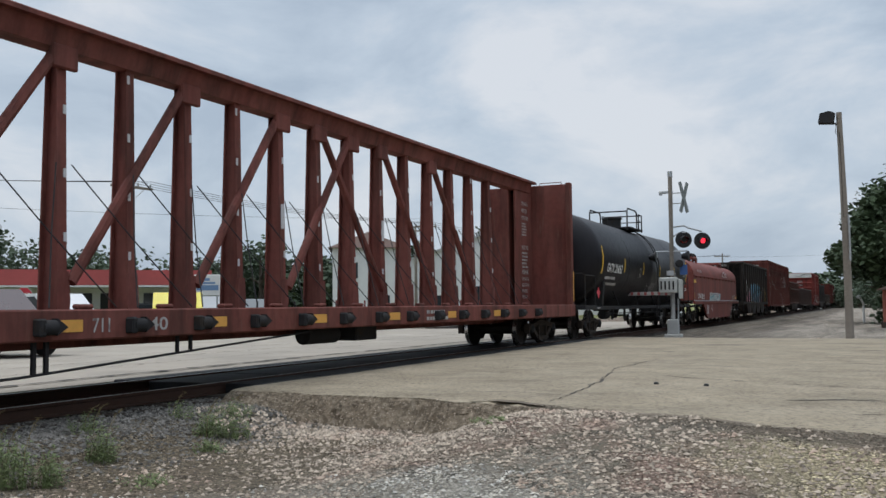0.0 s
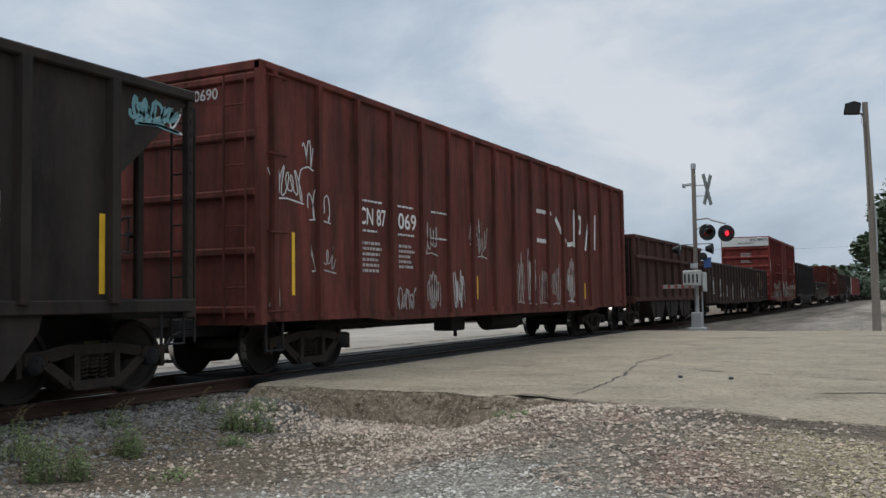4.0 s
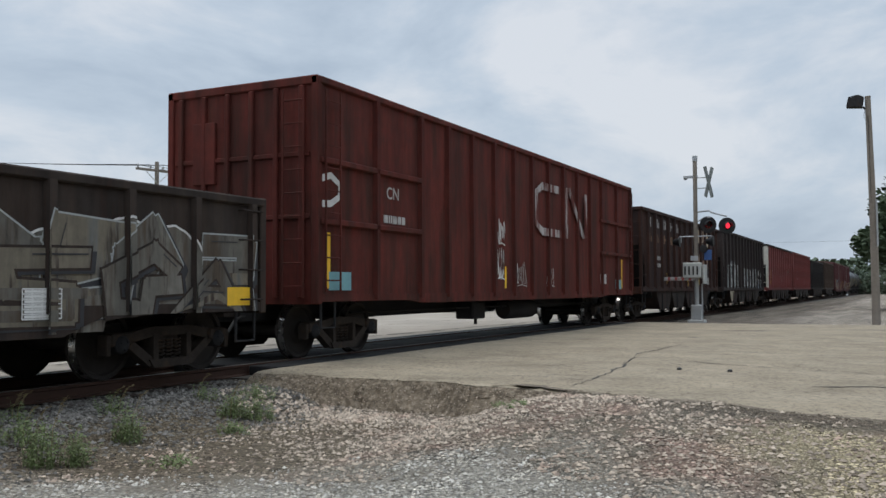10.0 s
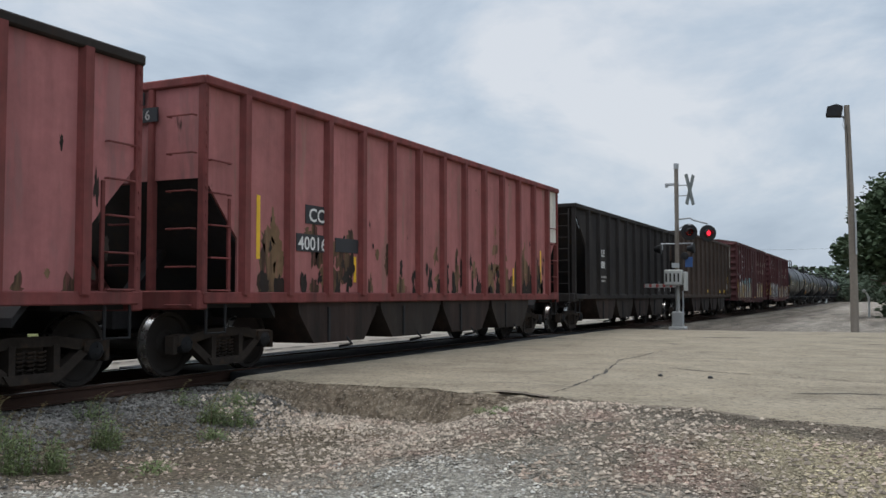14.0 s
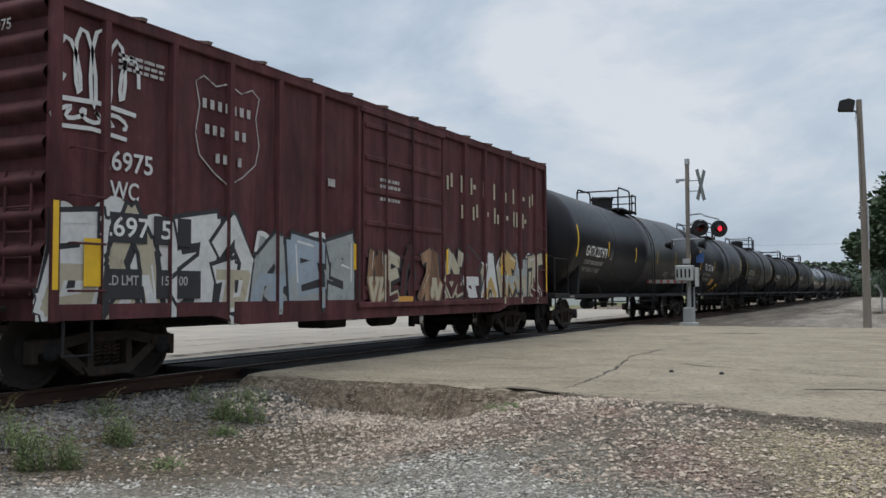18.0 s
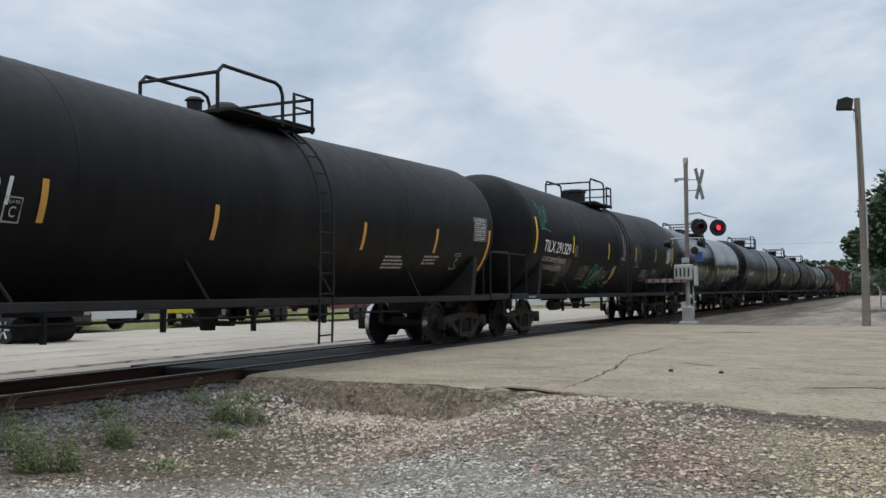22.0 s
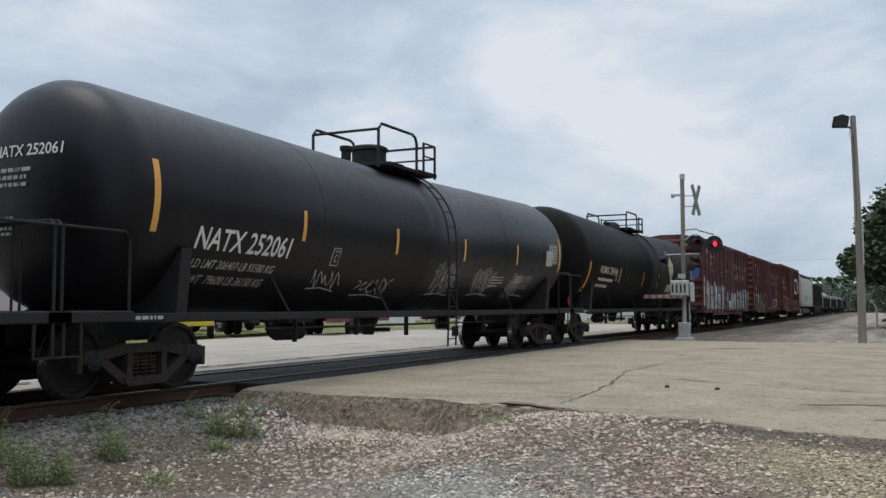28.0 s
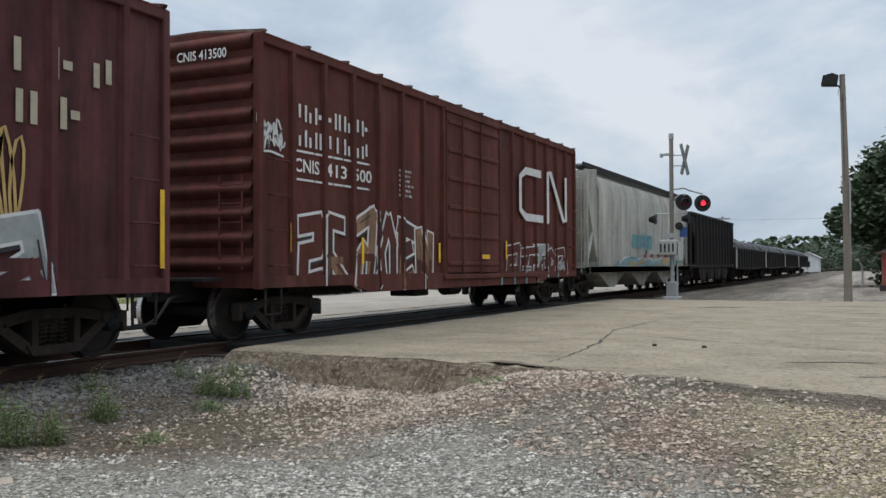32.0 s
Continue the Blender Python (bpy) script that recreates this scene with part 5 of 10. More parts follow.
def piece(car, y0, y1, z0, z1, x, fill, letters, line, seed=0, count=5, ground=True, soft=0.12, edge_w=0.04, peaks=0.3):
    """A large spray painting: a cloud of paint with a rim, block letters with shadows, outlines and two tones; it spells nothing."""
    rnd = random.Random(seed)
    H, W = z1 - z0, y1 - y0
    rim = M_SPRAY if line is not M_SPRAY else M_INK
    flip = [M_INK if line is not M_INK else M_SPRAY][0]

    def put(name, mb, mat):
        if not mb.f:
            return
        mb.v = [(a, min(y1 + .05, max(y0 - .05, b)), max(c, lowest(car, b, z0))) for a, b, c in mb.v]
        tagged(part(name, draped(mb, car), mat, car, smooth=False), kind="stuff")

    if ground:
        mb, top = Mesh(), []
        n = max(12, int(W / 0.05))
        humps = [(y0 + W * (k + rnd.uniform(.2, .8)) / (count * 1.3), H * rnd.uniform(.72 - peaks * .4, 1.0), W / count * rnd.uniform(.45, .8)) for k in range(int(count * 1.3))]
        for i in range(n + 1):
            y = y0 + W * i / n
            z = max([.45 * H] + [h * math.sqrt(max(0.0, 1 - ((y - c) / w) ** 2)) for c, h, w in humps])
            z = z0 + z * min(1.0, .35 + 9 * min(i, n - i) / n) + .02 * noise.noise(Vector((y * 9, seed, 3)))
            top.append((y, z))
            mb.v += [(x + 0.003, y, z0), (x + 0.003, y, z)]
        for i in range(n):
            mb.f.append((2 * i, 2 * i + 2, 2 * i + 3, 2 * i + 1))
        put("graffiti_ground", mb, fill)
        put("graffiti_rim", Mesh().strip(top, edge_w * 1.3, x, 0.0036), rim)
    w = W / count
    shadow, edge, shine, body, tone = Mesh(), Mesh(), Mesh(), {}, {}
    for k in range(count):
        lines = rnd.choice(BLOCKS if rnd.random() < .72 else FORMS)
        mirror = rnd.random() < .4
        lw, lh = w * rnd.uniform(1.0, 1.22), H * rnd.uniform(.78, .97)
        u0, v0 = y0 + w * k + (w - lw) / 2 + rnd.uniform(-.06, .06) * w, z0 + (H - lh) * rnd.uniform(0, .7)
        lean = rnd.uniform(-.12, .22) * lw
        sw = min(.30 * lw, .27 * lh) * rnd.uniform(.85, 1.15)
        m = letters[k % len(letters)]
        m = letters[0] if m is line else m
        second = letters[(k + 1) % len(letters)]
        e = 0.0045 * (k % 2)
        shape = []
        for skeleton in lines:
            jit = [((1 - a if mirror else a) + rnd.uniform(-.07, .07), b + rnd.uniform(-.06, .06)) for a, b in skeleton]
            shape.append([(u0 + sw / 2 + (lw - sw) * a + lean * b, v0 + sw / 2 + (lh - sw) * b) for a, b in jit])
        bars(shadow, shape, sw + edge_w, x, 0.0042, (.32 * sw, -.22 * sw))
        bars(edge, shape, sw + 2 * edge_w, x, 0.0058 + e)
        bars(body.setdefault(m.name, (m, Mesh()))[1], shape, sw, x, 0.0074 + e)
        low = [[(a, min(b, v0 + lh * .42)) for a, b in c] for c in shape if min(q[1] for q in c) < v0 + lh * .35]
        if second is not m and second is not line:
            bars(tone.setdefault(second.name, (second, Mesh()))[1], low, sw * .55, x, 0.0090 + e)
        for c in shape:
            if rnd.random() < .7:
                (ya, za), (yb, zb) = c[0], c[1]
                shine.strip([(ya + .2 * sw, za + .2 * sw), ((ya + yb) / 2 + .2 * sw, (za + zb) / 2 + .2 * sw), (ya + .7 * (yb - ya) + .2 * sw, za + .7 * (zb - za) + .2 * sw)], edge_w * .6, x, 0.0150)
    put("graffiti_shadow", shadow, M_INK if fill is not M_INK else line)
    put("graffiti_outline", edge, line)
    for m, mb in body.values():
        put("graffiti_shape", mb, m)
    for m, mb in tone.values():
        put("graffiti_tone", mb, m)
    put("graffiti_stroke", shine, flip)


def torn(pts, seed, amount=.03, drip=.22):
    """An outline whose edges are torn, with runs hanging from its lower sides."""
    out = []
    for (a, b), (c, d) in zip(pts, pts[1:] + pts[:1]):
        n = max(2, int(math.hypot(c - a, d - b) / .035))
        for i in range(n):
            u, v = a + (c - a) * i / n, b + (d - b) * i / n
            out.append((u + amount * noise.noise(Vector((v * 7, u * 3, seed))), v + amount * noise.noise(Vector((u * 6, v * 3, seed + 5)))
                        - (drip * max(0, noise.noise(Vector((u * 11, seed, 2))) - .08) if c < a and abs(d - b) < abs(c - a) else 0)))
    return out


def torn_patch(car, pts, x, mat, seed, label=""):
    out = torn(list(pts), seed)
    return part("letter_patch", Mesh().add([(x, u, v) for u, v in out], [tuple(range(len(out)))]), mat, car, label, smooth=False)


SCABS = []
for k in range(14):
    q = random.Random(900 + k)
    pts = []
    for i in range(18):
        a = 2 * math.pi * i / 18
        r = .5 * (.62 + .55 * noise.noise(Vector((math.cos(a) * 1.3, math.sin(a) * 1.3, 3.1 * k))) + .45 * noise.noise(Vector((math.cos(a) * 3.4, math.sin(a) * 3.4, 1.7 * k))) + q.uniform(-.05, .05))
        r = max(.12, r)
        pts.append((r * math.cos(a), r * math.sin(a) * (1 + .5 * (k % 3 == 0))))
    SCABS.append(pts)


def scabs(car, y0, y1, z0, z1, x, mat, seed, count, size=.26, name="rust_scab", tall=1.0):
    """Uneven scabs of rust, larger and closer together towards the sill."""
    q = random.Random(seed)
    for k in range(count):
        f = q.random() ** 2.0
        w = size * q.uniform(.5, 1.5) * (1.15 - .75 * f)
        hh = w * q.uniform(.8, 1.6) * tall
        u, v = q.uniform(y0 + w / 2, y1 - w / 2), z0 + .02 + (z1 - z0) * f
        flip = q.choice((-1, 1))
        pts = [(min(y1, max(y0, u + flip * w * a)), max(z0, v + hh * b)) for a, b in q.choice(SCABS)]
        mb = Mesh().add(*flat_poly(pts, x + .0006 * (k % 6)))
        part(name, mb, mat, car, smooth=False)


def name_blocks(car, text, y, z, h, x, mat, pitch=None, tank=None, w=None):
    """A company name, as plain block shapes, one for each letter."""
    mb = Mesh()
    pitch = pitch or h * 0.85
    b = w or pitch * 0.6
    t = b * 0.33
    forms = (((0, t, 0, h), (b - t, b, 0, h)), ((0, t, 0, h), (b - t, b, 0, h * .62)), ((b * .3, b * .3 + t, 0, h),), ((0, t, 0, h), (t * 1.6, b, h * .36, h * .64)), ((0, t, 0, h * .8), (b - t, b, h * .2, h)))
    for i, ch in enumerate(text):
        if ch == " ":
            continue
        a = y + i * pitch
        for c, d, e, f in forms[(ord(ch) * 7 + i) % len(forms)]:
            mb.add([(x + .006, a + c, z + e), (x + .006, a + d, z + e), (x + .006, a + d, z + f), (x + .006, a + c, z + f)], [(0, 1, 2, 3)])
    return tagged(part("painted_name", mb, mat, car, smooth=False), kind="stuff")


def emblem(car, y, z, w, h, x, mat, width=0.14):
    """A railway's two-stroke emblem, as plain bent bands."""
    mb = Mesh()
    mb.strip([(y + w * .42, z + h * .93), (y + w * .12, z + h * .93), (y + .02 * w, z + h * .80), (y + .02 * w, z + h * .2), (y + w * .12, z + h * .07), (y + w * .46, z + h * .07)], width, x, 0.006)
    mb.strip([(y + w * .56, z), (y + w * .56, z + h), (y + w * .62, z + h), (y + w * .9, z + h * .1), (y + w * .96, z + h * .1), (y + w * .96, z + h)], width, x, 0.0075)
    return part("emblem", mb, mat, car, smooth=False)


def shield(car, y, z, w, h, x, mat):
    """A railway's shield emblem as an outline, with bars for its words."""
    out = [(-.5, .93), (-.38, 1.0), (-.2, .93), (0, .99), (.2, .93), (.38, 1.0), (.5, .93), (.44, .72), (.5, .45), (.44, .25), (.22, .10), (0, 0), (-.22, .10), (-.44, .25), (-.5, .45), (-.44, .72), (-.5, .93), (-.45, .96)]
    mb = Mesh().strip([(y + a * w, z + b * h) for a, b in out], 0.02, x, 0.006)
    for k, (a, b, c) in enumerate(((-.4, .4, .70), (-.36, .38, .46), (-.2, .22, .2))):
        q = a
        while q < b - .05:
            d = 0.06
            mb.add([(x + .007, y + q * w, z + (c) * h), (x + .007, y + (q + d) * w, z + c * h), (x + .007, y + (q + d) * w, z + (c + .09) * h), (x + .007, y + q * w, z + (c + .09) * h)], [(0, 1, 2, 3)])
            q += 0.115
    return part("shield_emblem", mb, mat, car, smooth=False)


def data_table(car, y, z, w, h, x, tank=None, mat=None):
    """A stencilled table: a frame and rows of bars."""
    mb = Mesh()
    rows = 6
    for i in range(rows + 1):
        mb.strip([(y, z + h * i / rows), (y + w * .5, z + h * i / rows), (y + w, z + h * i / rows)], 0.014, x, 0.006)
    for i in range(5):
        mb.strip([(y + w * i / 4, z), (y + w * i / 4, z + h * .5), (y + w * i / 4, z + h)], 0.014, x, 0.0065)
    for i in range(rows):
        mb.strip([(y + .05 * w, z + h * (i + .5) / rows), (y + w * .4, z + h * (i + .5) / rows), (y + w * .9, z + h * (i + .5) / rows)], 0.03, x, 0.007)
    if tank:
        mb.v = [(math.sqrt(max(0.01, tank[1] ** 2 - (c - tank[0]) ** 2)) + 0.007 + (a - x - .006), b, c) for a, b, c in mb.v]
    return tagged(part("data_table", mb, mat or M_DIMWHITE, car, smooth=False), kind="stuff")


def start_car(name, label, lead, trail, group="cars of the freight train"):
    car = thing(name, label, "freight car", group)
    c = (lead + trail) / 2
    CARS.append((car, c))
    return car, (trail - lead) / 2


# ---- tank cars ----
def tank_car(lead, trail, label, mat, mark="", sub=2, r=1.58, zc=2.61, stripes=5, tape_mat=None, dome="manway", cage="tall", end_mark=True,
             extras=(), mark_y=0.8, mark_z=-.42, mark_w=2.15, mark_h=0.31, seed=0, sub_text=("", ""), inner=None, tape_z=-.5, inner_z=-.36, mark_mat=None, top_y=0.12, dip=0.14):
    """lead and trail: where the outer tapes stand; the heads bulge beyond them."""
    car, half = start_car("tank_car", label, lead, trail)
    L = half + 0.42
    straight = half + 0.08
    tk = (zc, r)
    prof = []
    for i in range(9):
        a = math.pi / 2 * i / 8
        prof.append((-straight - 0.70 * math.cos(a) ** .833, r * math.sin(a) ** .833))
    prof[0] = (-straight - 0.70, 0.02)
    prof += [(-straight * .5, r), (-0.30, r), (-0.26, r + .012), (0.26, r + .012), (0.30, r), (straight * .5, r)]
    prof += [(-a, b) for a, b in prof[8::-1]]
    part("tank_shell", Mesh().spin(prof, (0, 0, zc), "y", 56), mat, car)
    for k in (-0.5, 0.5):
        part("weld_seam", Mesh().spin([(straight * k - .02, r + .001), (straight * k - .01, r + .006), (straight * k + .01, r + .006), (straight * k + .02, r + .001)], (0, 0, zc), "y", 48, True), mat, car)
    end = half + 1.55
    # side sills, end platforms and their rails
    for s in (-1, 1):
        part("side_sill", Mesh().box(s * 1.36 - .05, s * 1.36 + .05, -half - .3, half + .3, 0.93, 1.05, 0.012), M_BLACKSTEEL, car)
        stub = part("end_platform", Mesh().box(-1.45, 1.45, s * (half + .25), s * end, 0.94, 1.08, 0.015).box(-0.25, 0.25, s * (half - 1.6), s * (end + .1), 0.66, 0.95, 0.02) if s > 0 else
                    Mesh().box(-1.45, 1.45, -end, -(half + .25), 0.94, 1.08, 0.015).box(-0.25, 0.25, -(end + .1), -(half - 1.6), 0.66, 0.95, 0.02), M_BLACKSTEEL, car)
        y = s * (end - .12)
        part("end_handrail", Mesh().tube([(-1.4, y, 1.05), (-1.4, y, 2.02), (-1.33, y, 2.1), (1.33, y, 2.1), (1.4, y, 2.02), (1.4, y, 1.05)], 0.02, 7).tube([(0.72, y, 1.05), (0.72, y, 2.1)], .016, 6).tube([(-0.72, y, 1.05), (-.72, y, 2.1)], .016, 6), M_BLACKSTEEL, stub)
        for x in (-1.4, 1.4):
            part("corner_handhold", Mesh().tube([(x, s * (half + .3), 1.0), (x, s * (half + .3), 1.95), (x, s * (half + .38), 2.05), (x, y, 2.05)], .02, 7), M_BLACKSTEEL, stub)
        saddle = Mesh().prism([(-1.38, 1.0), (1.38, 1.0), (1.46, 1.9), (1.2, 1.62), (0.6, 1.18), (0, 1.06), (-0.6, 1.18), (-1.2, 1.62), (-1.46, 1.9)], s * (half - .75), s * (half - .55), "y")
        part("saddle", saddle, M_BLACKSTEEL, car)
        for x in (1.42, -1.42):
            stirrup(car, x, s * (end - .3), 0.98)
        part("draft_sill_box", Mesh().box(-0.5, 0.5, s * (half - 0.2), s * (half + .25), 0.74, 1.1, .02) if s > 0 else Mesh().box(-0.5, 0.5, -(half + .25), -(half - .2), 0.74, 1.1, .02), M_BLACKSTEEL, car)
    for k in range(4):
        y = -half + 2 * half * (k + 1) / 5
        for s in (-1, 1):
            part("sill_brace", Mesh().tube([(s * 1.36, y, 1.02), (s * 1.22, y - .35, 1.62)], .022, 6), M_BLACKSTEEL, car)
    # valves and piping below
    part("bottom_outlet", Mesh().spin([(0.55, .12), (0.72, .14), (0.86, .22), (1.1, .25)], (0, 0, 0), "z", 14).box(-.5, .5, -.05, .05, .62, .7), M_BLACKSTEEL, car)
    part("brake_cylinder", Mesh().spin([(-.4, .14), (-.35, .16), (.3, .16), (.36, .1)], (0.5, -half * .45, .72), "y", 14).box(.2, .8, -half * .45 - .4, -half * .45 + .3, .86, .95).tube([(.9, -half * .6, .78), (.9, half * .6, .76)], .02, 6), M_BLACKSTEEL, car)
    for q in range(5):
        part("pipe_hanger", Mesh().box(.86, .94, -half * .5 + q * half * .25 - .02, -half * .5 + q * half * .25 + .02, .55 + .06 * (q % 2), .95), M_BLACKSTEEL, car)
    # dome, platform and ladder
    top = zc + r
    d = top_y
    plat = part("top_platform", Mesh().box(-0.62, 0.95, d - 0.9, d - .3, top - .04, top + .02, .008).box(-0.62, 0.95, d + .3, d + 1.2, top - .04, top + .02, .008).box(.45, .95, d - 1.0, d + 1.2, top - .06, top - .0, .008), M_BLACKSTEEL, car, "black grated walkway")
    if dome == "manway":
        part("manway", Mesh().spin([(top - .1, .36), (top + .38, .36), (top + .40, .40), (top + .46, .40), (top + .50, .33), (top + .52, .05)], (0, d - .1, 0), "z", 24), M_BLACKSTEEL, car)
        part("valve", Mesh().spin([(top, .10), (top + .3, .10), (top + .32, .13), (top + .4, .13)], (-.1, d - .85, 0), "z", 12), M_BLACKSTEEL, car)
    else:
        part("manway_dome", Mesh().spin([(top - .08, .34), (top + .12, .33), (top + .24, .26), (top + .31, .14), (top + .33, .02)], (0, d, 0), "z", 22), M_BLACKSTEEL, car)
        part("valve", Mesh().spin([(top - .05, .12), (top + .2, .12), (top + .22, .16), (top + .27, .1)], (0, d - .75, 0), "z", 12), M_BLACKSTEEL, car)
    part("hatch_box", Mesh().box(-.3, .25, d + .55, d + 1.0, top - .02, top + .14, .02), M_BLACKSTEEL, car)
    h = 0.72 if cage == "tall" else 0.58
    for x in (-.6, .92):
        a, b = d - 1.3, d + 0.3
        part("safety_rail", Mesh().tube([(x, a, top - .15), (x, a, top + h - .12), (x, a + .12, top + h), (x, b - .2, top + h), (x, b - .06, top + h - .05), (x, b, top + h - .18), (x, b, top - .1)], .03, 7), M_BLACKSTEEL, plat)
        part("safety_rail", Mesh().tube([(x, d + .62, top - .1), (x, d + .62, top + h * .86), (x, d + 1.15, top + h * .86), (x, d + 1.15, top - .1)], .028, 7).tube([(x, d + .62, top + h * .48), (x, d + 1.15, top + h * .48)], .02, 6), M_BLACKSTEEL, plat)
    part("cross_rail", Mesh().tube([(-.6, d - 1.3, top + h - .12), (.92, d - 1.3, top + h - .12)], .028, 7), M_BLACKSTEEL, plat)
    part("cross_rail", Mesh().tube([(-.6, d + 1.15, top + h * .86), (.92, d + 1.15, top + h * .86)], .028, 7).tube([(-.6, d + 1.15, top + h * .48), (.92, d + 1.15, top + h * .48)], .02, 6), M_BLACKSTEEL, plat)
    ld = Mesh()
    for y in (d + .36, d + .74):
        pts = []
        for i in range(9):
            a = radians(28 + 62 * i / 8)
            pts.append(((r + .09) * math.sin(a), y, zc + (r + .09) * math.cos(a)))
        pts += [(r + .09, y, 1.4), (r + .06, y, 0.45)]
        ld.tube(pts, .02, 6)
    for i in range(12):
        if i < 6:
            a = radians(32 + 58 * i / 5)
            p = ((r + .09) * math.sin(a), zc + (r + .09) * math.cos(a))
        else:
            p = (r + .08, zc - .33 * (i - 5))
        ld.tube([(p[0], d + .36, p[1]), (p[0], d + .74, p[1])], .014, 5)
    part("side_ladder", ld, M_BLACKSTEEL, car)
    # paint marks
    tm = tape_mat or M_YELLOW
    for s in (-1, 1):
        tape(car, 0, s * half, zc + tape_z, .92, .11, tm, tk)
    for y in inner or [2 * half * (i + 1) / stripes for i in range(stripes - 1)]:
        tape(car, 0, y - half, zc + inner_z, .48, .09, tm, tk)
    if mark:
        y = -half + mark_y
        lettering(car, mark, y, zc + mark_z, mark_h, r, tank=tk, width=mark_w, slant=.12, **({"mat": mark_mat} if mark_mat else {}))
        for k, tx in enumerate(sub_text):
            if tx:
                lettering(car, tx, y + .08 - .1 * k, zc + mark_z - .25 - .21 * k, .12, r, tank=tk, width=1.85, slant=.15, mat=M_DIMWHITE)
            elif k < sub:
                small_print(car, y, zc + mark_z - .24 - .2 * k, 1.7, 1, r, row_h=.09, tank=tk, seed=seed + k)
        if end_mark:
            before = set(car.children)
            lettering(car, mark, -.52, zc + .45, .15, -straight, face="end", mat=M_WHITE)
            small_print(car, -.5, zc + .25, .8, 3, -straight, row_h=.05, face="end", seed=seed)
            small_print(car, -.45, zc - .35, .5, 4, -straight, row_h=.035, face="end", seed=seed + 9)
            for ob in set(car.children) - before:
                for q in ob.data.vertices:
                    rho = min(1.0, math.hypot(q.co.x, q.co.z - zc) / r)
                    q.co.y = -straight - .70 * (1 - rho ** 2.4) ** (1 / 2.4) - .014
    small_print(car, half * .42, zc - .7, .85, 4, r, row_h=.035, tank=tk, seed=seed + 5)
    small_print(car, half * .62, zc - .68, .7, 3, r, row_h=.035, tank=tk, seed=seed + 6)
    small_print(car, -half - .2, .97, .55, 1, 1.412, row_h=.045, seed=seed + 8)
    data_table(car, half - .85, zc - .28, .7, .5, r, tk)
    running_gear(car, (-end, end), (-half + .36, half - .36))
    for f in extras:
        f(car, half, r, tk)
    # the shell sags a little towards its middle, so that it drains
    for ob in car.children:
        kind = ob.name.split(".")[0]
        if kind in SHELL_PARTS and not (kind == "small_print" and ob.data.vertices[0].co.z < 1.2):
            for q in ob.data.vertices:
                q.co.z -= dip * max(0.0, 1 - max(0.0, abs(q.co.y) - .26) / straight)
            ob.data.update()
        elif kind in TOP_PARTS:
            ob.location.z -= dip
    return car


SHELL_PARTS = ("tank_shell", "weld_seam", "lettering", "small_print", "data_table", "plate_mark", "graffiti_tag", "notice_panel", "emblem", "reflector_tape", "side_ladder")
TOP_PARTS = ("top_platform", "manway", "manway_dome", "valve", "hatch_box")


def gear_sign(y, w=.9, h=.3, z=-1.0, mat=None):
    def f(car, half, r, tk):
        mb = Mesh()
        zs = [tk[0] + z + h * i / 4 for i in range(5)]
        for q in zs:
            xx = math.sqrt(tk[1] ** 2 - (q - tk[0]) ** 2) + .006
            mb.v += [(xx, y * half, q), (xx, y * half + w, q)]
        for i in range(4):
            mb.f.append((2 * i, 2 * i + 1, 2 * i + 3, 2 * i + 2))
        part("notice_panel", mb, mat or M_ORANGE, car, "yellow notice panel")
    return f


def tank_tag(y, z, w, h, mat=None, seed=0, loops=5, width=.025, n=2):
    return lambda car, half, r, tk: tag(car, y * half, tk[0] + z, w, h, r, mat, seed, loops, width, tk, n)


def plate_box(y, z=-.45, s=.32):
    """A small framed square."""
    def f(car, half, r, tk):
        mb = Mesh()
        a, b = y * half, tk[0] + z
        mb.strip([(a, b), (a + s * .8, b), (a + s * .8, b + s), (a, b + s), (a, b), (a + .05, b)], .022, r, .007)
        mb.v = [(math.sqrt(tk[1] ** 2 - (c - tk[0]) ** 2) + .007, y2, c) for x2, y2, c in mb.v]
        part("plate_mark", mb, M_DIMWHITE, car, smooth=False)
        lettering(car, "PLATE", a + .06 * s, b + .76 * s, .13 * s, r, M_DIMWHITE, .64 * s, tank=tk)
        lettering(car, "C", a + .22 * s, b + .2 * s, .46 * s, r, M_DIMWHITE, .34 * s, tank=tk)
    return f


def placard(y=-1.0, z=1.62, dx=1.46):
    def f(car, half, r, tk):
        mb = Mesh().prism([(0, -.19), (.19, 0), (0, .19), (-.19, 0)], 0, .012)
        part("hazard_placard", mb, M_PLACARD, car, "red diamond placard", (dx, y * (half + .45), z))
    return f


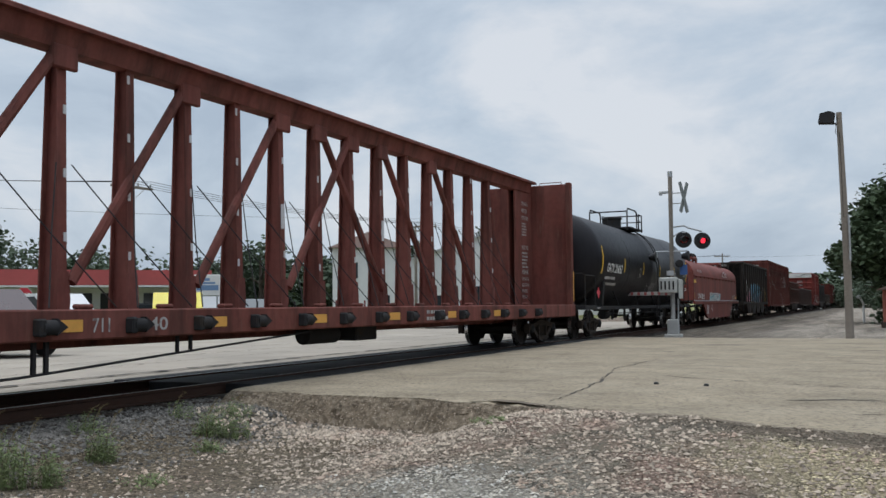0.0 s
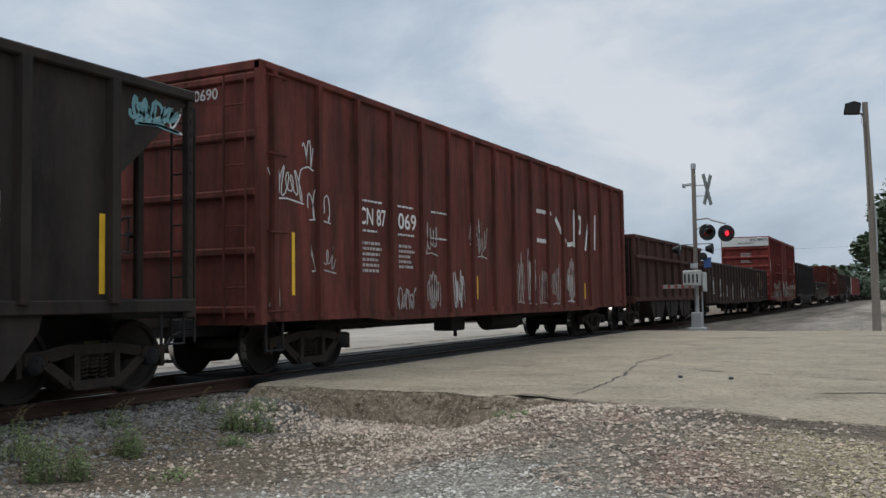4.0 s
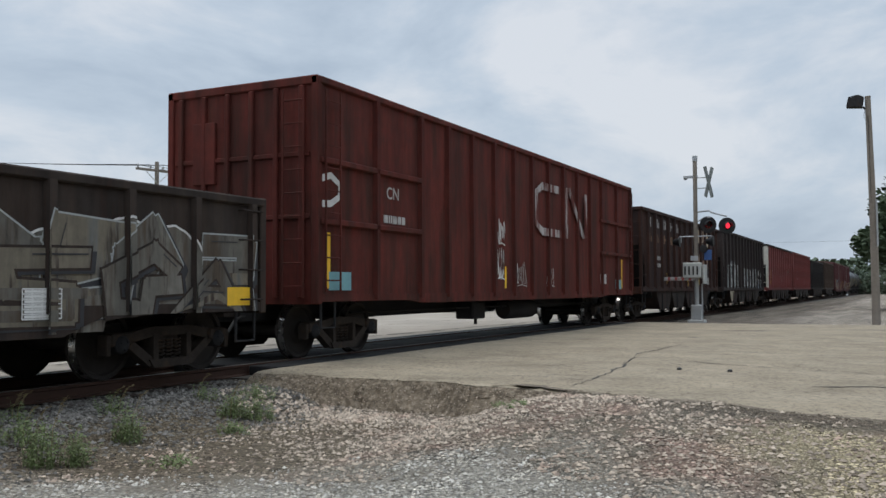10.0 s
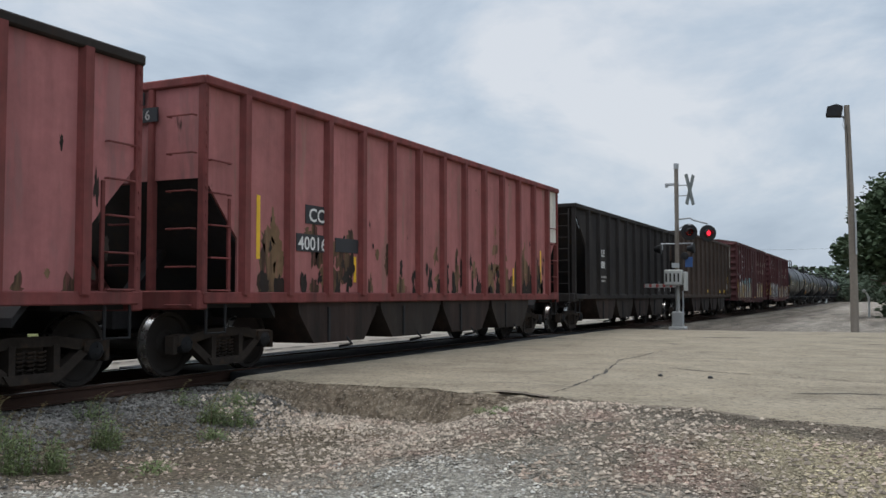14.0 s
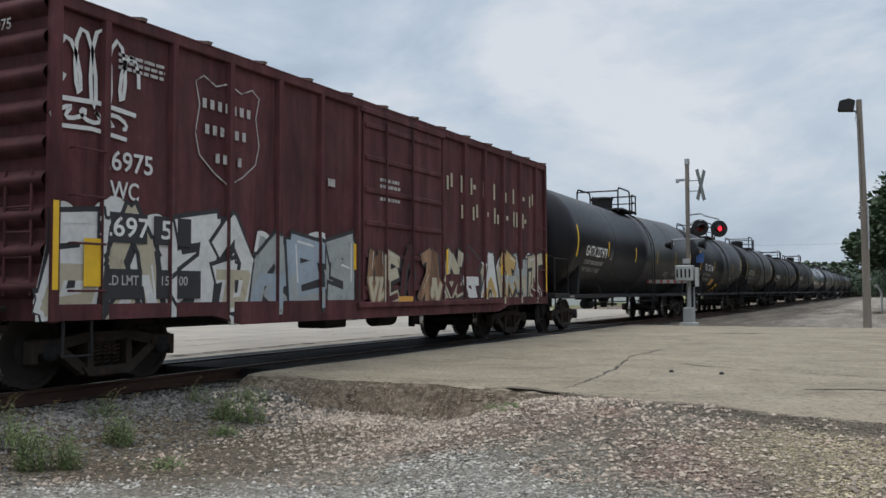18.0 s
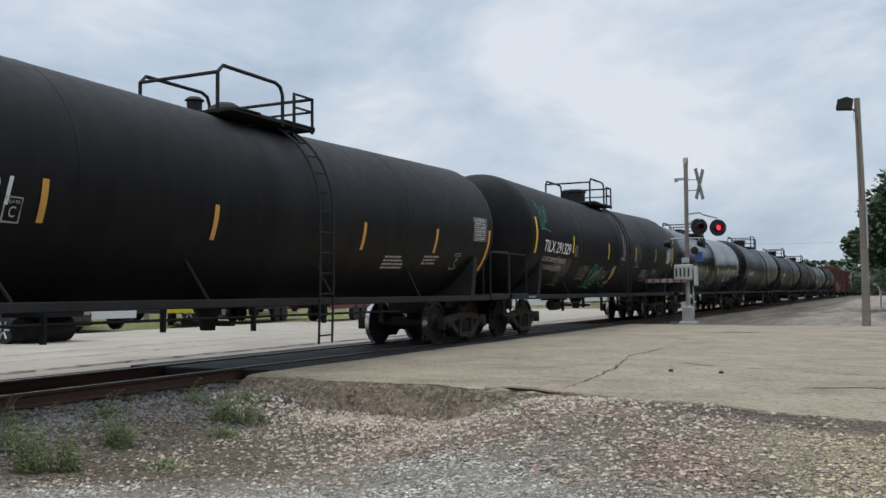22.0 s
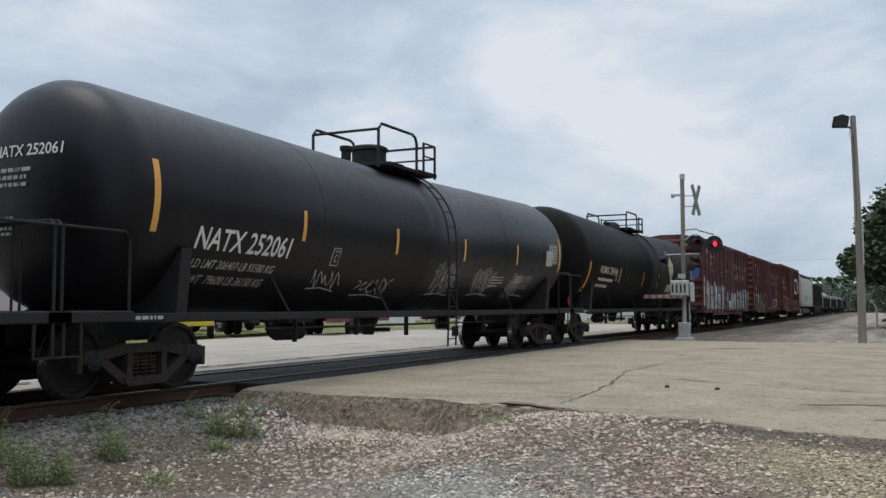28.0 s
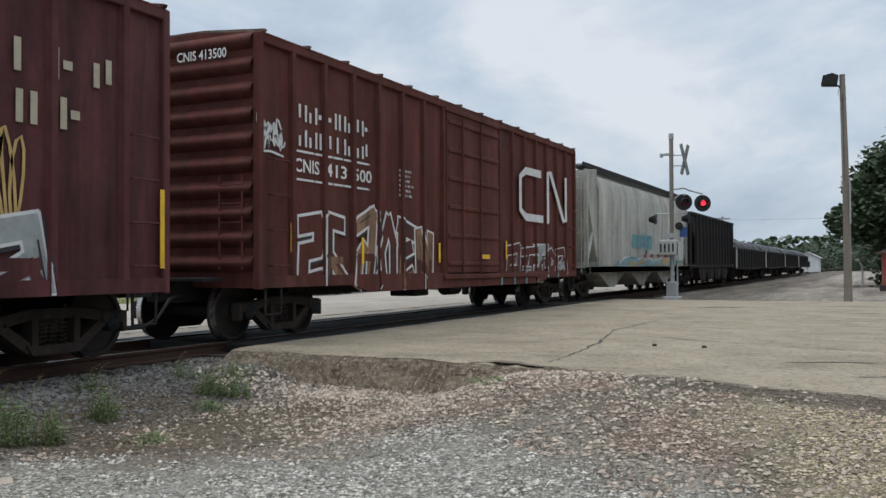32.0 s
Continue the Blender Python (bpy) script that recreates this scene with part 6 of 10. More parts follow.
# ---- box cars ----
def box_car(lead, trail, label, mat, roof_mat, zt=4.42, w=1.55, door=(0.02, 0.36), posts=7, ribs=9, zs=0.82, roof=0.24, centres=1.28, door_mat=None, end_mat=None, excess=False, first=.7):
    car, half = start_car("box_car", label, lead, trail)
    end_mat = end_mat or mat
    for s in (-1, 1):
        part("side_wall", Mesh().box(s * w - .05 - .02 * s, s * w + .05 - .05 * s - .02 * s, -half, half, zs + .1, zt, .0), mat, car)
        part("side_sill", Mesh().prism([(-half, zs + .16), (-half, zs - .02), (-half + 2.6, zs - .02), (-half + 3.2, zs - .16), (half - 3.2, zs - .16), (half - 2.6, zs - .02), (half, zs - .02), (half, zs + .16)], s * w - .07 + (.02 if s < 0 else 0), s * w + .05 + (.02 if s < 0 else 0)), mat, car)
        part("top_chord", Mesh().box(s * w - .07, s * w + .05, -half, half, zt - .14, zt + .02, .015), mat, car)
    x = w + .0
    d0, d1 = half * (2 * door[0]), half * (2 * door[1])
    post = Mesh().prism([(-.07, 0), (.07, 0), (.045, .075), (-.045, .075)], zs + .14, zt - .13, "z")
    pm = bpy.data.meshes.new("side_post")
    pv = [(b, a, c) for a, b, c in post.v]
    pm.from_pydata(pv, [], [q[::-1] for q in post.f])
    pm.materials.append(mat)
    ys = [-half + first + (d0 - .1 + half - first) * i / (posts - 1) for i in range(posts)]
    ys += [half - first - (half - first - d1 - .1) * i / (posts - 1) for i in range(posts)]
    for y in ys:
        part("side_post", pm, None, car, loc=(x - .02, y, 0))
        part("side_post", pm, None, car).matrix_basis = pose(-x + .02, y, 0, 0, 0, 180)
    SILLS[car.name], POSTS[car.name] = (half, zs - .02, zs - .16), (ys, .045, .052)
    # door
    dm = door_mat or mat
    dr = part("door", Mesh().box(x - .01, x + .05, d0 + .02, d1 - .02, zs + .12, zt - .2, .012), dm, car, "sliding steel door")
    for k in range(6):
        z = zs + .35 + (zt - zs - .75) * k / 5
        part("door_rib", Mesh().box(x + .045, x + .085, d0 + .06, d1 - .06, z - .05, z + .05, .02), dm, dr)
    for y in (d0 + .75, d0 + 1.75):
        if y < d1 - .2:
            part("lock_bar", Mesh().tube([(x + .1, y, zs + .1), (x + .1, y, zt - .25)], .022, 7), dm, dr)
    part("door_track", Mesh().box(x + .0, x + .11, d0 - .2, half * .96 if d1 > half * .6 else d1 + (d1 - d0), zs + .02, zs + .12, .012), dm, car)
    part("door_hood", Mesh().box(x + .0, x + .09, d0 - .1, d1 + .1, zt - .2, zt - .1, .012), dm, car)
    # ends with pressed ribs
    for s in (-1, 1):
        mb = Mesh().box(-w, w, s * half - .04 if s > 0 else -half, half if s > 0 else -half + .04, zs - .02, zt)
        mb.prism([(-w, zt), (w, zt), (0.5, zt + roof), (-0.5, zt + roof)], s * half - .03, s * half + .03, "y")
        e = part("end_wall", mb, end_mat, car)
        rib = Mesh()
        for k in range(9):
            f = k / 8
            y = .12 * math.sin(math.pi * f)
            z = -.13 + .26 * f
            for q in (-w + .06, w - .06):
                rib.v.append((q, -s * -1 * 0 + s * (half + (y if abs(q) < w else 0)), z))
        for k in range(8):
            a = 2 * k
            rib.f.append((a, a + 1, a + 3, a + 2) if s < 0 else (a, a + 2, a + 3, a + 1))
        rm = rib.mesh("end_rib", end_mat)
        for k in range(ribs):
            part("end_rib", rm, None, e, loc=(0, 0, zs + .35 + (zt - zs - .45) * k / (ribs - 1)))
        for q in (-1, 1):
            part("corner_post", Mesh().box(min(q * (w - .08), q * (w + .055)), max(q * (w - .08), q * (w + .055)), s * half - .06, s * half + .06, zs - .04, zt, .015), mat, car)
        part("end_platform", Mesh().box(-.9, .9, s * half + (.05 if s > 0 else -.45), s * half + (.45 if s > 0 else -.05), .92, .98, .01), M_BLACKSTEEL, car)
        part("draft_sill", Mesh().box(-.3, .3, (half - 2.2) if s > 0 else -half - .35, (half + .35) if s > 0 else -half + 2.2, .6, .98, .02), M_BLACKSTEEL, car)
        ladder(car, "end", s * half, 1.1, 1.1, 2.5 if not excess else 2.3, .42, 5, end_mat)
        stirrup(car, w, s * (half - .35), zs)
        stirrup(car, -w, s * (half - .35), zs)
    ladder(car, "side", w + .02, -half + .42, 1.15, 2.75, .45, 4, mat, "grab_irons", False)
    ladder(car, "side", w + .02, half - .42, 1.15, 2.75, .45, 4, mat, "grab_irons", False)
    w0 = part("brake_wheel", S_BRAKEWHEEL, None, car, loc=(-.75, -half - .1, 2.2))
    # roof with seams
    rf = part("roof", Mesh().prism([(-w - .06, zt), (w + .06, zt), (.5, zt + roof), (-.5, zt + roof)], -half, half, "y"), roof_mat, car)
    seam = Mesh().prism([(-w - .06, zt + .012), (-.5, zt + roof + .0), (.5, zt + roof), (w + .06, zt + .012), (w + .08, zt + .05), (.5, zt + roof + .045), (-.5, zt + roof + .045), (-w - .08, zt + .05)], -.04, .04, "y").mesh("roof_seam", roof_mat)
    n = max(8, int(half * 2 / 1.15))
    for k in range(n + 1):
        part("roof_seam", seam, None, rf, loc=(0, -half + .06 + (2 * half - .12) * k / n, 0))
    # under the floor
    part("centre_sill", Mesh().box(-.25, .25, -half + 1.5, half - 1.5, .62, .98, .02), M_BLACKSTEEL, car)
    part("brake_rigging", Mesh().box(.3, .9, -1.5, -.8, .5, .85, .03).spin([(.6, .16), (1.3, .16)], (.6, 0, .62), "y", 12).tube([(.8, -half + 2, .68), (.8, half - 2, .66)], .02, 6).box(.75, .85, 1.8, 1.9, .42, .8), M_BLACKSTEEL, car)
    running_gear(car, (-half - .35, half + .35), (-half + centres, half - centres))
    return car, half, x


# ---- open hopper cars ----
def hopper_car(lead, trail, label, mat, zt=3.9, w=1.52, posts=11, zs=1.14, bays=4, cut=1.2, style="a", end_mat=None, rib_mat=None, inside=None, post_w=.09, centres=1.1, chord_mat=None, corner_mat=None):
    car, half = start_car("hopper_car", label, lead, trail)
    end_mat, rib_mat = end_mat or mat, rib_mat or mat
    chord_mat, corner_mat = chord_mat or rib_mat, corner_mat or rib_mat
    # style a: the side ends short of the corner, under a gusset; style b: it is cut away at the foot
    if style == "a":
        z1, z2 = zs + (zt - zs) * .56, zt - .12
    else:
        z1, z2 = zs + (zt - zs) * .27, zs + (zt - zs) * .54
    slope_z = z2
    foot = half - cut - (z1 - zs + .3) * (cut - .04) / (z2 - z1)
    for s in (-1, 1):
        # the side, cut away below the slope at both ends
        poly = [(-half + cut, zs), (half - cut, zs), (half - cut, z1), (half - .04, z2), (half - .04, zt), (-half + .04, zt), (-half + .04, z2), (-half + cut, z1)]
        part("side_wall", Mesh().prism(poly, s * w - .03, s * w + .0 if s > 0 else s * w + .03), mat, car)
        part("side_sill", Mesh().box(s * w - .06, s * w + .06, -half, half, zs - .12, zs + .04, .015), rib_mat, car)
        part("top_chord", Mesh().box(s * w - .06, s * w + .09, -half - .03, half + .03, zt - .08, zt + .05, .02), chord_mat, car)
        part("end_wall", Mesh().box(-w, w, s * (half - .03) - .025, s * (half - .03) + .025, slope_z, zt), end_mat, car)
        a, b = s * (half - .03), s * foot
        # the sloped sheet is black on every hopper, whatever its body paint
        part("slope_sheet", Mesh().prism([(a, slope_z), (a, slope_z + .06), (b, zs - .25), (b, zs - .35)], -w + .05, w - .05), M_BLACKSTEEL, car, "black sloped end sheet")
        part("end_chord", Mesh().box(-w - .05, w + .05, s * half - .06, s * half + .06, zt - .08, zt + .045, .02), chord_mat, car)
        part("end_sill", Mesh().box(-w - .03, w + .03, s * half - .1, s * half + .1, zs - .2, zs + .06, .02), rib_mat, car)
        for q in (-1, 1):
            part("corner_post", Mesh().box(q * w - .07, q * w + .05, s * (half - .02) - .05, s * (half - .02) + .05, zs, zt - .05, .015), corner_mat if s < 0 else rib_mat, car)
            part("end_post", Mesh().box(q * .62 - .05, q * .62 + .05, s * (half + .0) - .05, s * (half + .0) + .07, zs, zt - .05, .015), corner_mat if s < 0 else rib_mat, car)
            stirrup(car, q * w, s * (half - .3), zs - .1)
        cm = corner_mat if s < 0 else rib_mat
        part("end_floor", Mesh().box(-w + .1, w - .1, min(s * (half - 1.2), s * half), max(s * (half - 1.2), s * half), zs - .18, zs - .08), M_BLACKSTEEL, car)
        part("centre_brace", Mesh().box(-.3, .3, min(s * (half - 2.2), s * (half + .35)), max(s * (half - 2.2), s * (half + .35)), .66, zs - .1, .02).prism([(s * (half - .35), zs), (s * (half - .15), zs), (s * (half - .9), z1), (s * (half - 1.0), z1)], -.12, .12), M_BLACKSTEEL, car)
        if style == "b":
            ladder(car, "end", s * (half + .04), 1.22, 1.0, zt - .5, .44, 6, cm, "grab_irons", False)
            ladder(car, "side", w - .03, s * (half - .32), 1.2, zt - 1.1, .42, 5, cm, "grab_irons", False)
            part("grab_post", Mesh().box(w - .02, w + .02, s * (half - .56) - .03, s * (half - .56) + .03, zs, zs + 1.35, .008), cm, car)
        else:
            ladder(car, "end", s * (half + .12), 1.22, .62, zt - .12, .40, 9, rib_mat)
        bolts = Mesh().box(w + .04, w + .047, s * (half - .02) - .035, s * (half - .02) + .035, zs + .2, zt - .1)
        for k in range(14):
            z = zs + .3 + (zt - zs - .5) * k / 13
            bolts.box(w + .045, w + .062, s * (half - .02) - .02, s * (half - .02) + .02, z, z + .045)
        part("corner_strip", bolts, cm, car)
    pm = Mesh().prism([(0, -post_w), (.10, -post_w * .7), (.10, post_w * .7), (0, post_w)], zs, zt - .06, "z").mesh("side_post", rib_mat)
    for k in range(posts):
        y = -half + cut + .12 + (2 * half - 2 * cut - .24) * k / (posts - 1)
        part("side_post", pm, None, car, loc=(w, y, 0))
        part("side_post", pm, None, car).matrix_basis = pose(-w, y, 0, 0, 0, 180)
    SILLS[car.name] = (half, zs, zs)
    POSTS[car.name] = ([-half + cut + .12 + (2 * half - 2 * cut - .24) * k / (posts - 1) for k in range(posts)], post_w * .7, .10)
    # hopper bays
    span = (2 * half - 4.4) / bays
    for k in range(bays):
        y0 = -half + 2.2 + span * k
        a, b = y0 + .06, y0 + span - .06
        c = (a + b) / 2
        low = .36
        mb = Mesh().prism([(a, zs - .1), (b, zs - .1), (b - .05, zs - .3), (c + .30 * span, low), (c - .30 * span, low), (a + .05, zs - .3)], -w, w)
        part("hopper_bay", mb, (P_BAY if k % 2 == 0 else P_BLE1) if inside is None else (inside if k % 2 == 0 else P_BLE1), car)
        part("gate_latch", Mesh().tube([(w - .03, c + .2, low + .1), (w + .06, c + .28, low - .05), (w - .2, c + .3, low - .1)], .025, 6), M_BLACKSTEEL, car)
        part("gate_strut", Mesh().box(w - .1, w + .03, c - .4, c - .34, low + .02, zs - .2), M_BLACKSTEEL, car)
    part("floor_sheet", Mesh().box(-w + .05, w - .05, -half + 2.4, half - 2.4, zs - .2, zs - .12), M_BLACKSTEEL, car)
    part("brake_wheel", S_BRAKEWHEEL, None, car, loc=(-.62, -half - .12, 2.1))
    part("centre_sill", Mesh().box(-.2, .2, -half, half, .68, .95, .02), M_BLACKSTEEL, car)
    running_gear(car, (-half - .62, half + .62), (-half + centres, half - centres))
    return car, half, w


# ---- gondola cars ----
def gondola(lead, trail, label, mat, zt=2.5, w=1.5, posts=12, zs=0.95, centres=1.75, end_ribs=4, cover=None, mid_rail=None, roofline=None, low=None, end_mat=None, tall=False, at=None):
    car, half = start_car("gondola_car", label, lead, trail)
    for s in (-1, 1):
        part("side_wall", Mesh().box(s * w - .03, s * w + .03, -half, half, zs, zt - .05), mat, car)
        part("top_chord", Mesh().box(s * w - .08, s * w + .09, -half, half, zt - .12, zt, .02), mat, car)
        lowz = low if low is not None else zs - .12
        part("side_sill", Mesh().prism([(-half, zs + .06), (-half, zs - .06), (-half + 2.9, zs - .06), (-half + 3.5, lowz), (half - 3.5, lowz), (half - 2.9, zs - .06), (half, zs - .06), (half, zs + .06)], s * w - .05, s * w + .06), mat, car)
        e = part("end_wall", Mesh().box(-w, w, s * half - .03, s * half + .03, zs - .1, zt - .02), end_mat or mat, car)
        for k in range(end_ribs):
            z = zs + .12 + (zt - zs - .35) * k / max(1, end_ribs - 1)
            a, b = sorted((s * half, s * (half + .09)))
            part("end_rib", Mesh().box(-w + .03, w - .03, a, b, z - .06, z + .06, .025), end_mat or mat, e)
        part("end_chord", Mesh().box(-w - .06, w + .06, s * half - .07, s * half + .09, zt - .14, zt + .01, .02), mat, car)
        part("draft_sill", Mesh().box(-.3, .3, min(s * (half - 2), s * (half + .35)), max(s * (half - 2), s * (half + .35)), .62, zs, .02), M_BLACKSTEEL, car)
        for q in (-1, 1):
            part("corner_post", Mesh().box(q * w - .06, q * w + .07, s * half - .07, s * half + .07, zs - .1, zt, .015), mat, car)
            stirrup(car, q * w, s * (half - .32), zs - .06)
        ladder(car, "side", w + .03, s * (half - .3), zs + .1, zt - .2, .42, 4 if not tall else 9, mat, "grab_irons", tall)
        ladder(car, "end", s * (half + .06), 1.15, zs, zt - .2, .4, 4 if not tall else 9, mat)
    pm = Mesh().prism([(0, -.075), (.085, -.05), (.085, .05), (0, .075)], zs - .02, zt - .1, "z").mesh("side_post", mat)
    for k in range(posts):
        y = -half + (at[k] if at else .25 + (2 * half - .5) * k / (posts - 1))
        part("side_post", pm, None, car, loc=(w + .025, y, 0))
        part("side_post", pm, None, car).matrix_basis = pose(-w - .025, y, 0, 0, 0, 180)
    SILLS[car.name] = (half, zs - .06, lowz)
    POSTS[car.name] = ([-half + (at[k] if at else .25 + (2 * half - .5) * k / (posts - 1)) for k in range(posts)], .05, .08)
    part("floor", Mesh().box(-w, w, -half, half, zs - .02, zs + .04), M_BLACKSTEEL, car)
    if mid_rail:
        for s in (-1, 1):
            part("mid_rail", Mesh().box(s * (w + .06) - .05, s * (w + .06) + .06, -half, half, mid_rail - .06, mid_rail + .06, .015), mat, car)
    part("centre_sill", Mesh().box(-.22, .22, -half + 1, half - 1, .6, zs, .02), M_BLACKSTEEL, car)
    part("brake_rigging", Mesh().spin([(-1.2, .2), (-1.1, .24), (.6, .24), (.7, .2)], (.75, 1.2, .62), "y", 16).box(.5, .95, -2.2, -1.5, .45, .85, .03).box(.6, .66, -1.4, -1.34, .3, .8).tube([(.85, -half + 2, .72), (.85, half - 2, .7)], .02, 6), M_BLACKSTEEL, car)
    part("brake_wheel", S_BRAKEWHEEL, None, car, loc=(-.9, -half - .12, min(zt - .3, 2.2)))
    running_gear(car, (-half - .35, half + .35), (-half + centres, half - centres))
    return car, half, w + .03

# ---- the train, car by car ----
P_BEAM = body_paint("centrebeam_red", 1, (0.170, 0.056, 0.045), grime=.2, second=(0.07, 0.026, 0.02), amount=.42, spots=(.2, .12, .09), spot_at=.74)
P_COIL = body_paint("coil_car_red", 2, (0.195, 0.054, 0.043), rough=.6, grime=.16, dust=.10, second=(.12, .045, .036), amount=.4, spots=None)
P_BLE1 = body_paint("hopper_black_brown", 3, (0.030, 0.024, 0.021), second=(.036, .026, .02), amount=.4)
P_CN4 = body_paint("gondola_red_brown", 4, (0.15, 0.040, 0.031), dust=.08, second=(.055, .022, .016), amount=.45)
P_ORE = body_paint("ore_car_brown", 5, (0.085, 0.034, 0.026), second=(.05, .026, .02), amount=.45)
P_G6 = body_paint("gondola_dark_brown", 6, (0.042, 0.025, 0.022), second=(.075, .03, .02), amount=.38)
P_DWC = body_paint("box_car_brick_red", 7, (0.175, 0.031, 0.025), dust=.06, grime=.3, second=(.09, .024, .018), amount=.42, spots=None)
P_BLE2 = body_paint("hopper_black", 8, (0.026, 0.0235, 0.0235), second=(.037, .030, .026), amount=.4, spots=None)
P_G9 = body_paint("gondola_grey_brown", 9, (0.030, 0.023, 0.020), second=(.06, .04, .03), amount=.4)
P_C10 = body_paint("wood_chip_gondola_red", 10, (0.112, 0.023, 0.017), dust=.05, second=(.05, .019, .014), amount=.45)
P_H11 = body_paint("hopper_rust_brown", 11, (0.036, 0.0235, 0.022), dust=.04, second=(.070, .027, .017), amount=.44)
P_H12 = body_paint("hopper_grey_brown", 12, (0.049, 0.038, 0.036), dust=.05, second=(.044, .032, .028), amount=.4)
P_H13 = body_paint("hopper_faded_pink_red", 13, (0.37, 0.142, 0.138), second=(.31, .14, .135), amount=.42, spots=(.06, .03, .026), spot_at=.735, sharp=.05, grime=.2, var=.2)
P_H14 = body_paint("hopper_pink_and_scabs", 14, (0.37, 0.142, 0.135), second=(.31, .15, .13), amount=.40, spots=(.045, .03, .024), spot_at=.70, sharp=.05, grime=.24, var=.2)
P_PINKRIB = body_paint("hopper_rib_red", 15, (0.205, 0.056, 0.052), second=(.12, .05, .045), amount=.38, spots=None)
P_WHITEEND = body_paint("chalky_white", 16, (0.60, 0.57, 0.50), grime=.15, dust=.12, second=(.33, .22, .14), amount=.36, spots=(.05, .04, .035), spot_at=.70, sharp=.06)
P_GHOST = body_paint("worn_white_emblem", 41, (0.42, 0.39, 0.38), second=(.112, .023, .017), amount=.46, sharp=.12, spots=(.112, .023, .017), spot_at=.56)
P_BAY = body_paint("grimy_hopper_bay", 29, (0.050, 0.032, 0.027), second=(.022, .017, .015), amount=.5, dust=.06)
P_H16 = body_paint("hopper_dull_brown", 17, (0.075, 0.050, 0.039), second=(.045, .035, .028), amount=.45, spots=None)
P_WC1 = body_paint("maroon_a", 18, (0.118, 0.042, 0.044), second=(.045, .018, .018), amount=.42, spots=(.05, .025, .025), spot_at=.7)
P_WC2 = body_paint("maroon_b", 19, (0.112, 0.038, 0.041), second=(.05, .018, .02), amount=.42, spots=None)
P_WC3 = body_paint("maroon_c", 20, (0.112, 0.036, 0.037), second=(.05, .018, .018), amount=.42, spots=None)
P_CNIS = body_paint("box_car_orange_brown", 21, (0.120, 0.036, 0.028), second=(.075, .027, .018), amount=.4, spots=None)
P_GREY = body_paint("covered_hopper_grey", 22, (0.46, 0.45, 0.40), second=(.40, .37, .31), amount=.4, spots=(.25, .2, .15), spot_at=.74)
P_ROOF = body_paint("dull_roof_steel", 23, (0.16, 0.10, 0.085), second=(.24, .22, .2), amount=.4)
P_WHITEBAND = material("white_end_band", (.62, .61, .57), .7, var=.14, fine=8, big=1, bump=.05)
P_WRAP = body_paint("rusted_letter_patch", 24, (0.34, 0.20, 0.12), second=(.10, .05, .035), amount=.42)
P_FADED = body_paint("faded_silver_graffiti", 26, (0.155, 0.145, 0.125), second=(.10, .075, .055), amount=.42, spots=(.045, .035, .03), spot_at=.62, sharp=.12)
P_FADED_B = body_paint("faded_beige_graffiti", 27, (0.19, 0.165, 0.125), second=(.15, .15, .14), amount=.42, spots=(.05, .035, .03), spot_at=.62, sharp=.12)
P_BEIGE = body_paint("peeling_beige_letter", 25, (0.50, 0.40, 0.30), second=(.14, .07, .045), amount=.40, sharp=.05)
P_PEEL = body_paint("rust_bled_beige_letter", 43, (0.40, 0.28, 0.20), second=(.13, .055, .035), amount=.48, sharp=.08)
P_SCAB = body_paint("ochre_rust_scab", 28, (0.20, 0.125, 0.07), second=(.055, .03, .02), amount=.46, spots=(.26, .09, .08), spot_at=.6, sharp=.1)
T_A = tank_paint("tank_black_a", 31, (.0085, .0076, .0102), .5, (.0125, .0112, .0138), .38, .22)
T_B = tank_paint("tank_black_b", 32, (.0095, .0088, .0118), .42, (.0135, .0125, .0155), .38, .22)
T_C = tank_paint("tank_black_c", 33, (.011, .010, .0108), .52, (.021, .0185, .018), .38, .2)
T_D = tank_paint("tank_black_grimy", 34, (.0085, .0077, .0090), .6, (.015, .0135, .0138), .42, .13)
T_E = tank_paint("tank_black_glossy", 35, (.0095, .0105, .0145), .27, (.0145, .0155, .020), .38, .5)
T_F = tank_paint("tank_brown_black", 36, (.0075, .0068, .0062), .6, (.011, .0097, .0088), .40, .08)


# pale colour painted for the daylight that shows through the post slots
M_SLOT_SKY = material("worn_bare_steel_edge", (.55, .55, .56), .6, var=.1, bump=0)


